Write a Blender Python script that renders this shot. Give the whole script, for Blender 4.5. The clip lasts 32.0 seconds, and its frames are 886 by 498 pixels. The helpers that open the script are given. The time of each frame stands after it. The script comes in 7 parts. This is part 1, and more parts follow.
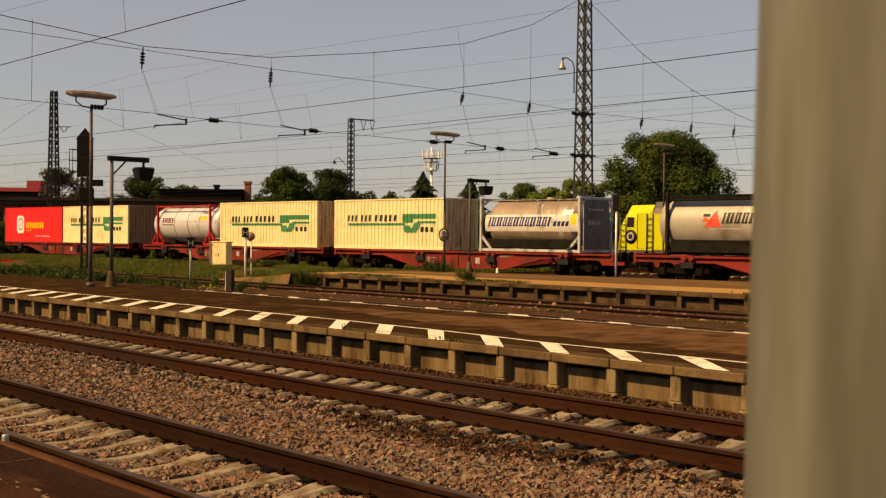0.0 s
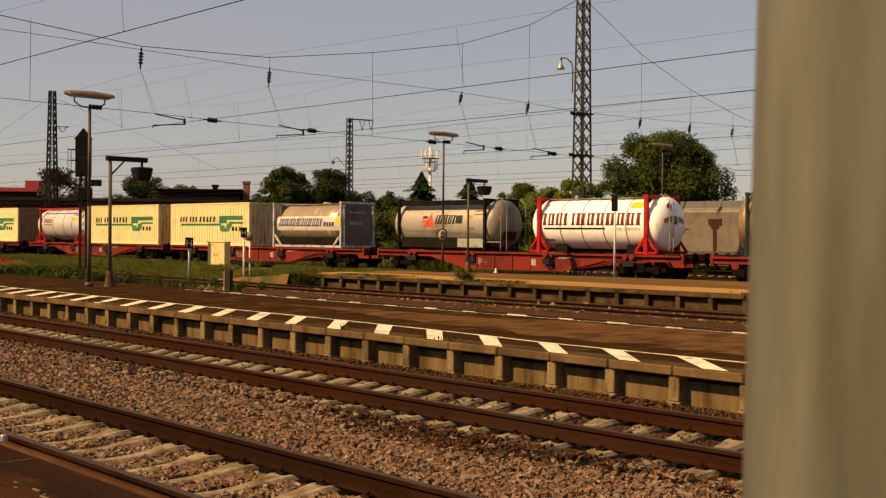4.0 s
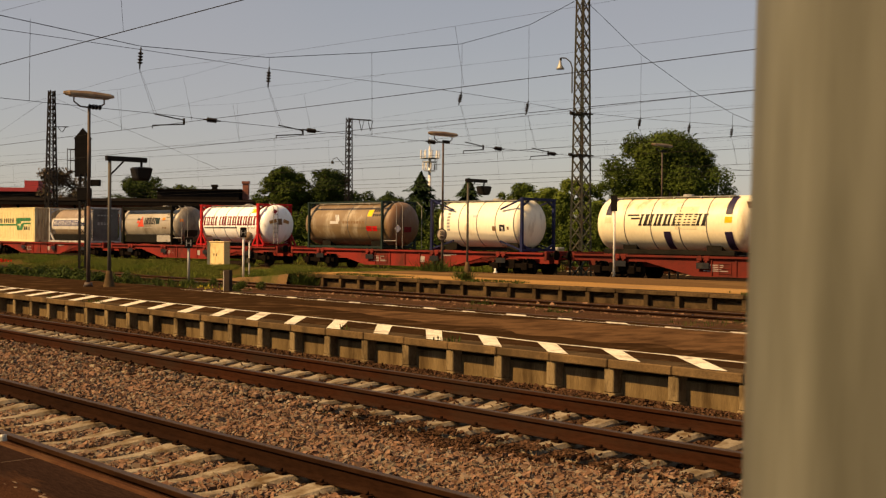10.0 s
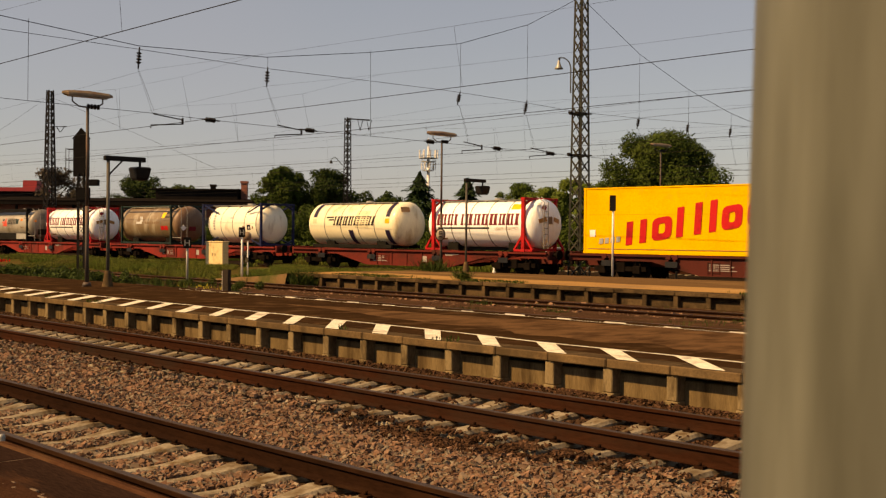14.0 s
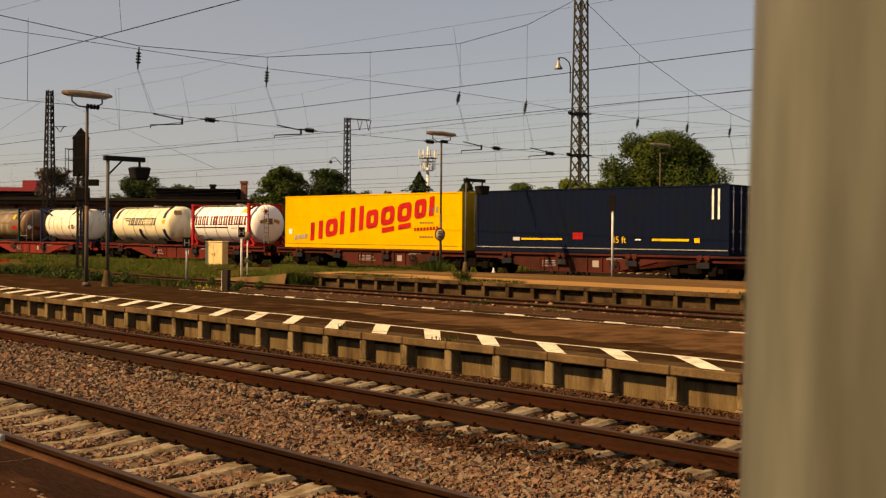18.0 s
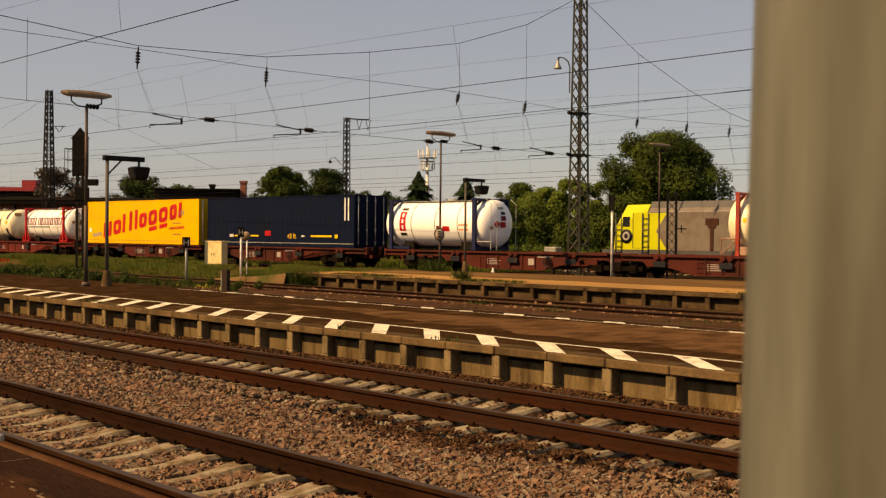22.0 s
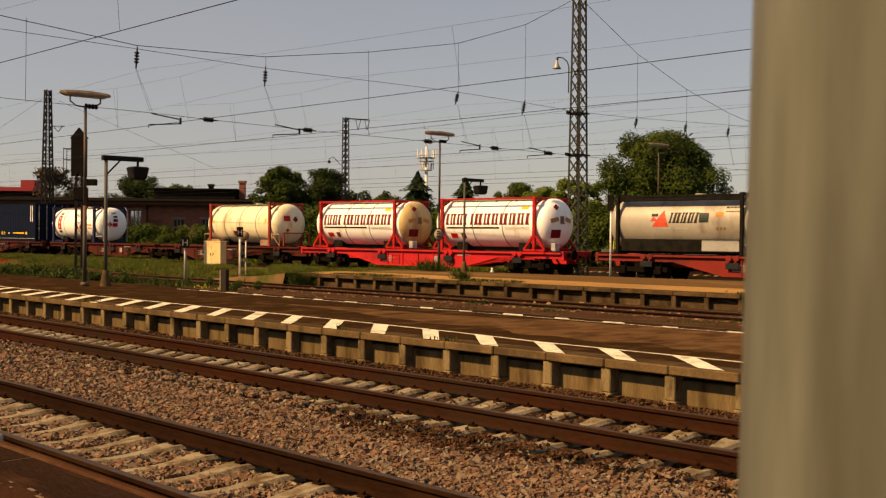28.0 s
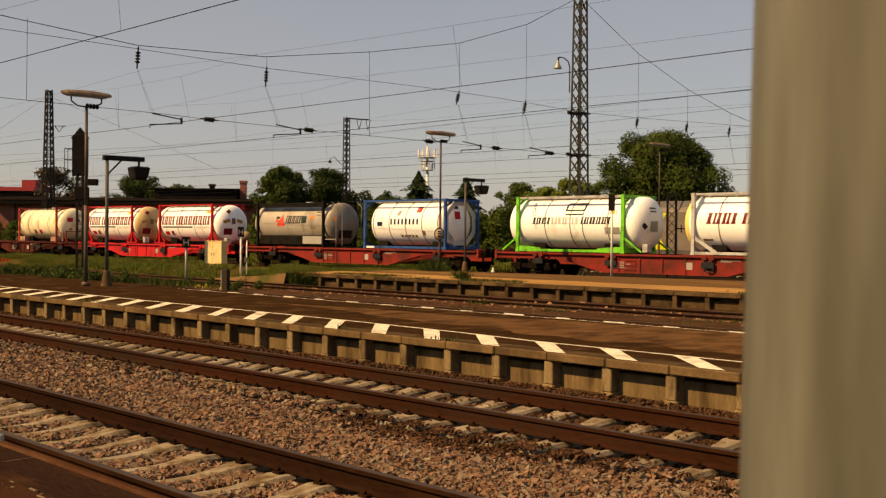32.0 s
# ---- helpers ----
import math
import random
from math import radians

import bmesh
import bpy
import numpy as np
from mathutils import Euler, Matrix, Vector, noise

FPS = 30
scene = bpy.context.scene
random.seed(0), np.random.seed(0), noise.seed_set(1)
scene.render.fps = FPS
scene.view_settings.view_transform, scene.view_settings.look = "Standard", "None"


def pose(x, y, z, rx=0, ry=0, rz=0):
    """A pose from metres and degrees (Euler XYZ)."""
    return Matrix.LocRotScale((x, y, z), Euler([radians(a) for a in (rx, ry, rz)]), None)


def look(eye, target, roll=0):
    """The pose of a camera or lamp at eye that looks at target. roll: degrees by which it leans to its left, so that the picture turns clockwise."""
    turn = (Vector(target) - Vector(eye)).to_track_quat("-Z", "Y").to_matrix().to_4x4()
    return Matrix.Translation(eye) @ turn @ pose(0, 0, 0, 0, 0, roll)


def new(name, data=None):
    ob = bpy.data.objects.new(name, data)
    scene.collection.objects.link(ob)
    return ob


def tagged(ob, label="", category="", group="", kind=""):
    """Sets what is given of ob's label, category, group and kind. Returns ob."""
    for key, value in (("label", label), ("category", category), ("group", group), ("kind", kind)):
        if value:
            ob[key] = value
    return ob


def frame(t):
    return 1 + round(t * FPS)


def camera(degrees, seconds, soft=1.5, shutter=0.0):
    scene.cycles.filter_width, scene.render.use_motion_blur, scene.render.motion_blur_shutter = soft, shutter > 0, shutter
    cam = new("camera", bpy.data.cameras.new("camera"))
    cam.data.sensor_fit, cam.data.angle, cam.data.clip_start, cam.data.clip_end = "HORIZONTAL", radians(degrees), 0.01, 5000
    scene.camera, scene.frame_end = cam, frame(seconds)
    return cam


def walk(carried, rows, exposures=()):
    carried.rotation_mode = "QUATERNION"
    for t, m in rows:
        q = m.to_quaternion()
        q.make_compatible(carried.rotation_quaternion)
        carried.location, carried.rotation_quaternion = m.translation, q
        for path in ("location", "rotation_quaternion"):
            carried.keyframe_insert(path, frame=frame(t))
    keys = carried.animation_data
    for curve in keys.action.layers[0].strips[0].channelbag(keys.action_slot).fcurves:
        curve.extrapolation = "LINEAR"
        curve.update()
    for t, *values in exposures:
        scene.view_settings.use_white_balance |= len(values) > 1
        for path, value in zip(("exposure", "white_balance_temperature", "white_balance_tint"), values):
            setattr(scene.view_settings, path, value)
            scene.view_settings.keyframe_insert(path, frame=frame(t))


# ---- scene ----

# The track direction is x, depth is y, the rail tops are z = 0.
cam = camera(43.379, 32.0, soft=1.3)
EYE = Vector((0.0, 0.0, 1.897))
# seconds, turn to the left of the track's normal, tilt downwards (degrees)
TURNS = [(0, 46.7001, 0.6707), (1, 46.7064, 0.674), (2, 46.6719, 0.6726), (3, 46.6442, 0.6704), (5.5, 46.6083, 0.6704), (7, 46.6013, 0.6704), (9, 46.6002, 0.6704), (11, 46.5981, 0.6704), (12, 46.589, 0.6717), (13, 46.5556, 0.6766), (14, 46.5298, 0.6796), (16.5, 46.5129, 0.6828), (18, 46.5088, 0.683), (19, 46.5054, 0.6857), (20, 46.4818, 0.688), (21, 46.4926, 0.6892), (22, 46.4807, 0.6908), (23, 46.4657, 0.6914), (24, 46.4561, 0.6967), (25, 46.4254, 0.6991), (27.5, 46.4263, 0.6957), (28, 46.428, 0.6936), (29, 46.4564, 0.6957), (30, 46.4658, 0.6978), (31, 46.4699, 0.6967), (32, 46.4771, 0.6997)]
def aim(left, down):
    a, b = radians(left), radians(down)
    return look(EYE, EYE + Vector((-math.sin(a) * math.cos(b), math.cos(a) * math.cos(b), -math.sin(b))), 0.506)
walk(cam, [(t, aim(a, b)) for t, a, b in TURNS], [(0, 0.49, 8400, 17), (32, 0.49, 8400, 17)])
cam.data.dof.use_dof = True
cam.data.dof.focus_distance = 30.0
cam.data.dof.aperture_fstop = 14.0

# ---- light ----
HAZE = (3.68, 4.15, 5.25, 1)
SUN_WAY = Vector((0.28, 0.69, -0.66)).normalized()
world = bpy.data.worlds.new("sky")
scene.world = world
world.use_nodes = True
sky = world.node_tree.nodes.new("ShaderNodeTexSky")
sky.sky_type = "NISHITA"
sky.sun_disc = False
sky.sun_elevation = math.asin(-SUN_WAY.z)
sky.sun_rotation = math.atan2(-SUN_WAY.x, -SUN_WAY.y)
sky.dust_density = 0.6
sky.air_density = 1.0
background = world.node_tree.nodes["Background"]
background.inputs["Strength"].default_value = 0.069
# thin even haze over the clear sky
wn, wl = world.node_tree.nodes, world.node_tree.links
veil = wn.new("ShaderNodeMix")
veil.data_type = "RGBA"
veil.inputs[7].default_value = HAZE
place = wn.new("ShaderNodeTexCoord")
cloud = wn.new("ShaderNodeTexNoise")
cloud.inputs["Scale"].default_value = 3.2
cloud.inputs["Detail"].default_value = 6.0
wl.new(place.outputs["Generated"], cloud.inputs["Vector"])
thin = wn.new("ShaderNodeMapRange")
thin.inputs["From Min"].default_value, thin.inputs["From Max"].default_value = 0.3, 0.7
thin.inputs["To Min"].default_value, thin.inputs["To Max"].default_value = 0.42, 0.62
wl.new(cloud.outputs["Fac"], thin.inputs["Value"])
wl.new(thin.outputs["Result"], veil.inputs[0])
wl.new(sky.outputs["Color"], veil.inputs[6])
wl.new(veil.outputs[2], background.inputs["Color"])
sun = new("sun", bpy.data.lights.new("sun", "SUN"))
sun.data.energy, sun.data.angle, sun.data.color = 5.0, radians(0.6), (1.0, 0.735, 0.415)
sun.rotation_mode = "QUATERNION"
sun.rotation_quaternion = SUN_WAY.to_track_quat("-Z", "Y")

# the train's run along its track, in metres, second by second
RUN = [(0, 90.193), (1, 86.307), (2, 82.312), (3, 78.211), (4, 74.007), (5, 69.702), (6, 65.3), (7, 60.802), (8, 56.21), (9, 51.527), (10, 46.754), (11, 41.894), (12, 36.946), (13, 31.914), (14, 26.799), (15, 21.601), (16, 16.321), (17, 10.96), (18, 5.52), (19, 0.0), (20, -5.599), (21, -11.277), (22, -17.033), (23, -22.869), (24, -28.783), (25, -34.777), (26, -40.85), (27, -47.004), (28, -53.24), (29, -59.557), (30, -65.958), (31, -72.443), (32, -79.014)]
# ---- mesh tools ----
class Geo:
    """Gathers vertices and faces of one mesh."""
    def __init__(self):
        self.v, self.f, self.smooth = [], [], set()

    def add(self, verts, faces, smooth=False):
        n = len(self.v)
        self.v.extend([tuple(p) for p in verts])
        if smooth:
            self.smooth.update(range(len(self.f), len(self.f) + len(faces)))
        self.f.extend([tuple(i + n for i in f) for f in faces])
        return self

    def box(self, x0, x1, y0, y1, z0, z1, b=0.0, m=None):
        """A box, with edges chamfered by b."""
        if b <= 0:
            vs = [(x, y, z) for z in (z0, z1) for y in (y0, y1) for x in (x0, x1)]
            fs = [(0, 2, 3, 1), (4, 5, 7, 6), (0, 1, 5, 4), (2, 6, 7, 3), (0, 4, 6, 2), (1, 3, 7, 5)]
        else:
            c, h = ((x0 + x1) / 2, (y0 + y1) / 2, (z0 + z1) / 2), ((x1 - x0) / 2, (y1 - y0) / 2, (z1 - z0) / 2)
            vs, idx, fs = [], {}, []
            for sx in (-1, 1):
                for sy in (-1, 1):
                    for sz in (-1, 1):
                        for a in range(3):
                            s = (sx, sy, sz)
                            idx[s, a] = len(vs)
                            vs.append(tuple(c[k] + s[k] * (h[k] - (0 if k == a else b)) for k in range(3)))
            for a in range(3):
                u, w = (a + 1) % 3, (a + 2) % 3
                for sa in (-1, 1):
                    ring = []
                    for su, sw in ((-1, -1), (1, -1), (1, 1), (-1, 1)):
                        s = [0, 0, 0]
                        s[a], s[u], s[w] = sa, su, sw
                        ring.append(idx[tuple(s), a])
                    fs.append(tuple(ring) if sa > 0 else tuple(ring[::-1]))
                for su in (-1, 1):
                    for sw in (-1, 1):
                        s0, s1 = [0, 0, 0], [0, 0, 0]
                        s0[a], s0[u], s0[w] = -1, su, sw
                        s1[a], s1[u], s1[w] = 1, su, sw
                        q = (idx[tuple(s0), u], idx[tuple(s1), u], idx[tuple(s1), w], idx[tuple(s0), w])
                        fs.append(q if su * sw > 0 else q[::-1])
            for sx in (-1, 1):
                for sy in (-1, 1):
                    for sz in (-1, 1):
                        t = tuple(idx[(sx, sy, sz), a] for a in range(3))
                        fs.append(t if sx * sy * sz > 0 else t[::-1])
        if m is not None:
            vs = [m @ Vector(p) for p in vs]
        return self.add(vs, fs)

    def tube(self, p0, p1, r0, r1=None, n=8, caps=True, smooth=True):
        """A round bar from p0 to p1."""
        r1 = r0 if r1 is None else r1
        p0, p1 = Vector(p0), Vector(p1)
        q = (p1 - p0).to_track_quat("Z", "Y")
        ring = [(math.cos(2 * math.pi * k / n), math.sin(2 * math.pi * k / n)) for k in range(n)]
        vs = [p0 + q @ Vector((r0 * a, r0 * b, 0)) for a, b in ring] + [p1 + q @ Vector((r1 * a, r1 * b, 0)) for a, b in ring]
        self.add(vs, [(k, (k + 1) % n, n + (k + 1) % n, n + k) for k in range(n)], smooth)
        if caps:
            base = len(self.v) - 2 * n
            self.f.append(tuple(base + k for k in range(n))[::-1])
            self.f.append(tuple(base + n + k for k in range(n)))
        return self

    def path(self, pts, r, n=6):
        """One bent round bar through the points."""
        pts = [Vector(q) for q in pts]
        vs = []
        for k, q in enumerate(pts):
            d = (pts[min(k + 1, len(pts) - 1)] - pts[max(k - 1, 0)]).normalized()
            side = d.cross(Vector((0.31, 0.17, 0.93)))
            side = d.cross(Vector((1, 0, 0))) if side.length < 0.05 else side
            side.normalize()
            up = side.cross(d)
            vs += [q + side * (r * math.cos(2 * math.pi * j / n)) + up * (r * math.sin(2 * math.pi * j / n)) for j in range(n)]
        fs = [(k * n + j, k * n + (j + 1) % n, (k + 1) * n + (j + 1) % n, (k + 1) * n + j) for k in range(len(pts) - 1) for j in range(n)]
        m = len(vs)
        return self.add(vs, fs + [tuple(range(n))[::-1], tuple(range(m - n, m))], False)

    def bar(self, p0, p1, w, h):
        """A square bar from p0 to p1, w across and h upwards."""
        p0, p1 = Vector(p0), Vector(p1)
        d = (p1 - p0).normalized()
        side = d.cross(Vector((0, 0, 1)))
        side = Vector((1, 0, 0)) if side.length < 1e-3 else side.normalized()
        up = side.cross(d)
        vs = [p + side * (a * w / 2) + up * (b * h / 2) for p in (p0, p1) for a, b in ((-1, -1), (1, -1), (1, 1), (-1, 1))]
        return self.add(vs, [(0, 3, 2, 1), (4, 5, 6, 7), (0, 1, 5, 4), (1, 2, 6, 5), (2, 3, 7, 6), (3, 0, 4, 7)])

    def lathe(self, rings, n=16, m=None, smooth=True, axis="z"):
        """Rings of (radius, height) turned round an axis."""
        vs = []
        for r, h in rings:
            for k in range(n):
                a = 2 * math.pi * k / n
                c, s = r * math.cos(a), r * math.sin(a)
                vs.append((c, s, h) if axis == "z" else (h, c, s))
        fs = [(j * n + k, j * n + (k + 1) % n, (j + 1) * n + (k + 1) % n, (j + 1) * n + k) for j in range(len(rings) - 1) for k in range(n)]
        if m is not None:
            vs = [m @ Vector(p) for p in vs]
        self.add(vs, fs, smooth)
        return self

    def extrude(self, outline, x0, x1, m=None):
        """An outline of (y, z), drawn along x."""
        n = len(outline)
        vs = [(x0, y, z) for y, z in outline] + [(x1, y, z) for y, z in outline]
        if m is not None:
            vs = [m @ Vector(p) for p in vs]
        fs = [(k, (k + 1) % n, n + (k + 1) % n, n + k) for k in range(n)]
        return self.add(vs, fs + [tuple(range(n))[::-1], tuple(range(n, 2 * n))])

    def slab(self, outline, z0, z1):
        """An outline of (x, y), from z0 to z1."""
        n = len(outline)
        vs = [(x, y, z0) for x, y in outline] + [(x, y, z1) for x, y in outline]
        return self.add(vs, [(k, (k + 1) % n, n + (k + 1) % n, n + k) for k in range(n)] + [tuple(range(n))[::-1], tuple(range(n, 2 * n))])

    def mesh(self, name, material):
        me = bpy.data.meshes.new(name)
        me.from_pydata(self.v, [], self.f)
        if self.smooth:
            me.polygons.foreach_set("use_smooth", [k in self.smooth for k in range(len(self.f))])
        me.materials.append(material)
        me.update()
        return me


def part(name, geo, material, parent=None, label="", at=None):
    """One mesh object, under a thing or a part; geo is a Geo or a finished mesh."""
    me = geo.mesh(name, material) if isinstance(geo, Geo) else geo
    ob = new(name, me)
    if parent is not None:
        ob.parent = parent
    if at is not None:
        ob.matrix_basis = at
    if label:
        ob["label"] = label
    return ob


def thing(name, label, category, m=None, group="", kind=""):
    ob = new(name)
    ob.empty_display_size = 0.2
    if m is not None:
        ob.matrix_basis = m
    return tagged(ob, label, category, group, kind)


def solid(name, geo, material, label, category="", m=None, group="", kind=""):
    ob = part(name, geo, material, None, "", m)
    return tagged(ob, label, category, group, kind)


# ---- materials ----
def surf(name, col, col2=None, rough=0.7, metal=0.0, scale=3.0, fine=40.0, bump=0.2, dirt=None, dirt_amount=0.4, dirt_scale=1.2, shade=0.25, vary=0.0, island=0.0, stretch=(1, 1, 1), spec=0.5, tint=None):
    """A surface with two scales of variation, dirt in patches and fine relief."""
    m = bpy.data.materials.new(name)
    m.use_nodes = True
    nt = m.node_tree
    nd, ln = nt.nodes, nt.links
    bsdf = nd["Principled BSDF"]
    tc = nd.new("ShaderNodeTexCoord")
    mp = nd.new("ShaderNodeMapping")
    mp.inputs["Scale"].default_value = stretch
    ln.new(tc.outputs["Object"], mp.inputs["Vector"])
    info = nd.new("ShaderNodeObjectInfo")
    off = nd.new("ShaderNodeVectorMath")
    off.operation = "ADD"
    mul = nd.new("ShaderNodeMath")
    mul.operation = "MULTIPLY"
    mul.inputs[1].default_value = 37.0
    ln.new(info.outputs["Random"], mul.inputs[0])
    ln.new(mp.outputs["Vector"], off.inputs[0])
    ln.new(mul.outputs[0], off.inputs[1])

    def tex(s, detail=5.0):
        t = nd.new("ShaderNodeTexNoise")
        t.inputs["Scale"].default_value = s
        t.inputs["Detail"].default_value = detail
        t.inputs["Roughness"].default_value = 0.6
        ln.new(off.outputs[0], t.inputs["Vector"])
        return t.outputs["Fac"]

    def ramp(src, a, b):
        r = nd.new("ShaderNodeMapRange")
        r.inputs["From Min"].default_value, r.inputs["From Max"].default_value = a, b
        ln.new(src, r.inputs["Value"])
        return r.outputs["Result"]

    def mix(fac, a, b, mode="MIX"):
        x = nd.new("ShaderNodeMix")
        x.data_type, x.blend_type = "RGBA", mode
        for sock, val in ((x.inputs[0], fac), (x.inputs[6], a), (x.inputs[7], b)):
            if isinstance(val, (tuple, float, int)):
                sock.default_value = (*val, 1) if isinstance(val, tuple) else val
            else:
                ln.new(val, sock)
        return x.outputs[2]

    col2 = col2 or tuple(c * 0.75 for c in col)
    c = mix(ramp(tex(scale), 0.32, 0.68), col, col2)
    f = tex(fine, 3.0)
    g = ramp(f, 0.3, 0.7)
    lo = nd.new("ShaderNodeMapRange")
    lo.inputs["To Min"].default_value, lo.inputs["To Max"].default_value = 1 - shade, 1 + shade * 0.6
    ln.new(g, lo.inputs["Value"])
    comb = nd.new("ShaderNodeCombineColor")
    for k in range(3):
        ln.new(lo.outputs["Result"], comb.inputs[k])
    c = mix(1.0, c, comb.outputs[0], "MULTIPLY")
    if dirt:
        d = ramp(tex(dirt_scale, 8.0), 0.62 - dirt_amount * 0.35, 0.72 - dirt_amount * 0.15)
        c = mix(d, c, dirt)
    if tint:
        # some loose pieces are of another stone
        isle = nd.new("ShaderNodeNewGeometry").outputs["Random Per Island"]
        fold = nd.new("ShaderNodeMath")
        fold.operation = "FRACT"
        times = nd.new("ShaderNodeMath")
        times.operation = "MULTIPLY"
        times.inputs[1].default_value = 7.3
        ln.new(isle, times.inputs[0])
        ln.new(times.outputs[0], fold.inputs[0])
        c = mix(ramp(fold.outputs[0], 0.45, 0.95), c, tint)
    for amount, src in ((vary, info.outputs["Random"]), (island, None)):
        if amount:
            if src is None:
                src = nd.new("ShaderNodeNewGeometry").outputs["Random Per Island"]
            v = nd.new("ShaderNodeMapRange")
            v.inputs["To Min"].default_value, v.inputs["To Max"].default_value = 1 - amount, 1 + amount
            ln.new(src, v.inputs["Value"])
            cc = nd.new("ShaderNodeCombineColor")
            for k in range(3):
                ln.new(v.outputs["Result"], cc.inputs[k])
            c = mix(1.0, c, cc.outputs[0], "MULTIPLY")
    ln.new(c, bsdf.inputs["Base Color"])
    rr = nd.new("ShaderNodeMapRange")
    rr.inputs["To Min"].default_value, rr.inputs["To Max"].default_value = max(0.05, rough - 0.12), min(1.0, rough + 0.12)
    ln.new(g, rr.inputs["Value"])
    ln.new(rr.outputs["Result"], bsdf.inputs["Roughness"])
    bsdf.inputs["Metallic"].default_value = metal
    bsdf.inputs["Specular IOR Level"].default_value = spec
    if bump:
        bp = nd.new("ShaderNodeBump")
        bp.inputs["Strength"].default_value = bump
        bp.inputs["Distance"].default_value = 0.02
        ln.new(f, bp.inputs["Height"])
        ln.new(bp.outputs["Normal"], bsdf.inputs["Normal"])
    return m


GRAVEL = surf("gravel", (0.0523, 0.0282, 0.0157), (0.0747, 0.0437, 0.0248), 0.95, scale=1.1, fine=28, bump=0.9, shade=0.55, spec=0.0)
# dark gravel: the shade beneath the freight wagons is in its colour
DARKGRAVEL = surf("train_shade_gravel", (0.0192, 0.0126, 0.0084), (0.0270, 0.0180, 0.0114), 0.95, scale=1.1, fine=20, bump=0.8, shade=0.5, spec=0.0)
STONE = surf("ballast_stone", (0.1622, 0.0855, 0.0530), (0.2014, 0.1215, 0.0780), 0.9, tint=(0.1823, 0.1473, 0.1040), scale=6.0, fine=25, bump=0.5, island=0.34, spec=0.0)
EARTH = surf("earth", (0.0384, 0.0298, 0.0173), (0.0288, 0.0278, 0.0125), 0.95, scale=0.35, fine=9, bump=0.8, shade=0.4, spec=0.0)
RUST = surf("rail_rust", (0.0430, 0.0152, 0.0076), (0.0279, 0.0112, 0.0060), 0.75, 0.25, scale=2.0, fine=30, bump=0.3, stretch=(0.3, 1, 1), dirt=(0.0281, 0.0169, 0.0112), dirt_amount=0.3, spec=0.0)
RUSTDARK = surf("rail_rust_dark", (0.0237, 0.0104, 0.0057), (0.0151, 0.0076, 0.0048), 0.8, 0.15, scale=2.0, fine=30, bump=0.3, stretch=(0.3, 1, 1), dirt=(0.0446, 0.0210, 0.0105), dirt_amount=0.2, spec=0.0)
RAILTOP = surf("rail_head", (0.055, 0.038, 0.028), (0.040, 0.026, 0.019), 0.6, 0.0, scale=3, fine=30, bump=0.1, stretch=(0.2, 2, 1), spec=0.12)
CONCRETE = surf("sleeper_concrete", (0.285, 0.236, 0.165), (0.205, 0.165, 0.112), 0.9, scale=4, fine=45, bump=0.4, dirt=(0.1026, 0.0659, 0.0332), dirt_amount=0.5, dirt_scale=4.5, vary=0.12, spec=0.0)
WALLCON = surf("platform_concrete", (0.1722, 0.1214, 0.0601), (0.1148, 0.0766, 0.0367), 0.9, scale=2.2, fine=30, bump=0.5, dirt=(0.0574, 0.0368, 0.0177), dirt_amount=0.40, dirt_scale=2.0, vary=0.12, stretch=(2.4, 1, 0.35), spec=0.0)
DARKWALL = surf("weathered_wall", (0.1104, 0.0718, 0.0368), (0.0607, 0.0396, 0.0202), 0.92, scale=1.2, fine=20, bump=0.5, dirt=(0.0265, 0.0185, 0.0111), dirt_amount=0.45, dirt_scale=1.5, vary=0.15, spec=0.0)
COPING = surf("coping_concrete", (0.1647, 0.1067, 0.0517), (0.1061, 0.0670, 0.0332), 0.92, scale=2.0, fine=35, bump=0.5, dirt=(0.0698, 0.0465, 0.0246), dirt_amount=0.5, dirt_scale=1.7, vary=0.12, spec=0.0)
COPETOP = surf("dark_coping_top", (0.0923, 0.0610, 0.0328), (0.0594, 0.0383, 0.0211), 0.92, scale=2.0, fine=35, bump=0.5, dirt=(0.0391, 0.0266, 0.0156), dirt_amount=0.5, dirt_scale=1.7, vary=0.12, spec=0.0)
ASPHALT = surf("platform_asphalt", (0.0265, 0.0139, 0.0070), (0.0390, 0.0202, 0.0094), 0.93, scale=0.7, fine=60, bump=0.35, dirt=(0.0697, 0.0376, 0.0175), dirt_amount=0.3, dirt_scale=1.8, stretch=(1.2, 0.8, 1), spec=0.0)
SANDY = surf("sandy_platform", (0.3647, 0.2122, 0.0816), (0.2977, 0.1578, 0.0541), 0.95, scale=0.5, fine=40, bump=0.4, dirt=(0.1986, 0.1262, 0.0678), dirt_amount=0.35, dirt_scale=0.4, stretch=(0.5, 1.4, 1), spec=0.0)
WHITEPAINT = surf("white_line_paint", (0.76, 0.69, 0.52), (0.64, 0.56, 0.39), 0.8, scale=3, fine=30, bump=0.2, dirt=(0.26, 0.20, 0.13), dirt_amount=0.30, dirt_scale=4.0)
DARKSTEEL = surf("dark_steel", (0.0108, 0.0094, 0.0079), (0.0162, 0.0130, 0.0101), 0.6, 0.4, scale=3, fine=30, bump=0.2, spec=0.2)
MASTSTEEL = surf("mast_steel", (0.062, 0.066, 0.046), (0.046, 0.048, 0.033), 0.7, 0.3, scale=2, fine=20, bump=0.2, dirt=(0.05, 0.034, 0.02), dirt_amount=0.35, spec=0.3)
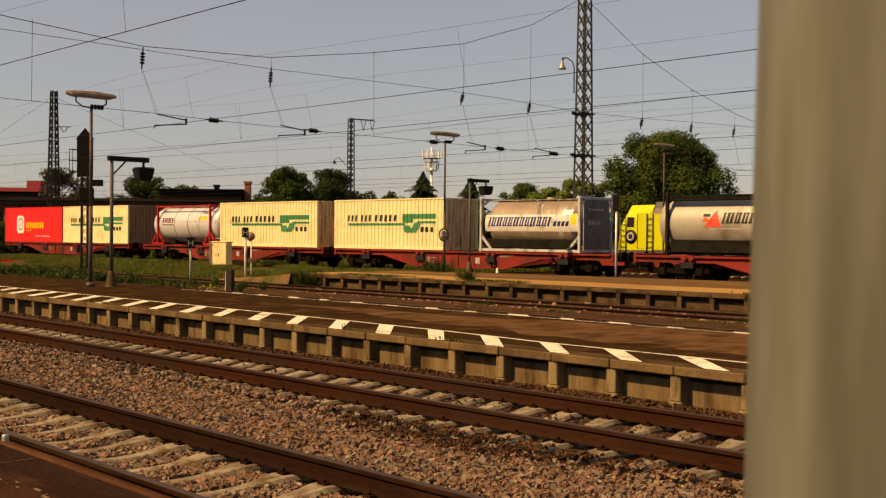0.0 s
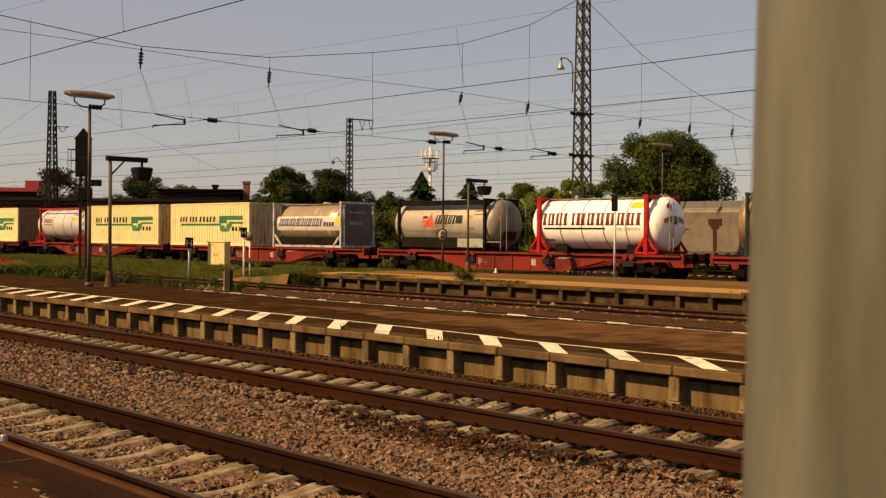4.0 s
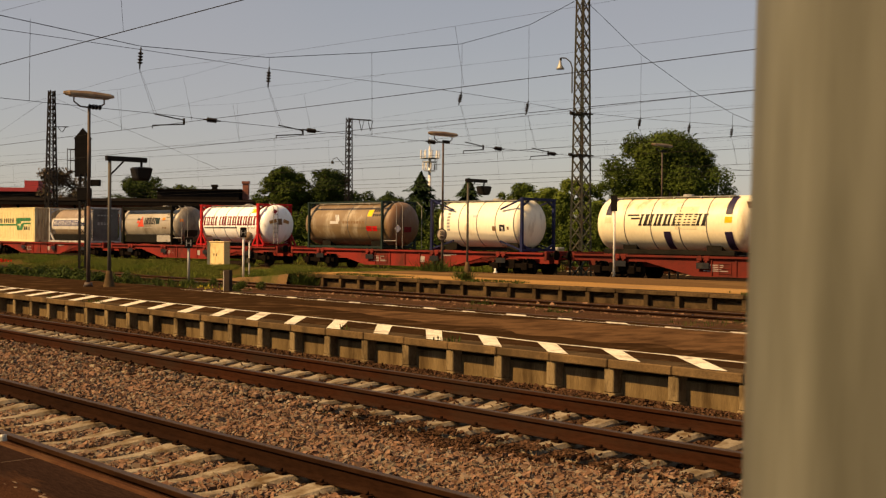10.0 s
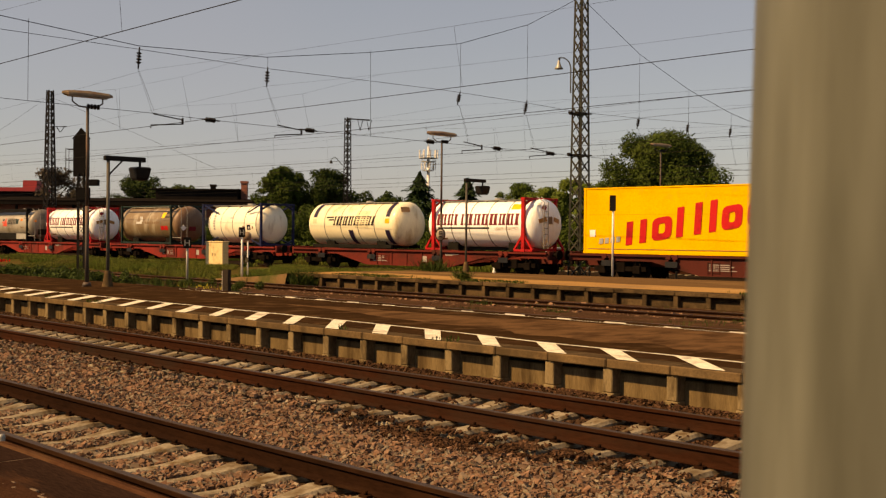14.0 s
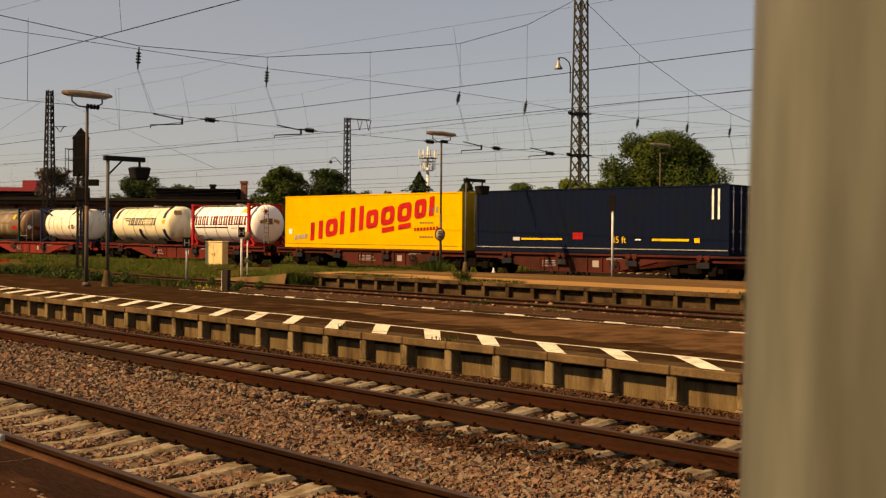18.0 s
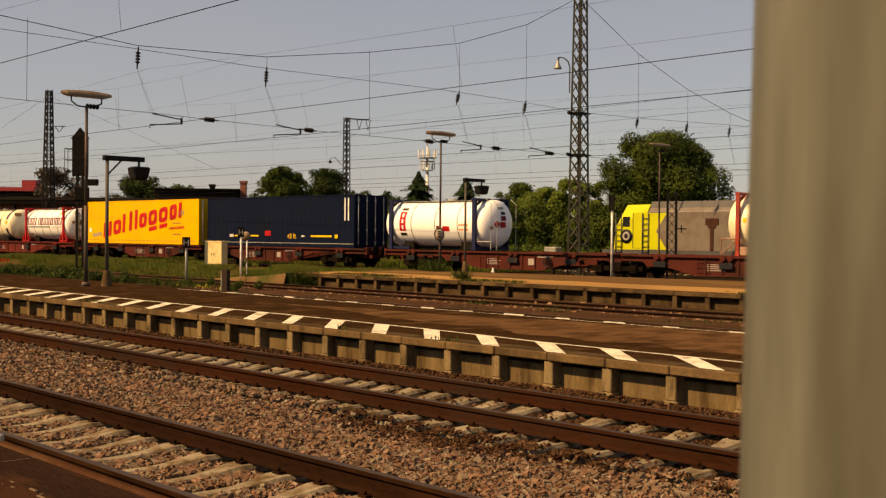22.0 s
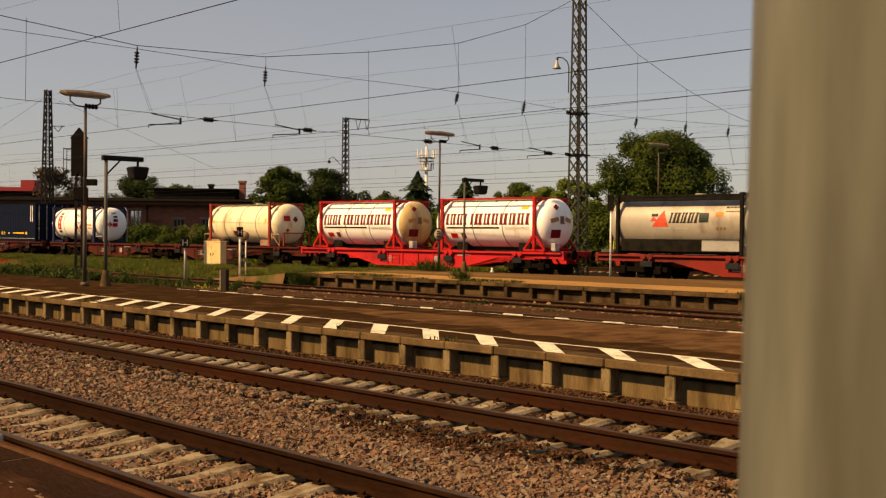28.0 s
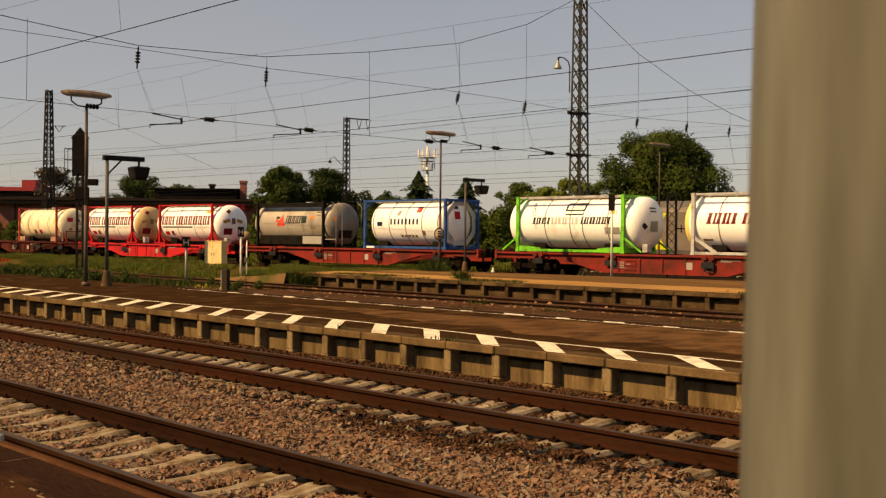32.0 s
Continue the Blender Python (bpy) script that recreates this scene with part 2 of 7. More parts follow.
GREYSTEEL = surf("galvanised_steel", (0.36, 0.35, 0.31), (0.28, 0.27, 0.23), 0.55, 0.5, scale=3, fine=20, bump=0.1)
WIRE = surf("wire", (0.012, 0.011, 0.010), (0.018, 0.016, 0.014), 0.8, 0.0, bump=0, spec=0.05)
PIERCON = surf("pier_concrete", (0.2153, 0.1589, 0.0845), (0.1507, 0.1060, 0.0539), 0.9, scale=3.0, fine=30, bump=0.5, dirt=(0.0560, 0.0381, 0.0204), dirt_amount=0.4, dirt_scale=3.0, vary=0.12, stretch=(1.6, 1, 0.5), spec=0.0)
# ---- ground, tracks, platforms ----
REARGRAVEL = surf("rear_gravel", (0.0558, 0.0279, 0.0162), (0.0828, 0.0432, 0.0243), 0.95, scale=1.3, fine=16, bump=0.8, shade=0.5, dirt=(0.0405, 0.0270, 0.0144), dirt_amount=0.35, dirt_scale=0.9, spec=0.0)
def sheet(name, x0, x1, y0, y1, nx, ny, height, material, label, kind="structure"):
    g = Geo()
    for j in range(ny + 1):
        for i in range(nx + 1):
            x, y = x0 + (x1 - x0) * i / nx, y0 + (y1 - y0) * j / ny
            g.v.append((x, y, height(x, y)))
    g.f = [(j * (nx + 1) + i, j * (nx + 1) + i + 1, (j + 1) * (nx + 1) + i + 1, (j + 1) * (nx + 1) + i) for j in range(ny) for i in range(nx)]
    g.smooth = set(range(len(g.f)))
    return solid(name, g, material, label, "ground", kind=kind)


TILT3 = radians(3.182)          # the freight track runs a little askew
TY = 42.10                      # its centre line at x = 0


def on_train_track(s, off=0.0, z=0.0):
    return Vector((s * math.cos(TILT3) - off * math.sin(TILT3), TY + s * math.sin(TILT3) + off * math.cos(TILT3), z))


g = Geo()
R = 2500.0
g.add([(-R, -400, -0.42), (R, -400, -0.42), (R, R, -0.42), (-R, R, -0.42)], [(0, 1, 2, 3)])
solid("ground", g, EARTH, "brown earth with sparse dry weeds", "ground", kind="structure")


def bed(x, y):
    return -0.250 + 0.15 * max(0.0, min(1.0, (y - 10.5) / 0.55)) + 0.020 * noise.noise((x * 1.3, y * 1.3, 0)) + 0.018 * noise.noise((x * 5, y * 5, 3))


sheet("ballast_bed", -70, 14, 3.36, 11.3, 340, 34, bed, GRAVEL, "reddish brown crushed stone track ballast")
sheet("ballast_bed_rear", -110, 14, 15.8, 27.2, 200, 18, lambda x, y: bed(x, y) + 0.02, REARGRAVEL, "brown weedy track ballast")
sheet("ballast_freight", -190, 60, 30.0, 66.0, 90, 14, lambda x, y: -0.24 + 0.05 * noise.noise((x * .3, y * .3, 0)), DARKGRAVEL, "dark brown gravel between sidings")

RAIL_FOOT = [(-0.075, -0.172), (0.075, -0.172), (0.075, -0.160), (0.012, -0.140), (0.010, -0.050), (0.036, -0.038), (0.036, -0.006), (0.030, -0.003), (-0.030, -0.003), (-0.036, -0.006), (-0.036, -0.038), (-0.010, -0.050), (-0.012, -0.140), (-0.075, -0.160)]


def rail_mesh(x0, x1):
    return Geo().extrude(RAIL_FOOT, x0, x1)


def sleeper_mesh():
    """Concrete sleeper with raised rail seats and a slimmer middle."""
    g = Geo()
    secs = [(-1.30, 0.11, -0.235), (-1.26, 0.125, -0.195), (-0.92, 0.135, -0.182), (-0.58, 0.14, -0.178), (-0.40, 0.115, -0.206), (-0.2, 0.095, -0.226), (0.0, 0.09, -0.232), (0.2, 0.095, -0.226), (0.40, 0.115, -0.206), (0.58, 0.14, -0.178), (0.92, 0.135, -0.182), (1.26, 0.125, -0.195), (1.30, 0.11, -0.235)]
    vs = []
    for y, w, z in secs:
        vs += [(-w, y, -0.36), (-w, y, z - 0.035), (-w + 0.03, y, z), (w - 0.03, y, z), (w, y, z - 0.035), (w, y, -0.36)]
    fs = []
    for k in range(len(secs) - 1):
        for j in range(5):
            a = k * 6 + j
            fs.append((a, a + 6, a + 7, a + 1))
    fs += [tuple(range(6)), tuple(range(len(vs) - 6, len(vs)))[::-1]]
    return g.add(vs, fs)


SLEEPER = sleeper_mesh().mesh("sleeper", CONCRETE)


def clip_geo(xs, cy):
    """Rail clips and bolts beside both rails."""
    g = Geo()
    for x in xs:
        for side in (-0.7525, 0.7525):
            for d in (-1, 1):
                y = cy + side + d * 0.115
                g.box(x - 0.05, x + 0.05, y - 0.03, y + 0.03, -0.185, -0.158)
                g.tube((x, y, -0.16), (x, y, -0.128), 0.018, None, 6)
    return g


def track(name, cy, x0, x1, step, phase, label, m=None, clips=True, steel=RUST, widen=0.0):
    t = thing(name, label, "track", m, kind="structure")
    rail = rail_mesh(x0, x1).mesh("rail", steel)
    head = Geo().box(x0, x1, -0.033, 0.033, -0.004, 0.0).mesh("rail_head", RAILTOP)
    for side in (-0.7525, 0.7525):
        r = part("rail", rail, None, t, "rusty brown steel rail", pose(0, cy + side, 0))
        part("running_surface", head, None, r, "worn rail top")
    n0, n1 = math.ceil((x0 - phase) / step), math.floor((x1 - phase) / step)
    # towards one end the sleepers lie further apart
    xs = [x + widen * max(0.0, x + 8.88) for x in (phase + step * k for k in range(n0, n1 + 1))]
    for x in xs:
        part("sleeper", SLEEPER, None, t, "", pose(x + random.uniform(-0.015, 0.015), cy, random.uniform(-0.006, 0.004), 0, 0, random.uniform(-0.6, 0.6)))
    if clips:
        tagged(part("rail_fastenings", clip_geo([x for x in xs if x > -32], cy), RUSTDARK, t, "rusty rail clips and bolts"), kind="stuff")
    return t


track("railway_track_1", 4.982, -75, 14, 0.585, -13.816, "railway track with rusty rails on pale concrete sleepers", steel=RUSTDARK)
track("railway_track_2", 9.46, -75, 14, 0.516, -12.77 + 0.07, "railway track with rusty rails on pale concrete sleepers beside the platform", widen=0.112)
track("railway_track_3", 24.08, -115, 14, 0.63, 0.0, "weedy railway track with dark rusty rails", clips=False, steel=RUSTDARK)
track("railway_track_4", 19.55, -115, 14, 0.63, 0.2, "railway track with rusty rails behind the platform", clips=False)
track("railway_track_5", 0.0, -130, 60, 0.65, 0.0, "freight railway track with rusty rails", Matrix.Translation((0, TY, 0)) @ Matrix.Rotation(TILT3, 4, "Z"), clips=False)
track("railway_track_6", 0.0, -90, 60, 0.65, 0.0, "siding track with rusty rails", Matrix.Translation((0, TY + 14.6, 0)) @ Matrix.Rotation(TILT3, 4, "Z"), clips=False)

PZ = 0.38


def platform(name, near, far, x0, x1, label, top_mat, pitch, phase, wall_bottom=-0.30, wall_mat=WALLCON, cope_mat=COPING, slot=0.06):
    """A platform: near(x), far(x) give its edges. Coping slabs, wall panels and piers face the near track."""
    t = thing(name, label, "platform", kind="structure")
    out = [(x0, near(x0) + 0.42), (x1, near(x1) + 0.42), (x1, far(x1)), (x0, far(x0))]
    part("platform_surface", Geo().slab(out, wall_bottom, PZ), top_mat, t, "worn platform paving")
    ang = math.atan2(near(x1) - near(x0), x1 - x0)
    n = int((x1 - x0) / pitch)
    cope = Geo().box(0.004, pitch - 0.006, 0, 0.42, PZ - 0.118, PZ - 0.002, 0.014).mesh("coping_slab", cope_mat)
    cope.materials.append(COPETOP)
    # faces that point up take the darker coping material
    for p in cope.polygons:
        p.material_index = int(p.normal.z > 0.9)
    panel = Geo().box(0.0, pitch, 0.195, 0.32, wall_bottom, PZ - 0.120 - slot, 0.012).mesh("wall_panel", wall_mat)
    # the piers flare towards the foot
    pier = Geo()
    for z0, z1, w, d in ((wall_bottom, -0.05, 0.092, 0.020), (-0.05, PZ - 0.120, 0.076, 0.030)):
        pier.box(-w, w, d, 0.23, z0, z1, 0.012)
    pier = pier.mesh("pier", PIERCON if wall_mat is WALLCON else wall_mat)
    base = phase + math.ceil((x0 - phase) / pitch) * pitch
    for k in range(n):
        x = base + k * pitch
        if x + pitch > x1:
            break
        at = Matrix.Translation((x, near(x), 0)) @ Matrix.Rotation(ang, 4, "Z")
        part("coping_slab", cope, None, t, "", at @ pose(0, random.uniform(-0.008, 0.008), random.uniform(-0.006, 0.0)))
        part("wall_panel", panel, None, t, "", at @ pose(0, 0, 0))
        part("pier", pier, None, t, "", at)
    return t


DUSTY = surf("dusty_platform", (0.1361, 0.0756, 0.0333), (0.1008, 0.0585, 0.0272), 0.95, scale=0.5, fine=40, bump=0.4, dirt=(0.1915, 0.1109, 0.0454), dirt_amount=0.30, dirt_scale=0.5, stretch=(0.3, 1.2, 1), spec=0.0)
near1, far1 = (lambda x: 11.06), (lambda x: 16.15)
platform_1 = platform("platform_1", near1, far1, -75, 14, "low platform with asphalt surface and concrete edge wall", ASPHALT, 0.963, -7.725, slot=0.065)
near2, far2 = (lambda x: 27.0 + 0.035 * x), (lambda x: 37.6 + 0.135 * x)
platform_2 = platform("platform_2", near2, far2, -36.1, 14, "low platform with sandy gravel surface and weathered edge wall", DUSTY, 1.05, -16.18, wall_mat=DARKWALL, cope_mat=DARKWALL, slot=0.12)
# a trodden sandy strip along its near side
g, n = Geo(), 120
for k in range(n + 1):
    x = -36.1 + 50.0 * k / n
    g.v += [(x, near2(x) + 0.43, PZ + 0.004), (x, near2(x) + 3.0 + 0.5 * noise.noise((x * 0.35, 1, 0)) + 0.15 * noise.noise((x * 1.7, 5, 0)), PZ + 0.004)]
g.f = [(2 * k, 2 * k + 2, 2 * k + 3, 2 * k + 1) for k in range(n)]
solid("sand_strip", g, SANDY, "pale trodden sand along the platform edge", "sand", kind="structure")
KERB = surf("rusty_kerb", (0.0310, 0.0165, 0.0114), (0.0218, 0.0120, 0.0085), 0.9, scale=1.4, fine=30, bump=0.5, dirt=(0.0517, 0.0240, 0.0133), dirt_amount=0.15, dirt_scale=2.5, stretch=(0.4, 1.5, 1), spec=0.0)
KERBRUST = surf("rusty_kerb_edge", (0.0602, 0.0267, 0.0144), (0.0413, 0.0189, 0.0108), 0.95, scale=2.5, fine=30, bump=0.5, dirt=(0.0860, 0.0447, 0.0234), dirt_amount=0.3, dirt_scale=3.0, stretch=(0.3, 1.5, 1), spec=0.0)
MORTAR = surf("pale_mortar", (0.20, 0.145, 0.10), (0.12, 0.082, 0.055), 0.95, scale=8, fine=40, bump=0.4, spec=0.0)
NEARFLOOR = surf("near_platform_asphalt", (0.0360, 0.0161, 0.0098), (0.0486, 0.0224, 0.0124), 0.95, scale=1.2, fine=40, bump=0.5, dirt=(0.0162, 0.0091, 0.0068), dirt_amount=0.4, dirt_scale=1.6, spec=0.0)
# near platform: the edge looks the other way, so a plain slab carries on behind it
solid("platform_floor", Geo().box(-40, 14, -9.0, 2.75, -0.30, PZ), NEARFLOOR, "dark worn asphalt platform floor", "platform", kind="structure")
kerb = thing("platform_kerb", "dark concrete platform kerb with a rusty edge", "kerb", kind="structure")
part("edge_beam", Geo().box(-40, 14, 3.190, 3.297, -0.3, PZ - 0.006, 0.035), KERBRUST, kerb, "rust-stained kerb edge")
x = -39.35
while x < 13:
    part("kerb_slab", Geo().box(x + 0.004, x + 1.996, 2.775, 3.184, -0.3, PZ - random.uniform(0.002, 0.007), 0.012), KERB, kerb)
    part("mortar_joint", Geo().box(x - 0.006, x + 0.006, 2.78, 3.18, -0.3, PZ - 0.009), MORTAR, kerb, "pale crumbling mortar")
    for k in range(18):
        a, b = x + 0.11 * k + random.uniform(0, 0.1), 2.752 + random.choice((-0.06, -0.03, 0, 0)) + random.uniform(-0.014, 0.004)
        part("mortar_crumb", Geo().box(a, a + random.choice((0.02, 0.03, 0.05, 0.09, 0.15)), b, b + random.uniform(0.008, 0.024), -0.2, PZ - 0.002 + random.uniform(0.002, 0.008), 0.003), MORTAR, kerb)
    x += 2.0
stub = solid("kerb_bolt", Geo().lathe([(0.0, 0.05), (0.022, 0.048), (0.026, 0.03), (0.026, 0.0)], 10, Matrix.Translation((-8.09, 3.25, PZ - 0.008))), GREYSTEEL, "short grey steel bolt on the kerb edge", "bolt")

# pale dust trodden over the asphalt
DUSTWEAR = surf("asphalt_dust", (0.0952, 0.0500, 0.0232), (0.1318, 0.0708, 0.0329), 0.95, scale=1.3, fine=50, bump=0.3, dirt=(0.0480, 0.0250, 0.0125), dirt_amount=0.5, dirt_scale=1.6, stretch=(1.5, 0.8, 1), spec=0.0)
for y0, y1, xa, seed in ((12.75, 15.62, -20.0, 7.0),):
    g, n = Geo(), 90
    for k in range(n + 1):
        x = xa + (13.5 - xa) * k / n
        grow = min(1.0, k / 25)
        mid, half = (y0 + y1) / 2 + 0.2 * noise.noise((x * 0.3, seed, 0)), (y1 - y0) / 2 * grow
        g.v += [(x, mid - half * (1 + 0.5 * noise.noise((x * 0.9, seed, 2))), PZ + 0.003), (x, mid + half * (1 + 0.5 * noise.noise((x * 0.8, seed, 5))), PZ + 0.003)]
    g.f = [(2 * k, 2 * k + 2, 2 * k + 3, 2 * k + 1) for k in range(n)]
    solid("dust_patch", g, DUSTWEAR, "pale dusty wear on the platform asphalt", "dust", kind="structure")

# white safety marking on the platform beyond the second track
def line_geo(x0, x1, y, w, z):
    g, x = Geo(), x0
    while x < x1:
        nx = min(x + 0.45, x1)
        a, b = 0.012 * noise.noise((x * 1.7, 3, 0)), 0.012 * noise.noise((nx * 1.7, 3, 0))
        ya, yb = y(x), y(nx)
        g.add([(x, ya - w / 2 + a, z), (nx, yb - w / 2 + b, z), (nx, yb + w / 2 + b, z), (x, ya + w / 2 + a, z)], [(0, 1, 2, 3)])
        x = nx
    return g
edge_line = lambda x: 12.02 + 0.32 * (1 - math.exp(-max(0.0, -x - 10.7) / 2.6))
solid("platform_line", line_geo(-75, 14, edge_line, 0.075, PZ + 0.004), WHITEPAINT, "white painted safety line on the asphalt", "road marking", kind="structure")
for k in range(58):
    x = -7.31 + 1.189 * (k - 52) + random.uniform(-0.02, 0.02)
    w = random.uniform(0.30, 0.36)
    e = edge_line(x - 1.0) - 0.042
    f = (e - 11.075) / 0.95
    dash = Geo().add([(x, 11.075, PZ + 0.004), (x + w, 11.075, PZ + 0.004), (x + w - 1.02 * f, e, PZ + 0.004), (x - 1.05 * f, e, PZ + 0.004)], [(0, 1, 2, 3)])
    if x < 5:
        solid("edge_dash", dash, WHITEPAINT, "white painted block at the platform edge", "road marking", group="edge dashes", kind="structure")
for k in range(20):
    x = -11.05 + 1.235 * (k - 12) + random.uniform(-0.06, 0.06)
    w, h = random.uniform(0.30, 0.50), random.uniform(0.10, 0.26)
    dash = Geo().add([(x, 15.70, PZ + 0.004), (x + w, 15.70 + random.uniform(-0.02, 0.05), PZ + 0.004), (x + w - h * 0.9, 15.71 + h, PZ + 0.004), (x - h, 15.70 + h, PZ + 0.004)], [(0, 1, 2, 3)])
    solid("far_edge_dash", dash, WHITEPAINT, "worn white block at the rear platform edge", "road marking", group="rear edge dashes", kind="structure")
solid("rear_platform_line", line_geo(-27, 14, lambda x: 15.67, 0.04, PZ + 0.004), WHITEPAINT, "thin worn white line at the rear platform edge", "road marking", kind="structure")
# ---- masts, wires and lamps ----
def lattice_mast(x, y, base, height, w0, w1, mat, label, turn=0.0, bays=None, bar=0.09):
    """A square lattice tower of four tapering legs with crossed braces on every face."""
    t = thing("lattice_mast", label, "catenary mast", pose(x, y, base, 0, 0, turn), "catenary masts")
    bays = bays or int(height / 0.75)
    half = lambda z: (w0 + (w1 - w0) * z / height) / 2
    corners = ((-1, -1), (1, -1), (1, 1), (-1, 1))
    for cx, cy in corners:
        g = Geo()
        a, b = Vector((cx * half(0), cy * half(0), 0)), Vector((cx * half(height), cy * half(height), height))
        g.bar(a, b, bar, bar)
        part("leg", g, mat, t)
    for k, (c0, c1) in enumerate(zip(corners, corners[1:] + corners[:1])):
        for j in range(bays):
            z0, z1 = height * j / bays, height * (j + 1) / bays
            p = [Vector((c[0] * half(z), c[1] * half(z), z)) for z in (z0, z1) for c in (c0, c1)]
            part("brace", Geo().bar(p[0], p[3], bar * 0.6, 0.03), mat, t)
            part("brace", Geo().bar(p[1], p[2], bar * 0.6, 0.03), mat, t)
    foot = Geo().box(-w0 * 0.75, w0 * 0.75, -w0 * 0.75, w0 * 0.75, -0.35, 0.02, 0.03)
    part("foundation", foot, WALLCON, t, "concrete footing")
    return t


def insulator(name, p0, p1, r=0.085, n=3, label="dark ribbed insulator in the overhead wires"):
    """A ribbed insulator from p0 to p1."""
    p0, p1 = Vector(p0), Vector(p1)
    L = (p1 - p0).length
    rings = [(0.025, 0.0)]
    for k in range(n):
        z = L * (0.22 + 0.56 * (k + 0.5) / n)
        d = L * 0.56 / n * 0.42
        rings += [(0.03, z - d), (r, z - d * 0.4), (r * 0.85, z + d * 0.25), (0.03, z + d)]
    rings.append((0.025, L))
    m = Matrix.Translation(p0) @ (p1 - p0).to_track_quat("Z", "Y").to_matrix().to_4x4()
    return solid(name, Geo().lathe(rings, 10, m), DARKSTEEL, label, "insulator", group="insulators")


def wire(name, pts, r, label, group=""):
    return solid(name, Geo().path(pts, r * 0.78, 5), WIRE, label, "overhead wire", group=group)


SPAN = -36.2
mast = lattice_mast(-36.35, 44.0, -0.25, 16.2, 0.76, 0.40, MASTSTEEL, "tall weathered steel lattice catenary mast behind the train", bays=24)
for z, w in ((8.4, 0.55), (6.3, 0.62)):
    part("cross_beam", Geo().box(-0.34, 0.34, -w, w * 0.9, z - 0.03, z + 0.03).box(-0.30, -0.24, -w, w, z - 0.07, z - 0.02), DARKSTEEL, mast)
    part("wire_anchor", Geo().tube((0.0, -w - 0.05, z), (0.0, -w - 0.35, z), 0.07, None, 8), DARKSTEEL, mast)
lamp = thing("mast_lamp", "old bell shaped yard lamp on a curved mast arm", "lamp", pose(-36.7, 43.62, 0))
part("arm", Geo().path([(0.0, 0.0, 9.2), (0.0, 0.0, 10.5), (-0.06, -0.06, 10.78), (-0.25, -0.2, 10.98), (-0.42, -0.36, 11.0)], 0.035, 6), MASTSTEEL, lamp)
part("bell_shade", Geo().lathe([(0.05, 0.45), (0.08, 0.30), (0.12, 0.18), (0.22, 0.02), (0.21, 0.0), (0.0, 0.05)], 14, Matrix.Translation((-0.46, -0.40, 10.42))), GREYSTEEL, lamp, "grey bell shade")
part("socket", Geo().tube((-0.44, -0.38, 10.85), (-0.44, -0.38, 11.0), 0.05), DARKSTEEL, lamp)

mastl = lattice_mast(-99.0, 44.1, -0.3, 15.2, 0.98, 0.42, DARKSTEEL, "dark steel lattice catenary mast beside the roofs", bays=24, bar=0.11)
part("bracket", Geo().bar((0.3, 0.3, 11.9), (1.1, 1.1, 11.9), 0.06, 0.06).bar((0.4, 0.4, 11.9), (0.65, 0.65, 11.4), 0.05, 0.05).bar((0.95, 0.95, 11.9), (0.7, 0.7, 11.4), 0.05, 0.05), DARKSTEEL, mastl)
mastm = lattice_mast(-75.4, 60.05, -0.3, 12.3, 0.54, 0.36, DARKSTEEL, "slim dark lattice mast with a top bracket", bays=24, bar=0.07)
arm = Geo().bar((0.0, 0.0, 12.2), (1.25, 1.45, 12.1), 0.10, 0.10)
for k in (0.45, 0.85):
    arm.bar((1.25 * k, 1.45 * k, 12.1), (1.25 * (k + 0.1), 1.45 * (k + 0.1), 11.2), 0.05, 0.05)
    arm.bar((1.25 * (k + 0.22), 1.45 * (k + 0.22), 12.1), (1.25 * (k + 0.1), 1.45 * (k + 0.1), 11.2), 0.05, 0.05)
part("bracket", arm, DARKSTEEL, mastm)
part("small_lamp", Geo().path([(-0.3, -0.3, 8.2), (-0.75, -0.75, 8.9), (-1.0, -1.0, 8.7)], 0.03, 5).lathe([(0.0, 0.3), (0.08, 0.25), (0.16, 0.0)], 8, Matrix.Translation((-1.0, -1.0, 8.35))), DARKSTEEL, mastm)

# cross span: (depth, height) of its wires in the plane x = SPAN
TOP1 = [(8.0, 9.7), (14.45, 8.92), (19.37, 8.54), (24.8, 8.77), (30.02, 9.58), (35.29, 10.61), (39.83, 12.08), (42.57, 13.42), (43.8, 14.05)]
TOP2 = [(44.2, 13.80), (48.69, 11.72), (53.31, 10.26), (57.7, 9.28), (59.6, 8.99), (66.0, 9.1), (76.0, 10.6)]
MID = [(8.0, 8.60), (14.45, 8.48), (19.37, 8.42), (24.77, 8.33), (30.03, 8.38), (34.12, 8.41), (39.32, 8.34), (43.8, 8.20), (48.76, 8.29), (58.14, 8.60), (76.0, 8.9)]
LOW = [(8.0, 6.32), (14.46, 6.25), (20.05, 6.20), (22.63, 6.14), (27.25, 6.08), (33.8, 6.05), (39.36, 6.02), (43.6, 5.98), (60.0, 6.0), (76.0, 6.1)]
for name, run, r in (("overhead_wire", TOP1, 0.017), ("overhead_wire", TOP2, 0.017), ("overhead_wire", MID, 0.012), ("overhead_wire", LOW, 0.012)):
    wire(name, [(SPAN, y, z) for y, z in run], r, "thin dark catenary span wire across the tracks", "span wires")
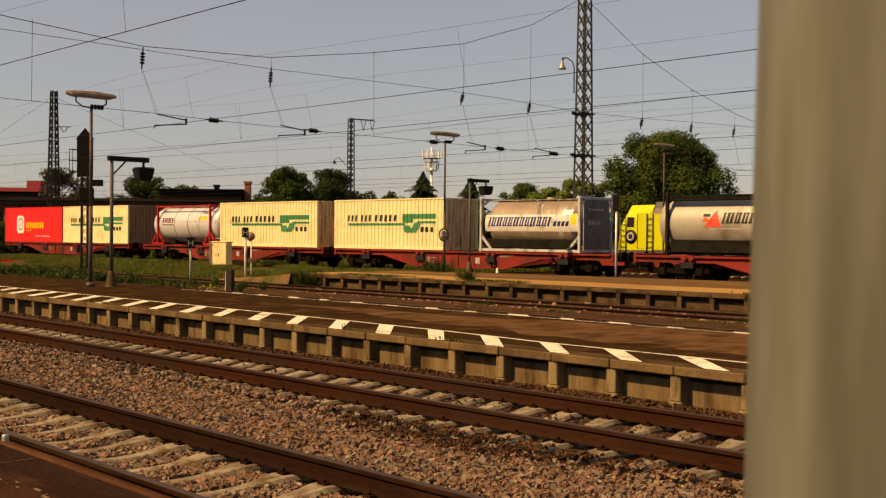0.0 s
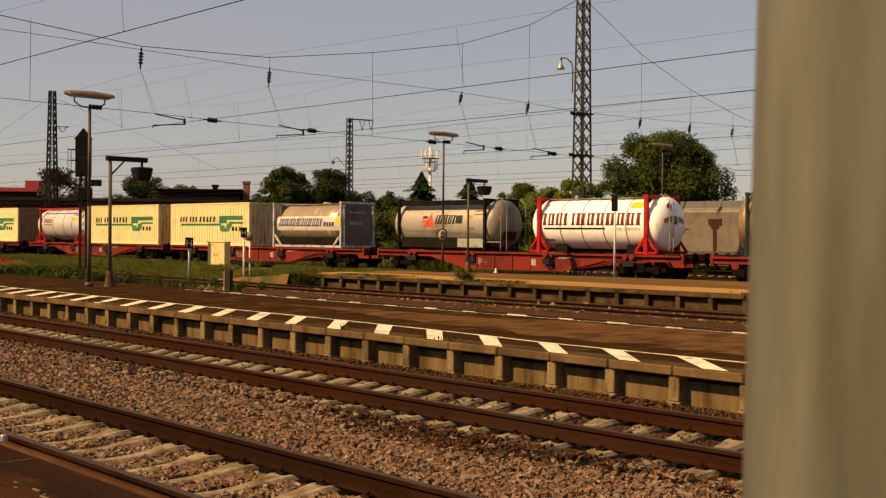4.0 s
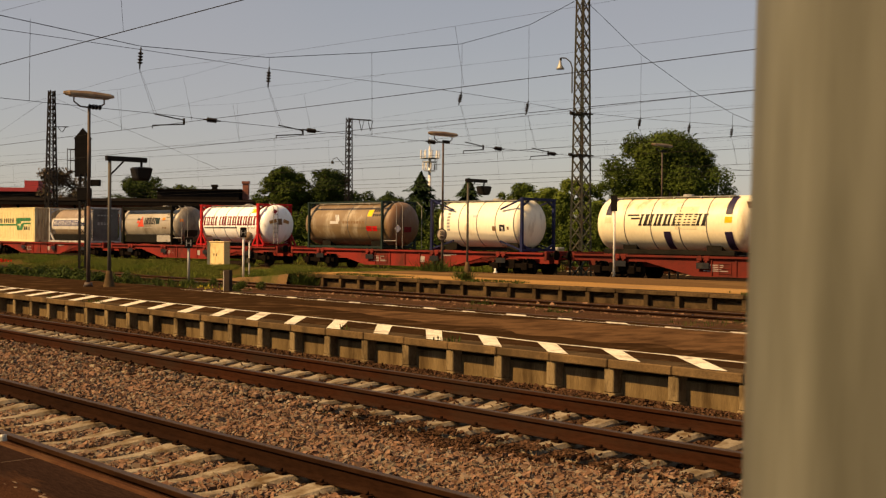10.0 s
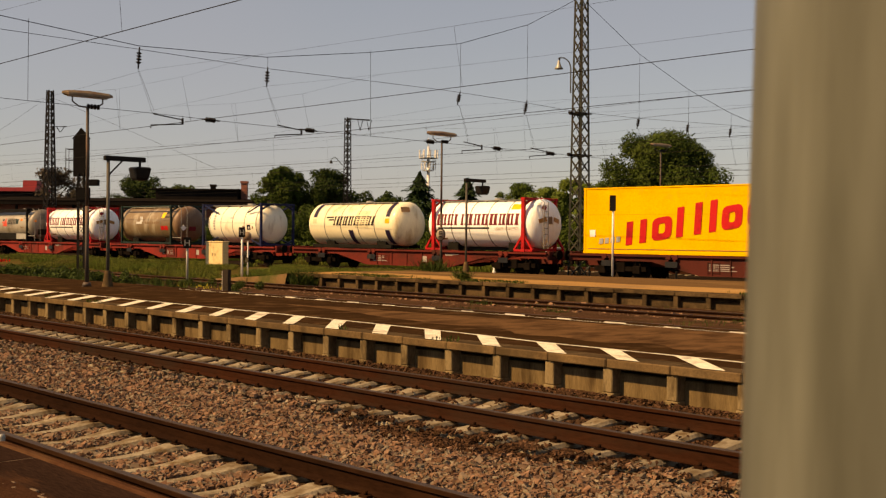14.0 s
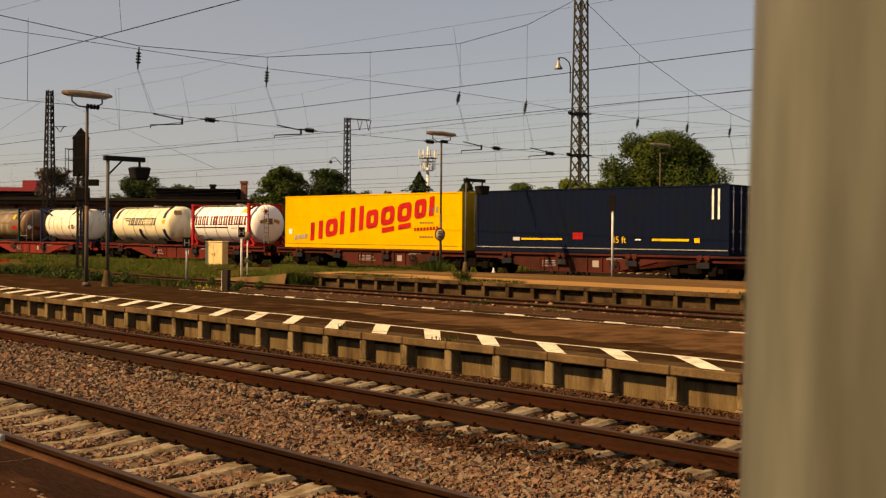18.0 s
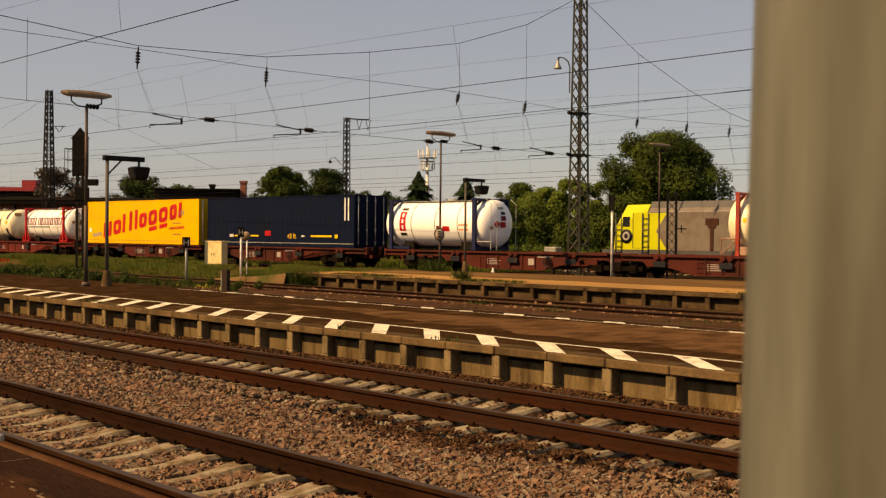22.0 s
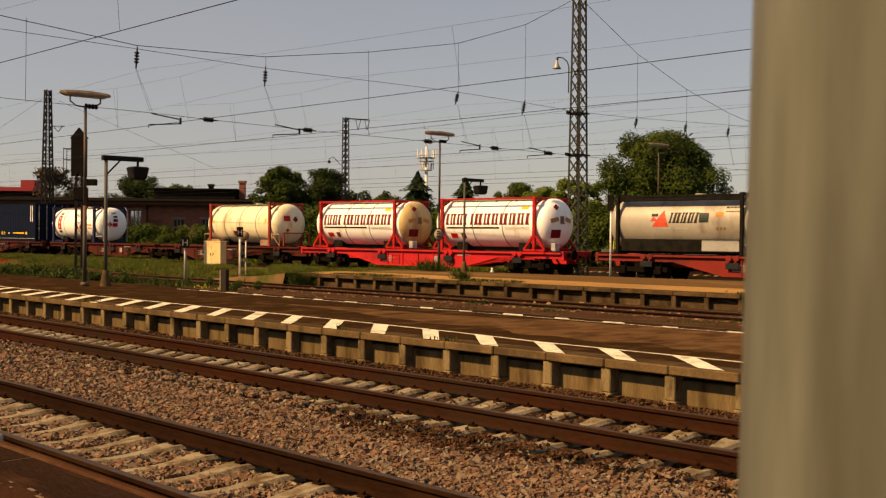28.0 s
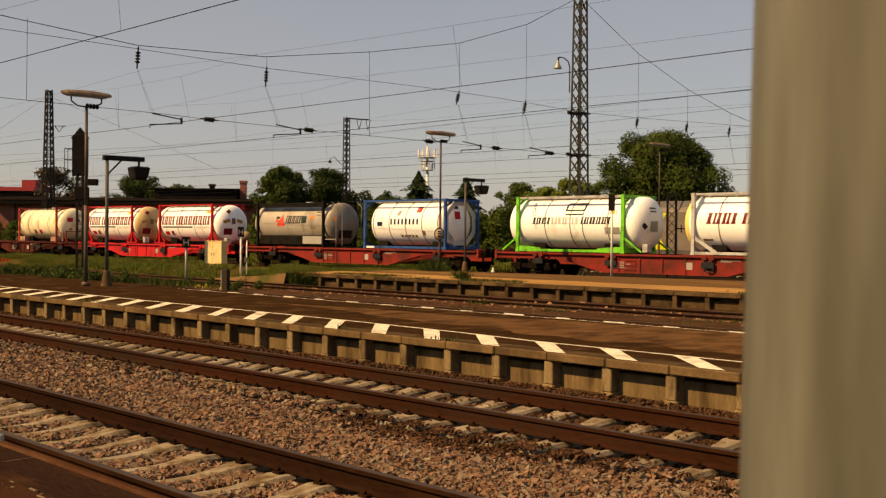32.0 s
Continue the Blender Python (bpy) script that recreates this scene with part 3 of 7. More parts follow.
# (depth, top of hanger, top of insulator, foot of insulator) over each track
HANGERS = [(19.39, 8.55, 8.50, 7.72), (24.85, 8.78, 8.40, 7.62), (35.31, 10.61, 8.44, 7.82), (39.80, 12.07, 8.44, 7.74), (48.72, 11.72, 8.37, 7.72), (53.33, 10.26, 8.41, 7.77), (57.71, 9.28, 8.51, 7.85)]
for y, za, zb, zc in HANGERS:
    if za - zb > 0.3:
        wire("hanger", [(SPAN, y, za), (SPAN, y, zb)], 0.010, "thin hanger wire above an insulator", "hangers")
    insulator("insulator", (SPAN, y, zb), (SPAN, y - (0.05 if y < 30 else 0.18), zc), 0.10, 4)
    for d in (-0.05, 0.05):
        wire("arm_tie", [(SPAN, y - 0.05 + d * 0.4, zc), (SPAN, y + 0.57 + d, 6.2)], 0.006, "thin tie wire from an insulator to the arm below", "arm ties")
wire("hanger", [(SPAN, 30.02, 9.65), (SPAN, 30.06, 6.02)], 0.010, "long vertical tie wire of the cross span", "hangers")
wire("hanger", [(SPAN, 15.38, 8.96), (SPAN, 15.36, 6.24)], 0.010, "long vertical tie wire of the cross span", "hangers")
for y, z in ((22.31, 6.14), (26.91, 6.08), (33.5, 6.05), (37.75, 6.01), (41.6, 5.99)):
    insulator("span_insulator", (SPAN, y - 0.38, z + 0.01), (SPAN, y + 0.38, z - 0.01), 0.10, 4)
for y in (19.85, 25.2, 35.45, 40.0):
    a = thing("registration_arm", "thin bent registration arm holding the contact wire", "wire arm", None, "registration arms")
    part("upper_tube", Geo().tube((SPAN, y + 0.1, 6.18), (SPAN, y + 1.3, 6.05), 0.024, None, 6), DARKSTEEL, a)
    part("drop_bracket", Geo().tube((SPAN, y + 1.28, 6.12), (SPAN, y + 1.28, 5.88), 0.04, None, 6), DARKSTEEL, a)
    part("steady_arm", Geo().path([(SPAN, y + 1.28, 5.90), (SPAN, y + 0.0, 5.77), (SPAN, y, 5.66)], 0.022, 6), DARKSTEEL, a)


def line_over(cy, z_contact, z_support, sag, x_supports, tilt=0.0, r=0.010, first=2.9, step=13.0, bend=0.0):
    """Contact wire with its sagging messenger wire, stitch wires at the supports and droppers along one track.
    bend: how far the contact wire strays sideways at the far supports."""
    put = lambda x, z: (x, cy + math.tan(tilt) * (x - SPAN), z)
    side = lambda x, z: (x, cy + math.tan(tilt) * (x - SPAN) + bend * (1 - math.exp(-abs(x - SPAN) / 14.0)) * (-1 if x < SPAN else 0.6), z)
    ends = (x_supports[0], -85.0, -62.0, -48.0, SPAN, -24.0, -12.0, x_supports[-1])
    wire("contact_wire", [side(x, z_contact) for x in ends], r * 1.25, "taut dark contact wire over a track", "contact wires")
    mess, drops = [], []
    for xa, xb in zip(x_supports, x_supports[1:]):
        hang = lambda x: z_support - sag * 4 * (x - xa) * (xb - x) / (xb - xa) ** 2
        mess += [put(xa + (xb - xa) * k / 14, hang(xa + (xb - xa) * k / 14)) for k in range(14)]
        x = xa + first
        while x < xb - 1.0:
            near_post = min(x - xa, xb - x) < 3.6
            drops.append((put(x - 0.5, z_support - 0.5) if near_post else put(x - 0.15, hang(x - 0.15)), side(x, z_contact)))
            x += step
        drops.append((put(xb - 2.1, z_support - 0.5), side(xb - 1.9, z_contact)))
    mess.append(put(x_supports[-1], z_support))
    wire("messenger_wire", mess, r * 0.42, "sagging thin messenger wire over a track", "messenger wires")
    for xs in x_supports[1:-1]:
        hz = z_support - sag * 0.38
        wire("stitch_wire", [put(xs - 7.0, hz), put(xs - 2.1, z_support - 0.5), put(xs + 2.4, z_support - 0.5), put(xs + 7.0, hz)], r * 0.35, "thin stitch wire below a support", "stitch wires")
    for p, q in drops:
        wire("dropper", [p, q], 0.0045, "thin dropper wire between overhead wires", "droppers")


XS = (-176.0, -106.0, SPAN, 30.0)
line_over(9.46, 5.47, 7.5, 1.2, (-172.0, -102.0, -40.0, 24.0), 0.0, 0.0085, first=8.7)
line_over(19.70, 5.70, 7.74, 0.70, XS, 0.0, 0.0095, bend=0.45)
line_over(24.75, 5.60, 7.64, 0.60, XS)
line_over(35.2, 5.62, 7.80, 0.65, XS, 0.03, first=4.0)
line_over(39.8, 5.60, 7.74, 0.65, XS, TILT3, first=3.3)
line_over(48.6, 5.6, 7.71, 0.65, XS, TILT3)
line_over(53.2, 5.6, 7.77, 0.65, XS, TILT3, first=3.8)
line_over(57.6, 5.6, 7.85, 0.65, XS, TILT3)
wire("guy_wire", [(-99.0, 44.2, 14.3), (-86.0, 54.0, 7.6)], 0.014, "slanting guy wire from a mast", "guy wires")
wire("guy_wire", [(-99.0, 44.1, 14.4), (-112.0, 44.0, 11.6)], 0.014, "slanting guy wire from a mast", "guy wires")
wire("feeder_wire", [(-140.0, 52.0, 11.0), (-69.0, 56.5, 9.9), (0.0, 61.0, 11.6)], 0.014, "feeder wire far behind the train", "feeder wires")
wire("feeder_wire", [(-140.0, 53.5, 10.2), (-69.0, 58.0, 9.2), (0.0, 62.0, 10.6)], 0.014, "feeder wire far behind the train", "feeder wires")

HEAD_TIN = surf("lamp_head_tin", (0.27, 0.19, 0.11), (0.20, 0.13, 0.07), 0.75, 0.1, scale=4, fine=20, bump=0.1, dirt=(0.18, 0.09, 0.045), dirt_amount=0.4, dirt_scale=3)
POLE_BROWN = surf("pole_paint", (0.07, 0.05, 0.036), (0.05, 0.036, 0.027), 0.7, 0.1, scale=3, fine=20, bump=0.1, dirt=(0.13, 0.06, 0.03), dirt_amount=0.3)
GLASSY = surf("lamp_diffuser", (0.45, 0.42, 0.36), (0.38, 0.35, 0.29), 0.4, bump=0)


def tube_lamp(x, y, base, top, length, label, insul=True):
    """Platform lamp: a post, a two-armed yoke and a long tin lamp head across the platform."""
    t = thing("platform_lamp", label, "street lamp", pose(x, y, base), "platform lamps")
    h = top - base
    part("pole", Geo().tube((0, 0, 0), (0, 0, h * 0.45), 0.058, 0.055, 12).tube((0, 0, h * 0.45), (0, 0, h), 0.046, 0.042, 12), POLE_BROWN, t)
    part("base_collar", Geo().tube((0, 0, 0), (0, 0, 0.12), 0.13, 0.10, 12), POLE_BROWN, t)
    d = length * 0.30
    part("yoke", Geo().path([(0, -d, h + 0.30), (0, -d, h + 0.14), (0, -d * 0.6, h + 0.02), (0, 0, h), (0, d * 0.6, h + 0.02), (0, d, h + 0.14), (0, d, h + 0.30)], 0.024, 6), POLE_BROWN, t)
    L = length / 2
    secs = [(-L, 0.03, 0.34, 0.40), (-L + 0.14, 0.13, 0.30, 0.43), (0.0, 0.15, 0.30, 0.46), (L - 0.14, 0.13, 0.30, 0.43), (L, 0.03, 0.33, 0.40)]
    g = Geo()
    for yy, w, z0, z1 in secs:
        g.v += [(-w, yy, h + z0), (w, yy, h + z0), (w * 0.9, yy, h + (z0 + z1) / 2), (w * 0.45, yy, h + z1), (-w * 0.45, yy, h + z1), (-w * 0.9, yy, h + (z0 + z1) / 2)]
    for k in range(len(secs) - 1):
        for j in range(6):
            a, b = k * 6 + j, k * 6 + (j + 1) % 6
            g.f.append((a, b, b + 6, a + 6))
    g.f += [tuple(range(6)), tuple(range(24, 30))]
    head = part("lamp_head", g, HEAD_TIN, t, "long rusty tin lamp head")
    part("diffuser", Geo().box(-0.10, 0.10, -L + 0.18, L - 0.18, h + 0.27, h + 0.297, 0.01), GLASSY, head, "dull diffuser strip")
    if insul:
        for k in range(4):
            part("insulator_disc", Geo().lathe([(0.02, -0.03), (0.075, -0.02), (0.075, 0.02), (0.02, 0.03)], 10, Matrix.Translation((0, 0.02 + 0.10 * k, h + 0.03)) @ Matrix.Rotation(radians(90), 4, "X")), DARKSTEEL, t)
    return t


DARKGREY = surf("grey_pole_paint", (0.095, 0.085, 0.066), (0.07, 0.062, 0.05), 0.7, 0.0, scale=3, fine=20, bump=0.1, spec=0.2)


def arm_lamp(x, y, base, top, reach, label):
    """Post with a flat arm and a hanging dark lantern."""
    t = thing("lantern_post", label, "lamp post", pose(x, y, base), "lantern posts")
    h = top - base
    part("pole", Geo().tube((0, 0, 0), (0, 0, h), 0.050, 0.047, 12), DARKGREY, t)
    part("concrete_foot", Geo().lathe([(0.17, -0.02), (0.14, 0.1), (0.085, 0.42), (0.07, 0.45)], 10), COPING, t, "flared concrete foot")
    part("arm", Geo().box(-0.07, 0.07, -0.12, reach, h - 0.06, h + 0.08, 0.015), DARKSTEEL, t)
    part("brace", Geo().path([(0, 0.03, h - 0.45), (0, 0.42, h - 0.06)], 0.025, 6), DARKSTEEL, t)
    part("hanger", Geo().tube((0, reach - 0.16, h - 0.05), (0, reach - 0.16, h - 0.22), 0.035, None, 6), DARKSTEEL, t)
    c = reach - 0.16
    g = Geo()
    for z, w in ((h - 0.20, 0.19), (h - 0.24, 0.235), (h - 0.52, 0.19), (h - 0.58, 0.15)):
        g.v += [(-w, c - w, z), (w, c - w, z), (w, c + w, z), (-w, c + w, z)]
    for k in range(3):
        for j in range(4):
            a, b = 4 * k + j, 4 * k + (j + 1) % 4
            g.f.append((a, b, b + 4, a + 4))
    g.f += [(0, 1, 2, 3), (15, 14, 13, 12)]
    part("lantern", g, DARKSTEEL, t, "dark box lantern")
    return t


tube_lamp(-29.68, 14.31, 0.38, 5.42, 1.5, "tall brown platform lamp with a long rusty tin head")
tube_lamp(-35.1, 33.15, 0.36, 5.95, 1.75, "brown platform lamp with a long rusty head on the sandy platform")
tube_lamp(-37.15, 52.05, -0.2, 6.75, 2.0, "platform lamp standing before the big tree")
arm_lamp(-29.38, 14.79, 0.38, 4.0, 1.14, "grey lantern post with a flat arm on the asphalt platform")
arm_lamp(-33.5, 33.1, 0.36, 4.25, 1.12, "slim grey lantern post with a flat arm on the sandy platform")

# round sign on the far lamp post
SIGN_PALE = surf("sign_pale", (0.34, 0.29, 0.22), (0.26, 0.20, 0.15), 0.7, scale=6, bump=0.05, dirt=(0.16, 0.10, 0.06), dirt_amount=0.35, dirt_scale=6)
sign = thing("round_sign", "oval dull sign board with a dark rim on a lamp post", "sign", pose(-35.02, 33.03, 1.95))
part("rim", Geo().lathe([(0.19, -0.015), (0.225, -0.015), (0.225, 0.015), (0.19, 0.015), (0.19, -0.015)], 20, Matrix.Rotation(radians(40), 4, "Z") @ Matrix.Scale(1.25, 4, (0, 0, 1)) @ Matrix.Rotation(radians(90), 4, "X")), DARKSTEEL, sign)
part("board", Geo().lathe([(0.0, -0.008), (0.195, -0.008), (0.195, 0.008), (0.0, 0.008)], 20, Matrix.Rotation(radians(40), 4, "Z") @ Matrix.Scale(1.25, 4, (0, 0, 1)) @ Matrix.Rotation(radians(90), 4, "X")), SIGN_PALE, sign, "pale worn oval board")
for dz in (-0.09, 0.03, 0.12):
    part("sign_bar", Geo().box(-0.07, 0.07, -0.018, -0.010, dz - 0.025, dz + 0.025, 0, Matrix.Rotation(radians(40), 4, "Z")), DARKSTEEL, sign, "dark unreadable mark")


def stop_sign(x, y, base, top, label, post_mat, turn=0.0, w=0.30, h=0.42, front=True):
    """A post with a black stop board bearing a white H."""
    t = thing("stop_board", label, "railway sign", pose(x, y, base, 0, 0, turn), "stop boards")
    H = top - base
    part("post", Geo().tube((0, 0, 0), (0, 0, H - 0.03), 0.045, None, 10), post_mat, t)
    b = part("board", Geo().box(-w / 2, w / 2, -0.075, -0.050, H - h, H, 0.006), BOARD_BLACK, t, "black sign board")
    part("back_box", Geo().box(-w * 0.35, w * 0.35, -0.05, 0.05, H - h * 0.85, H - h * 0.2), BOARD_BLACK, t)
    if not front:
        return t
    curve = bpy.data.curves.new("letter", "FONT")
    curve.body, curve.size, curve.extrude = "H", min(w * 1.15, h * 1.05), 0.002
    curve.align_x = "CENTER"
    curve.materials.append(LETTER_WHITE)
    o = new("letter", curve)
    me = bpy.data.meshes.new_from_object(o)
    bpy.data.objects.remove(o)
    part("letter", me, None, b, "white letter H", pose(0, -0.079, H - h * 0.5 - min(w * 1.15, h * 1.05) * 0.36, 90))
    return t


BOARD_BLACK = surf("board_black", (0.007, 0.006, 0.006), (0.010, 0.009, 0.008), 0.8, bump=0.05, spec=0.05)
LETTER_WHITE = surf("letter_white", (0.30, 0.29, 0.26), (0.24, 0.23, 0.21), 0.6, bump=0.05)
POST_WHITE = surf("post_white", (0.80, 0.77, 0.69), (0.70, 0.66, 0.57), 0.6, scale=4, bump=0.1, dirt=(0.3, 0.25, 0.18), dirt_amount=0.25, dirt_scale=4)
stop_sign(-36.1, 21.3, -0.2, 1.76, "black stop board with a white H on a grey post", GREYSTEEL, 55, 0.29, 0.40)
stop_sign(-39.64, 25.98, -0.2, 2.18, "black stop board with a white H on a pale post", POST_WHITE, 50, 0.27, 0.42)
stop_sign(-27.25, 35.05, 0.36, 3.55, "tall pale post with a dark narrow board", POST_WHITE, 20, 0.26, 0.62, False)
gp = thing("round_board_post", "short pale post with a round brown board in the grass", "railway sign", pose(-41.5, 27.5, -0.2))
part("post", Geo().tube((0, 0, 0), (0, 0, 1.9), 0.03, None, 8), POST_WHITE, gp)
part("board", Geo().lathe([(0.0, -0.02), (0.2, -0.02), (0.2, 0.02), (0.0, 0.02)], 18, pose(0, -0.05, 2.0, 90, 0, 45)), HEAD_TIN, gp, "round brown board")
part("plate", Geo().box(-0.12, 0.12, -0.06, -0.045, 0.85, 1.05), MASTSTEEL, gp)

# signal seen from behind
sg = thing("light_signal", "tall dark railway signal on a lattice post seen from behind", "railway signal", pose(-57.65, 27.45, -0.25, 0, 0, 46))
for a, b in ((-0.17, -0.1), (0.17, -0.1), (0.17, 0.1), (-0.17, 0.1)):
    part("post_leg", Geo().bar((a, b, 0), (a * 0.9, b, 5.4), 0.06, 0.06), DARKSTEEL, sg)
for k in range(13):
    z = 0.4 * k
    part("brace", Geo().bar((-0.17, -0.1, z), (0.17, -0.1, z + 0.4), 0.04, 0.02), DARKSTEEL, sg)
    part("brace", Geo().bar((0.17, 0.1, z), (-0.17, 0.1, z + 0.4), 0.04, 0.02), DARKSTEEL, sg)
body = Geo().extrude([(-0.06, 5.2), (0.06, 5.2), (0.06, 7.3), (-0.06, 7.3)], -0.43, 0.43)
body.add([(-0.5, -0.07, 7.25), (0.5, -0.07, 7.25), (0.0, -0.07, 7.85), (-0.5, 0.07, 7.25), (0.5, 0.07, 7.25), (0.0, 0.07, 7.85)], [(0, 1, 2), (5, 4, 3), (0, 3, 4, 1), (1, 4, 5, 2), (2, 5, 3, 0)])
part("signal_screen", body, BOARD_BLACK, sg, "black screen with a pointed top")
part("lamp_housing", Geo().box(-0.3, 0.3, 0.06, 0.35, 5.5, 7.1, 0.04), BOARD_BLACK, sg)
part("indicator_box", Geo().box(0.25, 0.95, -0.1, 0.2, 4.70, 5.05, 0.03), BOARD_BLACK, sg, "small dark indicator box")
part("route_box", Geo().box(-0.25, 0.45, -0.2, 0.2, 3.9, 4.6, 0.03), BOARD_BLACK, sg)
cage = Geo()
for z in (5.5, 6.1, 6.7):
    cage.path([(-0.43, 0, z), (-0.85, 0, z), (-0.85, 0.5, z), (-0.43, 0.5, z)], 0.02, 5)
cage.tube((-0.85, 0, 5.4), (-0.85, 0, 6.75), 0.02, None, 5).tube((-0.85, 0.5, 5.4), (-0.85, 0.5, 6.75), 0.02, None, 5)
part("ladder_cage", cage, DARKSTEEL, sg)

# cabinets and a marker stone beside the third track
BOXCREAM = surf("cabinet_cream", (0.72, 0.55, 0.27), (0.64, 0.47, 0.21), 0.6, scale=2, fine=20, bump=0.1, dirt=(0.45, 0.30, 0.13), dirt_amount=0.25, dirt_scale=2.5)
cb = thing("relay_cabinet", "cream yellow steel relay cabinet in the grass", "cabinet", pose(-54.4, 34.0, -0.1, 0, 0, 4))
part("body", Geo().box(-0.80, 0.80, -0.20, 0.20, 0.05, 1.52, 0.015), BOXCREAM, cb)
part("roof_cap", Geo().box(-0.84, 0.84, -0.24, 0.24, 1.52, 1.58, 0.02), BOXCREAM, cb)
part("plinth", Geo().box(-0.78, 0.78, -0.18, 0.18, -0.3, 0.05), WALLCON, cb)
for x in (-0.40, 0.40):
    d = part("door", Geo().box(x - 0.385, x + 0.385, -0.215, -0.200, 0.10, 1.46, 0.006), BOXCREAM, cb)
    part("handle", Geo().box(x * 0.3 - 0.015, x * 0.3 + 0.015, -0.24, -0.215, 0.75, 0.9), DARKSTEEL, d)
STONEDARK = surf("dark_marker_concrete", (0.050, 0.038, 0.029), (0.036, 0.027, 0.020), 0.95, scale=4, fine=30, bump=0.3, spec=0.0)
ms = thing("marker_stone", "short dark concrete marker post with a pale side", "marker post", pose(-30.4, 19.36, -0.22, 0, 0, 30))
part("post", Geo().box(-0.11, 0.11, -0.10, 0.10, 0.0, 0.98, 0.02), STONEDARK, ms)
# one side is paler than the rest of the post
part("pale_face", Geo().box(-0.122, -0.112, -0.09, 0.09, 0.05, 0.94), POST_WHITE, ms, "pale plate on one side")
for x, y, z in ((-5.6, 16.05, 0.38), (-33.3, 34.6, 0.36)):
    st = solid("marker_cone", Geo().lathe([(0.09, 0.0), (0.085, 0.03), (0.04, 0.10), (0.035, 0.19), (0.0, 0.21)], 12, Matrix.Translation((x, y, z - 0.03))), POST_WHITE, "small white survey marker stone at the platform edge", "marker", group="survey markers")

# the pole beside the camera
POLE_GREY = surf("near_pole_zinc", (0.262, 0.272, 0.222), (0.076, 0.077, 0.056), 0.6, 0.0, scale=9, fine=5, bump=0.02, stretch=(1.0, 1.0, 0.13), dirt=(0.120, 0.100, 0.068), dirt_amount=0.30, dirt_scale=5.0, shade=0.10)
np_ = thing("steel_pole", "grey galvanised steel pole beside the viewer", "pole", pose(-0.256, 0.5805, PZ, 0, 1.2))
part("shaft", Geo().tube((0, 0, 0), (0, 0, 4.5), 0.110, 0.108, 64), POLE_GREY, np_)
part("top_cap", Geo().tube((0, 0, 4.5), (0, 0, 4.53), 0.113, 0.09, 48), POLE_GREY, np_)
part("foot_plate", Geo().box(-0.17, 0.17, -0.17, 0.17, 0.0, 0.02, 0.005), POLE_GREY, np_)
# ---- the freight train ----
ROLLING = []         # (wheelset, its place on the wagon)
MOVING = []          # (thing, place along the train at 19 s, height)


def train_pose(s, z=0.0):
    return Matrix.Translation(on_train_track(s, 0.0, z)) @ Matrix.Rotation(TILT3, 4, "Z")


def paint(name, col, rough=0.5, dirt=(0.12, 0.09, 0.06), amount=0.3, scale=1.2, **kw):
    return surf(name, col, tuple(c * 0.86 for c in col), rough, 0.0, scale=0.8, fine=14, bump=0.08, dirt=dirt, dirt_amount=amount, dirt_scale=scale, shade=0.10, **{"spec": 0.22, **kw})


WAGON_RED = paint("wagon_red", (0.205, 0.023, 0.017), 0.75, (0.075, 0.020, 0.014), 0.48, 0.8, spec=0.10)
WAGON_BRIGHT = paint("wagon_bright_red", (0.48, 0.011, 0.016), 0.6, (0.16, 0.012, 0.012), 0.35, 0.8, spec=0.25)
WAGON_FADED = paint("wagon_faded_red", (0.125, 0.021, 0.015), 0.8, (0.055, 0.018, 0.013), 0.45, 0.8, spec=0.06)
WAGON_BROWN = paint("wagon_brown", (0.078, 0.019, 0.014), 0.8, (0.038, 0.015, 0.011), 0.4, 0.8, spec=0.05)
# near-black: grime, with the shade under the wagons added to the colour
BOGIE_MAT = surf("bogie_grime_and_shade", (0.007, 0.005, 0.004), (0.012, 0.009, 0.007), 0.95, 0.0, bump=0.2, spec=0.0)
TAN_BOGIE = surf("wheel_steel", (0.016, 0.011, 0.009), (0.011, 0.008, 0.007), 0.9, 0.0, spec=0.02)
BLACK = paint("black_paint", (0.012, 0.012, 0.013), 0.5, (0.03, 0.025, 0.02), 0.2)
DECK = 1.17          # height of the load bed


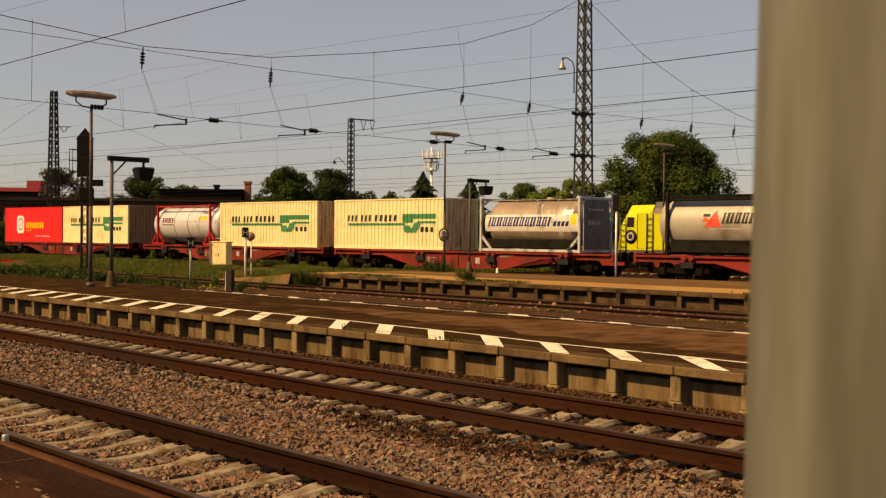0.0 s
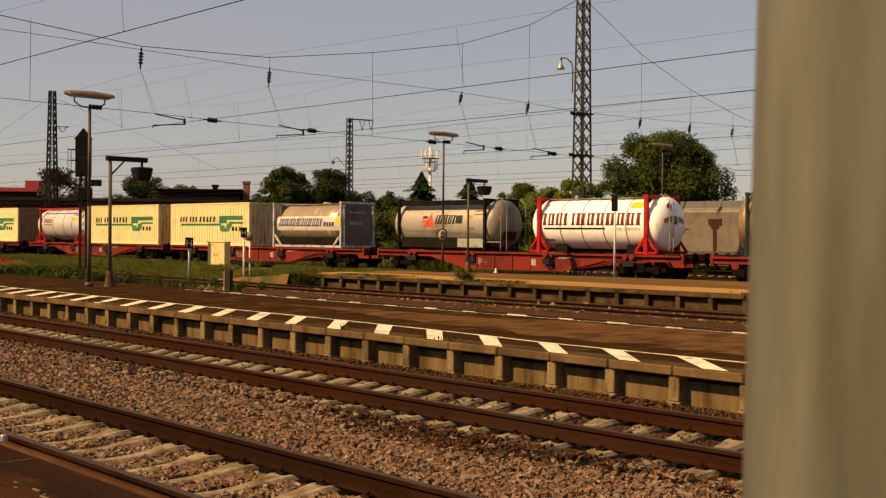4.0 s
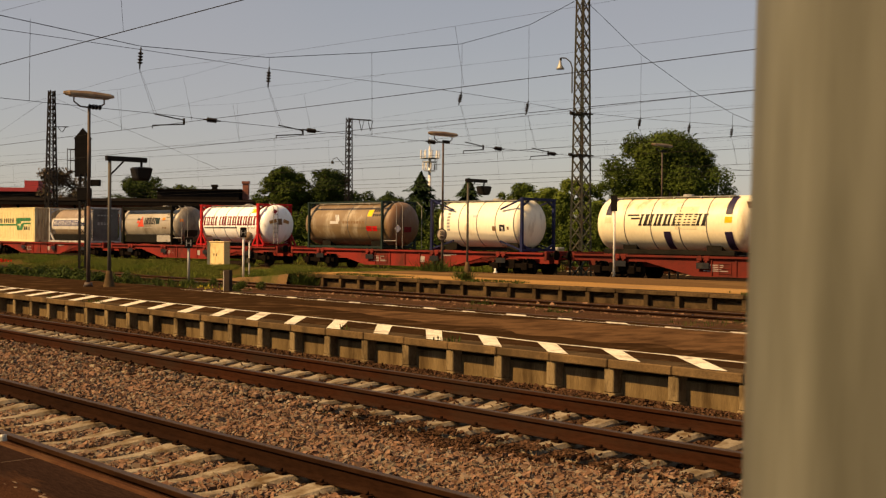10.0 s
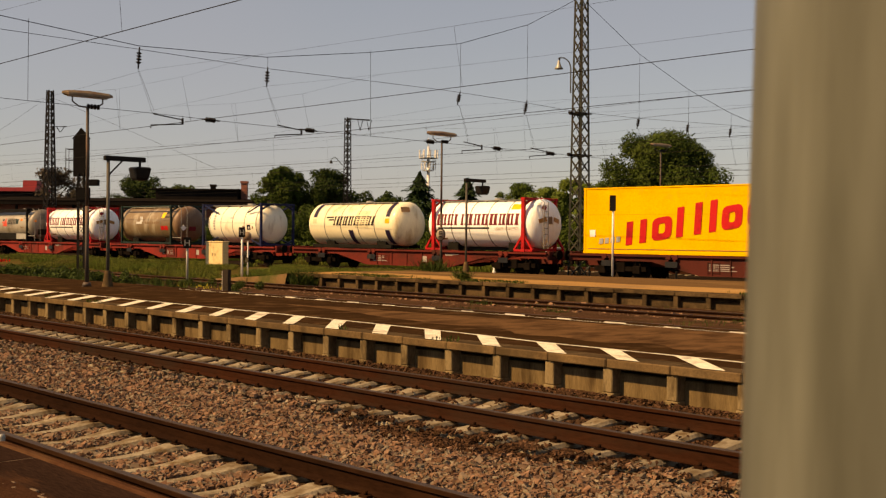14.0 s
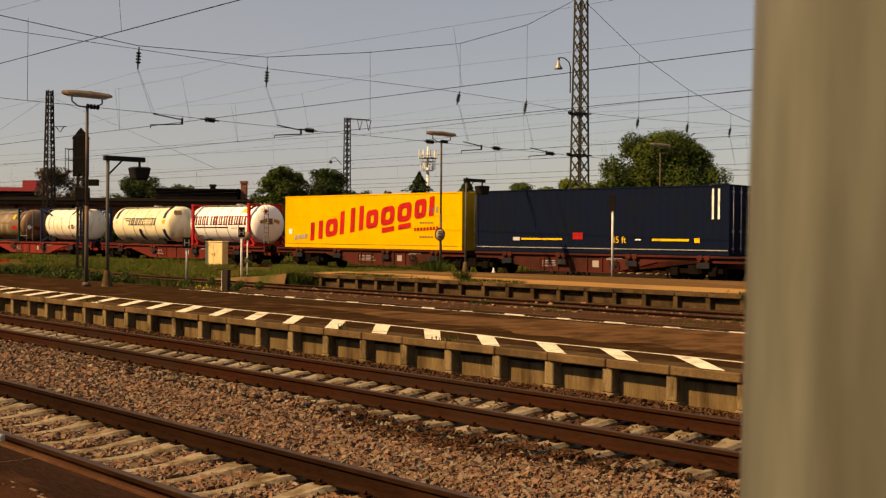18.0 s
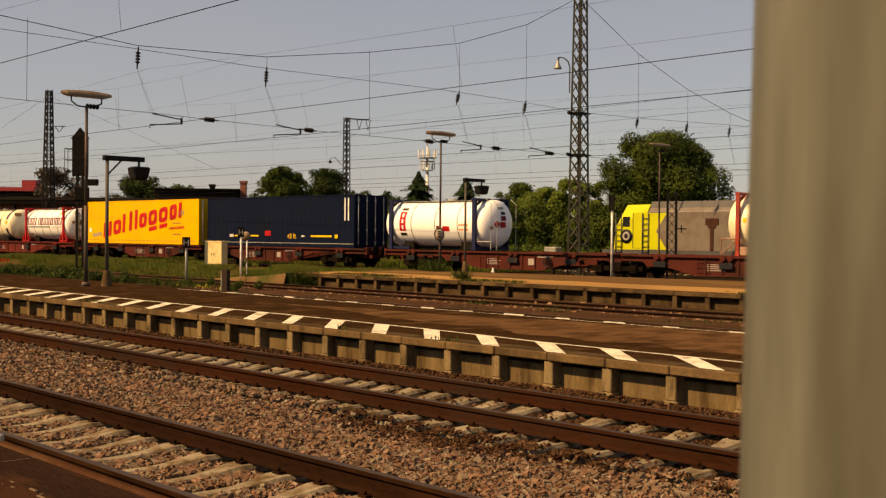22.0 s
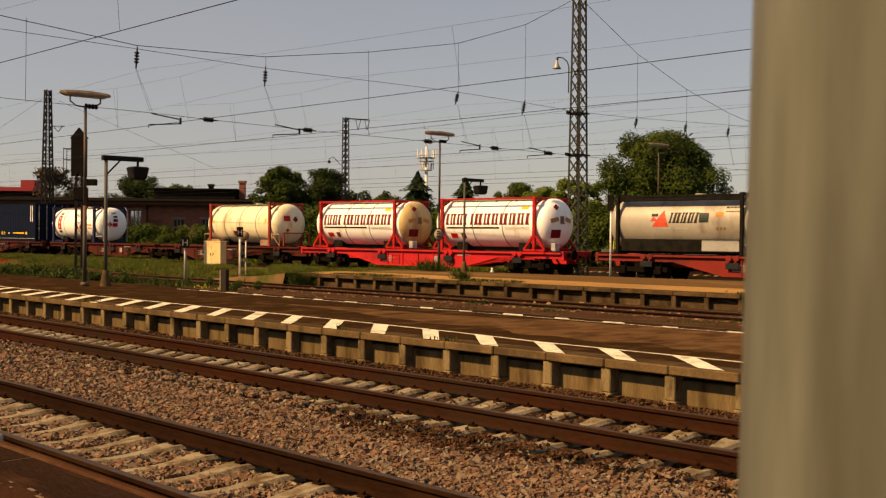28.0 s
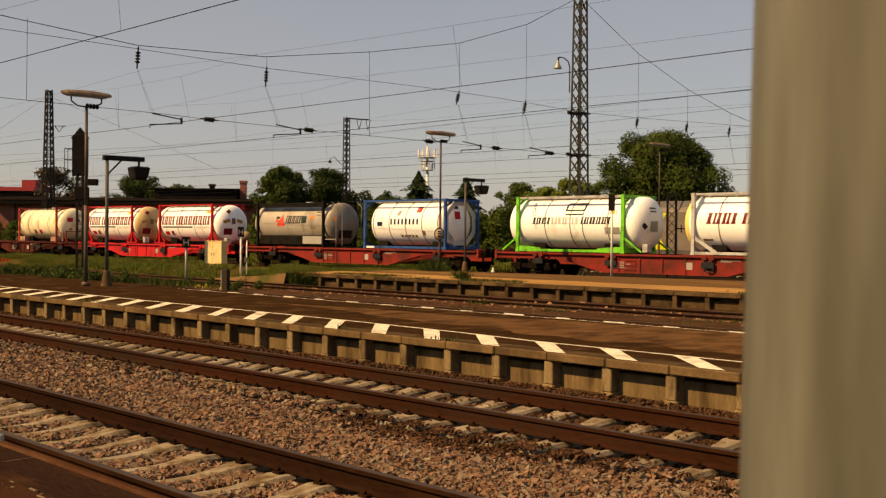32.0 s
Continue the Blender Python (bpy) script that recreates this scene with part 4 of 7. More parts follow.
def bogie(parent, x, rolls=True):
    g = Geo()
    for y in (-1.0, 1.0):
        g.extrude([(y - 0.07, 0.42), (y + 0.07, 0.42), (y + 0.07, 0.62), (y - 0.07, 0.62)], x - 1.35, x + 1.35)
        for d in (-0.9, 0.9):
            g.box(x + d - 0.19, x + d + 0.19, y - 0.17, y + 0.17, 0.30, 0.66, 0.03)
            g.tube((x + d, y - 0.2 * math.copysign(1, y) + (0.36 if y > 0 else -0.36), 0.46), (x + d, y, 0.46), 0.12, None, 10)
            for e in (-0.12, 0.12):
                g.tube((x + d + e, y, 0.62), (x + d + e, y, 0.86), 0.06, None, 8)
        g.box(x - 0.28, x + 0.28, y - 0.12, y + 0.12, 0.36, 0.80, 0.03)
    g.box(x - 0.25, x + 0.25, -1.0, 1.0, 0.45, 0.75)
    b = part("bogie", g, BOGIE_MAT, parent, "two-axle bogie, black with grime and painted-in shade")
    for d in (-0.9, 0.9):
        w = Geo()
        for y in (-0.75, 0.75):
            sy = math.copysign(1, y)
            prof = [(0.09, -0.07), (0.36, -0.05), (0.40, -0.07), (0.46, -0.07), (0.46, -0.045), (0.425, -0.04), (0.42, 0.065), (0.37, 0.065), (0.35, 0.03), (0.09, 0.06)]
            w.lathe(prof, 20, Matrix.Translation((0, y, 0)) @ Matrix.Rotation(radians(-90 * sy), 4, "X"))
        w.tube((0, -0.8, 0), (0, 0.8, 0), 0.085, None, 10)
        axle = part("wheelset", w, TAN_BOGIE, b, "dark steel wheelset", pose(x + d, 0, 0.42))
        if rolls:
            ROLLING.append((axle, x + d))


def section(parent, x0, x1, b0, b1, mat):
    """One fish-bellied load frame from x0 to x1 over bogies at b0 and b1."""
    lo, hi = 0.86, DECK - 0.02
    m0, m1 = b0 + 1.75, b1 - 1.75
    for y in (-1.16, 1.10):
        out = [(x0, hi), (x0, lo), (m0, lo), (m0 + 2.3, 0.33), (m1 - 2.3, 0.33), (m1, lo), (x1, lo), (x1, hi)]
        g = Geo()
        n = len(out)
        vs = [(x, y, z) for x, z in out] + [(x, y + 0.06, z) for x, z in out]
        fs = [(k, (k + 1) % n, n + (k + 1) % n, n + k) for k in range(n)]
        tri = [(0, 1, 2), (0, 2, 7), (2, 3, 7), (3, 4, 7), (4, 5, 7), (5, 6, 7)]
        g.add(vs, fs + [t for t in tri] + [tuple(n + k for k in t[::-1]) for t in tri])
        g.box(x0, x1, y - 0.12 if y < 0 else y - 0.05, y + 0.11, hi - 0.09, hi + 0.002, 0.01)
        edge = [(m0, lo), (m0 + 2.3, 0.33), (m1 - 2.3, 0.33), (m1, lo)]
        for (xa, za), (xb, zb) in zip(edge, edge[1:]):
            g.bar((xa, y + 0.03, za), (xb, y + 0.03, zb), 0.16, 0.03)
        for k in range(1, 6):
            xx = m0 + 2.0 + (m1 - m0 - 4.0) * k / 6
            g.box(xx - 0.03, xx + 0.03, y - 0.045, y, 0.36, hi - 0.1)
        s = part("side_sill", g, mat, parent)
        for fr in (0.14, 0.36, 0.62, 0.86):
            xx = x0 + (x1 - x0) * fr
            out = -1 if y < 0 else 1
            y0, y1 = sorted((y + out * 0.045, y + out * 0.15))
            sp = Geo()
            for d in (-0.17, 0.17):
                sp.box(xx + d - 0.13, xx + d + 0.13, y0, y1, hi - 0.19, hi + 0.02, 0.02)
                sp.box(xx + d - 0.05, xx + d + 0.05, y0 - 0.02, y1 + 0.02, hi - 0.26, hi - 0.19, 0.01)
            part("container_spigot", sp, mat, s)
            # black panel paints in the shadow below the spigots
            part("spigot_recess", Geo().box(xx - 0.30, xx + 0.30, y0, y0 + 0.03, hi - 0.52, hi - 0.27, 0.01), BLACK, s, "black panel standing for shade below the spigots")
        if y < 0:
            fr = Geo()
            cx = (m0 + m1) / 2
            for k in range(3):
                fr.box(cx - 1.9, cx - 1.35, y - 0.03, y - 0.005, 0.45 + k * 0.2, 0.48 + k * 0.2)
            fr.box(cx - 1.92, cx - 1.88, y - 0.03, y - 0.005, 0.42, 0.90)
            fr.box(cx - 1.37, cx - 1.33, y - 0.03, y - 0.005, 0.42, 0.90)
            part("step_frame", fr, mat, s)
            marks = [(m0 + 2.7, m0 + 2.7 + random.uniform(0.6, 1.3), 0.78 - k * 0.08, 0.81 - k * 0.08) for k in range(4)]
            marks += [(m1 - 2.6, m1 - 1.7, 0.95, 0.985), (m1 - 2.6, m1 - 2.1, 0.90, 0.93), (cx + 1.1, cx + 1.45, 0.55, 0.85)]
            for xa, xb, za, zb in marks:
                part("stencil_mark", Geo().box(xa, xb, y - 0.012, y - 0.004, za, zb), SIGN_WHITE, s)
            hw = Geo()
            hw.lathe([(0.20, -0.02), (0.24, -0.02), (0.24, 0.02), (0.20, 0.02), (0.20, -0.02)], 16, Matrix.Translation((cx + 2.3, y - 0.1, 0.7)) @ Matrix.Rotation(radians(90), 4, "X"))
            for a in (0, 60, 120):
                v = Vector((math.cos(radians(a)), 0, math.sin(radians(a)))) * 0.21
                c = Vector((cx + 2.3, y - 0.1, 0.7))
                hw.tube(c - v, c + v, 0.015, None, 5)
            part("brake_wheel", hw, BLACK, s)
    g = Geo()
    for y in (-0.35, 0.35):
        g.box(x0 + 0.3, x1 - 0.3, y - 0.08, y + 0.08, 0.62, hi - 0.05)
    n = int((x1 - x0) / 2.0)
    for k in range(n + 1):
        xx = x0 + 0.15 + (x1 - x0 - 0.3) * k / n
        g.box(xx - 0.09, xx + 0.09, -1.15, 1.15, hi - 0.22, hi - 0.02)
    part("cross_frame", g, mat, parent)
    gear = Geo()
    cx = (x0 + x1) / 2
    gear.tube((cx - 0.9, -0.55, 0.55), (cx + 0.5, -0.55, 0.55), 0.17, None, 10)
    gear.box(cx + 0.9, cx + 1.5, -0.7, -0.3, 0.42, 0.75, 0.02)
    gear.tube((b0 + 1, 0, 0.5), (b1 - 1, 0, 0.5), 0.04, None, 6)
    part("brake_gear", gear, BOGIE_MAT, parent, "black brake cylinder and rods")


def ends(parent, x, d, mat):
    g = Geo()
    g.box(x - 0.08, x + 0.08, -1.2, 1.2, 0.80, 1.22, 0.02)
    part("headstock", g, mat, parent)
    for y in (-0.875, 0.875):
        b = Geo()
        b.tube((x, y, 1.05), (x + d * 0.38, y, 1.05), 0.09, None, 10)
        b.tube((x + d * 0.38, y, 1.05), (x + d * 0.45, y, 1.05), 0.225, None, 14)
        part("buffer", b, BOGIE_MAT, parent, "black buffer")
    h = Geo().tube((x, 0, 0.98), (x + d * 0.55, 0, 0.9), 0.05, None, 8).box(x + d * 0.5 - 0.06, x + d * 0.5 + 0.06, -0.06, 0.06, 0.6, 0.95)
    part("coupling", h, BOGIE_MAT, parent, "black screw coupling")


def wagon(s, mat, label, articulated=None):
    w = thing("container_wagon", label, "freight wagon", train_pose(s), "container wagons")
    if articulated is None:
        section(w, -9.25, 9.25, -7.1, 7.1, mat)
        bogie(w, -7.1)
        bogie(w, 7.1)
        ends(w, -9.3, -1, mat)
        ends(w, 9.3, 1, mat)
    else:
        a, j, b = articulated
        section(w, a, j - 0.35, a + 2.6, j, mat)
        section(w, j + 0.35, b, j, b - 2.6, mat)
        for x in (a + 2.6, j, b - 2.6):
            bogie(w, x)
        ends(w, a, -1, mat)
        ends(w, b, 1, mat)
    MOVING.append((w, s, 0.0))
    return w


SIGN_WHITE = paint("white_marks", (0.34, 0.30, 0.27), 0.6, (0.3, 0.25, 0.2), 0.2)
for s, mat, lab in ((-170.6, WAGON_RED, "dull red flat wagon loaded with two boxes"), (-150.0, WAGON_RED, "dull red flat wagon carrying a tank and a cream box"), (-130.3, WAGON_RED, "dull red flat wagon carrying a cream box and a tank"), (-110.5, WAGON_RED, "dull red flat wagon carrying two tank containers"), (-90.5, WAGON_RED, "dull red flat wagon with brown and white tanks"), (-70.3, WAGON_FADED, "faded red flat wagon carrying two cream and white tanks"), (10.7, WAGON_BRIGHT, "bright red flat wagon carrying two white tanks"), (31.2, WAGON_RED, "dull red flat wagon carrying grey and white tanks"), (51.0, WAGON_RED, "red flat wagon with a green framed tank")):
    wagon(s, mat, lab)
wagon(-44.5, WAGON_BROWN, "brown articulated flat wagon carrying two long boxes", (-15.2, 0.0, 15.0))
wagon(-13.4, WAGON_BROWN, "brown articulated flat wagon, half empty, with two tanks", (-14.6, 0.0, 14.6))
# ---- boxes and tanks carried by the train ----
def shade_of(c, k):
    return tuple(min(1.0, v * k) for v in c)


COLOURS = dict(white=(0.80, 0.79, 0.76), cream=(0.72, 0.63, 0.40), red=(0.48, 0.008, 0.009), darkred=(0.15, 0.008, 0.014), black=(0.016, 0.014, 0.010), green=(0.035, 0.20, 0.075), navy=(0.010, 0.014, 0.062), blue=(0.02, 0.09, 0.30), yellow=(0.80, 0.50, 0.015), lime=(0.15, 0.62, 0.04), orange=(0.75, 0.22, 0.02), grey=(0.33, 0.32, 0.29), palegrey=(0.52, 0.51, 0.48), brick=(0.40, 0.055, 0.035), royal=(0.008, 0.020, 0.11), dust=(0.58, 0.54, 0.47), coral=(0.62, 0.075, 0.04), ochre=(0.44, 0.22, 0.065), rosy=(0.42, 0.24, 0.16), plum=(0.022, 0.014, 0.040), teal=(0.010, 0.026, 0.019), brown=(0.20, 0.12, 0.06))
MARK = {k: paint("mark_" + k, c, 0.5, shade_of(c, 0.5), 0.2, 2.0) for k, c in COLOURS.items()}
FRAME = {k: paint("frame_" + k, shade_of(COLOURS[k], 0.88), 0.55, shade_of(COLOURS[k], 0.35), 0.42, 2.5, spec=0.04 if k == "black" else 0.22) for k in ("red", "white", "black", "navy", "blue", "lime", "grey", "palegrey", "brick", "teal", "rosy")}
STREAKS = dict(stretch=(1.0, 1.0, 0.35))
TANKMAT = dict(
    ivory=surf("ivory_tank_shell", (0.90, 0.84, 0.66), (0.84, 0.76, 0.57), 0.4, 0.0, scale=0.7, fine=9, bump=0.03, dirt=(0.58, 0.48, 0.32), dirt_amount=0.14, dirt_scale=1.6, shade=0.05, **STREAKS),
    white=surf("white_tank_shell", (0.94, 0.93, 0.89), (0.91, 0.89, 0.83), 0.38, 0.0, scale=0.7, fine=9, bump=0.03, dirt=(0.70, 0.63, 0.50), dirt_amount=0.12, dirt_scale=1.6, shade=0.05, **STREAKS),
    cream=surf("cream_tank_shell", (0.84, 0.76, 0.53), (0.76, 0.66, 0.43), 0.42, 0.0, scale=0.7, fine=9, bump=0.03, dirt=(0.50, 0.38, 0.20), dirt_amount=0.20, dirt_scale=1.3, shade=0.07, **STREAKS),
    # stained grey end, also darkened for facing away from the sun
    stained_shaded=surf("stained_shaded_tank_end", (0.25, 0.22, 0.175), (0.15, 0.125, 0.095), 0.5, 0.1, scale=0.9, fine=10, bump=0.03, dirt=(0.09, 0.07, 0.05), dirt_amount=0.4, dirt_scale=1.2, shade=0.08, **STREAKS),
    grey=surf("grey_steel_tank", (0.37, 0.335, 0.275), (0.29, 0.258, 0.205), 0.5, 0.1, scale=0.8, fine=10, bump=0.03, dirt=(0.17, 0.14, 0.10), dirt_amount=0.30, dirt_scale=1.0, shade=0.07, **STREAKS),
    silver=surf("white_grey_tank_shell", (0.55, 0.54, 0.53), (0.48, 0.47, 0.45), 0.4, 0.2, scale=0.8, fine=10, bump=0.03, dirt=(0.28, 0.25, 0.21), dirt_amount=0.2, dirt_scale=1.0, shade=0.06, **STREAKS),
    brown=surf("brown_stained_tank", (0.20, 0.135, 0.068), (0.14, 0.090, 0.045), 0.5, 0.1, scale=0.8, fine=10, bump=0.03, dirt=(0.33, 0.28, 0.20), dirt_amount=0.25, dirt_scale=1.3, shade=0.08, **STREAKS),
    bronze=surf("dusty_steel_tank", (0.25, 0.185, 0.118), (0.19, 0.135, 0.085), 0.5, 0.1, scale=0.8, fine=10, bump=0.03, dirt=(0.42, 0.38, 0.31), dirt_amount=0.3, dirt_scale=1.0, shade=0.08, **STREAKS),
    paleyellow=surf("pale_yellow_tank_shell", (0.74, 0.64, 0.20), (0.66, 0.55, 0.16), 0.45, 0.0, scale=0.7, fine=9, bump=0.03, shade=0.05, **STREAKS),
    rust=surf("rust_brown_tank_end", (0.17, 0.088, 0.040), (0.12, 0.062, 0.030), 0.55, 0.0, scale=0.9, fine=9, bump=0.03, dirt=(0.24, 0.15, 0.08), dirt_amount=0.3, dirt_scale=1.4, shade=0.08, **STREAKS),
    tan=surf("tan_tank_shell", (0.62, 0.44, 0.19), (0.52, 0.35, 0.14), 0.5, 0.0, scale=0.7, fine=9, bump=0.03, dirt=(0.30, 0.20, 0.10), dirt_amount=0.3, dirt_scale=1.2, shade=0.05, **STREAKS),
    yellow=MARK["yellow"])
HOOP = surf("hoop", (0.11, 0.10, 0.085), (0.15, 0.13, 0.11), 0.6, 0.3, bump=0)


class Tank:
    """A tank container; x runs along it, z = 0 is the wagon's load bed."""
    ZC, R = 1.335, 1.185

    def __init__(self, s, length, shell, label, ends=0.7, dome_right=None, hoops=(), left_dome=None):
        self.t = thing("tank_container", label, "tank container", train_pose(s, DECK), "tank containers")
        MOVING.append((self.t, s, DECK))
        self.h = length / 2
        b = self.h + ends
        R = self.R
        prof = []
        for k in range(9):
            a = math.pi / 2 * k / 8
            prof.append((R * math.sin(a) if k else 0.02, -b + 0.62 * (1 - math.cos(a)) * 0.92))
        right = [(r, -x) for r, x in prof[::-1]]
        barrel = [prof[-1], (R, 0.0), right[0]]
        m = Matrix.Translation((0, 0, self.ZC))
        part("shell", Geo().lathe(barrel, 40, m, True, "x"), TANKMAT[shell], self.t)
        part("tank_end", Geo().lathe(prof, 40, m, True, "x"), TANKMAT[left_dome or shell], self.t)
        part("tank_end", Geo().lathe(right, 40, m, True, "x"), TANKMAT[dome_right or shell], self.t)
        self.b = b
        for x in hoops:
            part("hoop", Geo().lathe([(R, x - 0.022), (R + 0.008, x - 0.022), (R + 0.008, x + 0.022), (R, x + 0.022)], 40, m, True, "x"), HOOP, self.t)
        # walkway and hatches along the top
        g = Geo()
        for y in (-0.42, 0.42):
            g.box(-self.h + 0.2, self.h - 0.2, y - 0.14, y + 0.14, self.ZC + R * 0.955, self.ZC + R * 0.955 + 0.035)
            for k in range(5):
                x = -self.h + 0.5 + (2 * self.h - 1.0) * k / 4
                g.box(x - 0.03, x + 0.03, y - 0.14, y + 0.14, self.ZC + R * 0.90, self.ZC + R * 0.956)
        part("walkway", g, FRAME["grey"], self.t, "grey metal top walkway")
        hatch = Geo().lathe([(0.0, 0.07), (0.22, 0.065), (0.24, 0.04), (0.24, -0.05)], 16, Matrix.Translation((0.4, 0, self.ZC + R + 0.02)))
        part("manhole", hatch, FRAME["grey"], self.t)

    def frames(self, mat, feet=True, rails=False, low_rail=False, gusset=0.9, top_drop=0.0, width=0.13, braces=False, height=2.58):
        """End frames with posts, cross bars and slanting feet."""
        fm = FRAME[mat]
        for x, d in ((-self.h, 1), (self.h, -1)):
            g = Geo()
            x0, x1 = (x, x + width) if d > 0 else (x - width, x)
            for y in (-1.215, 1.215):
                g.box(x0, x1, y - 0.065, y + 0.065, 0.0, height, 0.01)
            g.box(x0, x1, -1.2, 1.2, height - 0.13, height - 0.003, 0.01)
            g.box(x0, x1, -1.2, 1.2, 0.02, 0.16, 0.01)
            for y in (-1.2, 1.2):
                for z in (0.35, height - 0.4):
                    g.bar((x0 + width / 2, y, z), (x0 + width / 2, y * 0.55, 0.12 if z < 1 else height - 0.1), 0.09, 0.09)
            fr = part("end_frame", g, fm, self.t, "")
            for y in (-1.2, 1.2):
                for z in (0.0, height - 0.118):
                    part("corner_casting", Geo().box(x0 - 0.02, x1 + 0.02, y - 0.085, y + 0.085, z - 0.004, z + 0.12, 0.01), fm, fr)
                if feet == "outer":
                    xx = (x0 + x1) / 2
                    part("slanting_foot", Geo().bar((xx, y, 0.72), (xx - d * gusset, y, 0.07), 0.06, 0.07), fm, fr)
                    part("wedge_plate", Geo().add([(xx, y - 0.04, 0.02), (xx + d * 1.5, y - 0.04, 0.02), (xx + d * 1.3, y - 0.04, 0.22), (xx, y - 0.04, 0.30)], [(0, 1, 2, 3)]), fm, fr)
                elif feet:
                    f = Geo()
                    for e in (-1, 1):
                        xx = (x0 + x1) / 2
                        f.bar((xx, y, 0.85), (xx + e * gusset, y, 0.09), 0.09, 0.10)
                        f.box(min(xx, xx + e * gusset), max(xx, xx + e * gusset), y - 0.05, y + 0.05, 0.02, 0.12)
                    part("slanting_foot", f, fm, fr)
        if rails:
            for y in (-1.2, 1.2):
                part("top_rail", Geo().box(-self.h + width, self.h - width, y - 0.04, y + 0.04, height - 0.10 - top_drop, height - 0.01 - top_drop, 0.008), fm, self.t)
        if low_rail:
            for y in (-1.2, 1.2):
                part("bottom_rail", Geo().box(-self.h + width, self.h - width, y - 0.05, y + 0.05, 0.02, 0.14, 0.008), fm, self.t)
        if braces:
            for y in (-1.19, 1.19):
                for e in (-1, 1):
                    for za, zb in ((0.08, 0.50), (height - 0.06, height - 0.55)):
                        part("brace", Geo().bar((e * (self.h - 0.1), y, za), (e * (self.h - 1.5), y * 0.93, zb), 0.07, 0.07), fm, self.t)
        return self

    def patch(self, name, x0, x1, z0, z1, mat, lean=0.0, lift=0.006):
        """A painted mark that follows the round shell on the near side."""
        g = Geo()
        n = max(2, int(abs(z1 - z0) / 0.12) + 1)
        r = self.R + lift
        for k in range(n + 1):
            z = z0 + (z1 - z0) * k / n
            y = -math.sqrt(max(0.0, r * r - (z - self.ZC) ** 2))
            sh = lean * (z - z0)
            g.v += [(x0 + sh, y, z), (x1 + sh, y, z)]
        g.f = [(2 * k, 2 * k + 1, 2 * k + 3, 2 * k + 2) for k in range(n)]
        return part(name, g, MARK[mat], self.t)

    def bars(self, name, x0, x1, z0, z1, mat, lean=0.0, kind=0):
        """Two plain bars on the round shell, a thick and a thin one."""
        g, r, w = Geo(), self.R + 0.006, x1 - x0
        a, b = ((0.40, 0.26), (0.28, 0.40), (0.34, 0.34))[kind % 3]
        h = (z1 - z0) * 0.13
        for xa, xb in ((x0, x0 + w * a), (x1 - w * b, x1)):
            for za, zb in ((z0 - 0.002, z0 + h), (z1 - h, z1 + 0.002)):
                g.add([(x + lean * (z - z0), -math.sqrt(max(0.0, r * r - (z - self.ZC) ** 2)) - 0.003, z) for z in (za, zb) for x in (xa - w * 0.07, xb + w * 0.07)], [(0, 1, 3, 2)])
            for k in range(4):
                ends = (z0 + (z1 - z0) * k / 4, z0 + (z1 - z0) * (k + 1) / 4)
                g.add([(x + lean * (z - z0), -math.sqrt(max(0.0, r * r - (z - self.ZC) ** 2)), z) for z in ends for x in (xa, xb)], [(0, 1, 3, 2)])
        return part(name, g, MARK[mat], self.t)

    def triangle(self, name, xa, xb, xt, z0, z1, mat):
        """A plain triangle on the round shell, its tip at xt."""
        g, r = Geo(), self.R + 0.007
        for k in range(5):
            z = z0 + (z1 - z0) * k / 4
            y = -math.sqrt(max(0.0, r * r - (z - self.ZC) ** 2))
            g.v += [(xa + (xt - 0.01 - xa) * k / 4, y, z), (xb + (xt + 0.01 - xb) * k / 4, y, z)]
        g.f = [(2 * k, 2 * k + 1, 2 * k + 3, 2 * k + 2) for k in range(4)]
        return part(name, g, MARK[mat], self.t)

    def word(self, x0, x1, z0, z1, n, mat, lean=0.0, fill=0.68, name="lettering_bar"):
        w = (x1 - x0) / n
        for k in range(n):
            a = x0 + k * w
            if w < 0.30:
                self.patch(name, a, a + w * fill, z0, z1, mat, lean)
            else:
                self.bars(name, a, a + w * 0.84, z0, z1, mat, lean, k * 5 + n)

    def small_words(self, words, x0, z, size, mat):
        """Small lettering set flat against the shell."""
        curve = bpy.data.curves.new("lettering", "FONT")
        curve.body, curve.size, curve.space_character = words, size, 1.08
        curve.materials.append(MARK[mat])
        txt = new("lettering", curve)
        flat = bpy.data.meshes.new_from_object(txt)
        bpy.data.objects.remove(txt)
        y = -math.sqrt(max(0.0, (self.R + 0.008) ** 2 - (z + size - self.ZC) ** 2))
        part("lettering", flat, None, self.t, "small printed words", pose(x0, y, z, 90))

    def dome_mark(self, name, y, z, w, h, mat, turn=0.0):
        """A placard on the right-hand end."""
        cut = (y * y + (z - self.ZC) ** 2) / self.R ** 2
        x = self.b - 0.5704 + 0.5704 * math.sqrt(max(0.0, 1 - cut)) + 0.012
        slope_y = 0.5704 * y / (self.R ** 2 * max(0.25, math.sqrt(max(0.0, 1 - cut))))
        slope_z = 0.5704 * (z - self.ZC) / (self.R ** 2 * max(0.25, math.sqrt(max(0.0, 1 - cut))))
        nrm = Vector((1, slope_y, slope_z)).normalized()
        q = nrm.to_track_quat("X", "Z").to_matrix().to_4x4()
        m = Matrix.Translation((x, y, z)) @ q @ Matrix.Rotation(radians(turn), 4, "X")
        part(name, Geo().box(0.0, 0.012, -w / 2, w / 2, -h / 2, h / 2), MARK[mat], self.t, "", m)

    def ladder(self, x, y=-0.55):
        g = Geo()
        for d in (-0.16, 0.16):
            g.path([(x, y + d, 0.15), (x, y + d, 2.35), (x - 0.45, y + d, 2.62)], 0.022, 5)
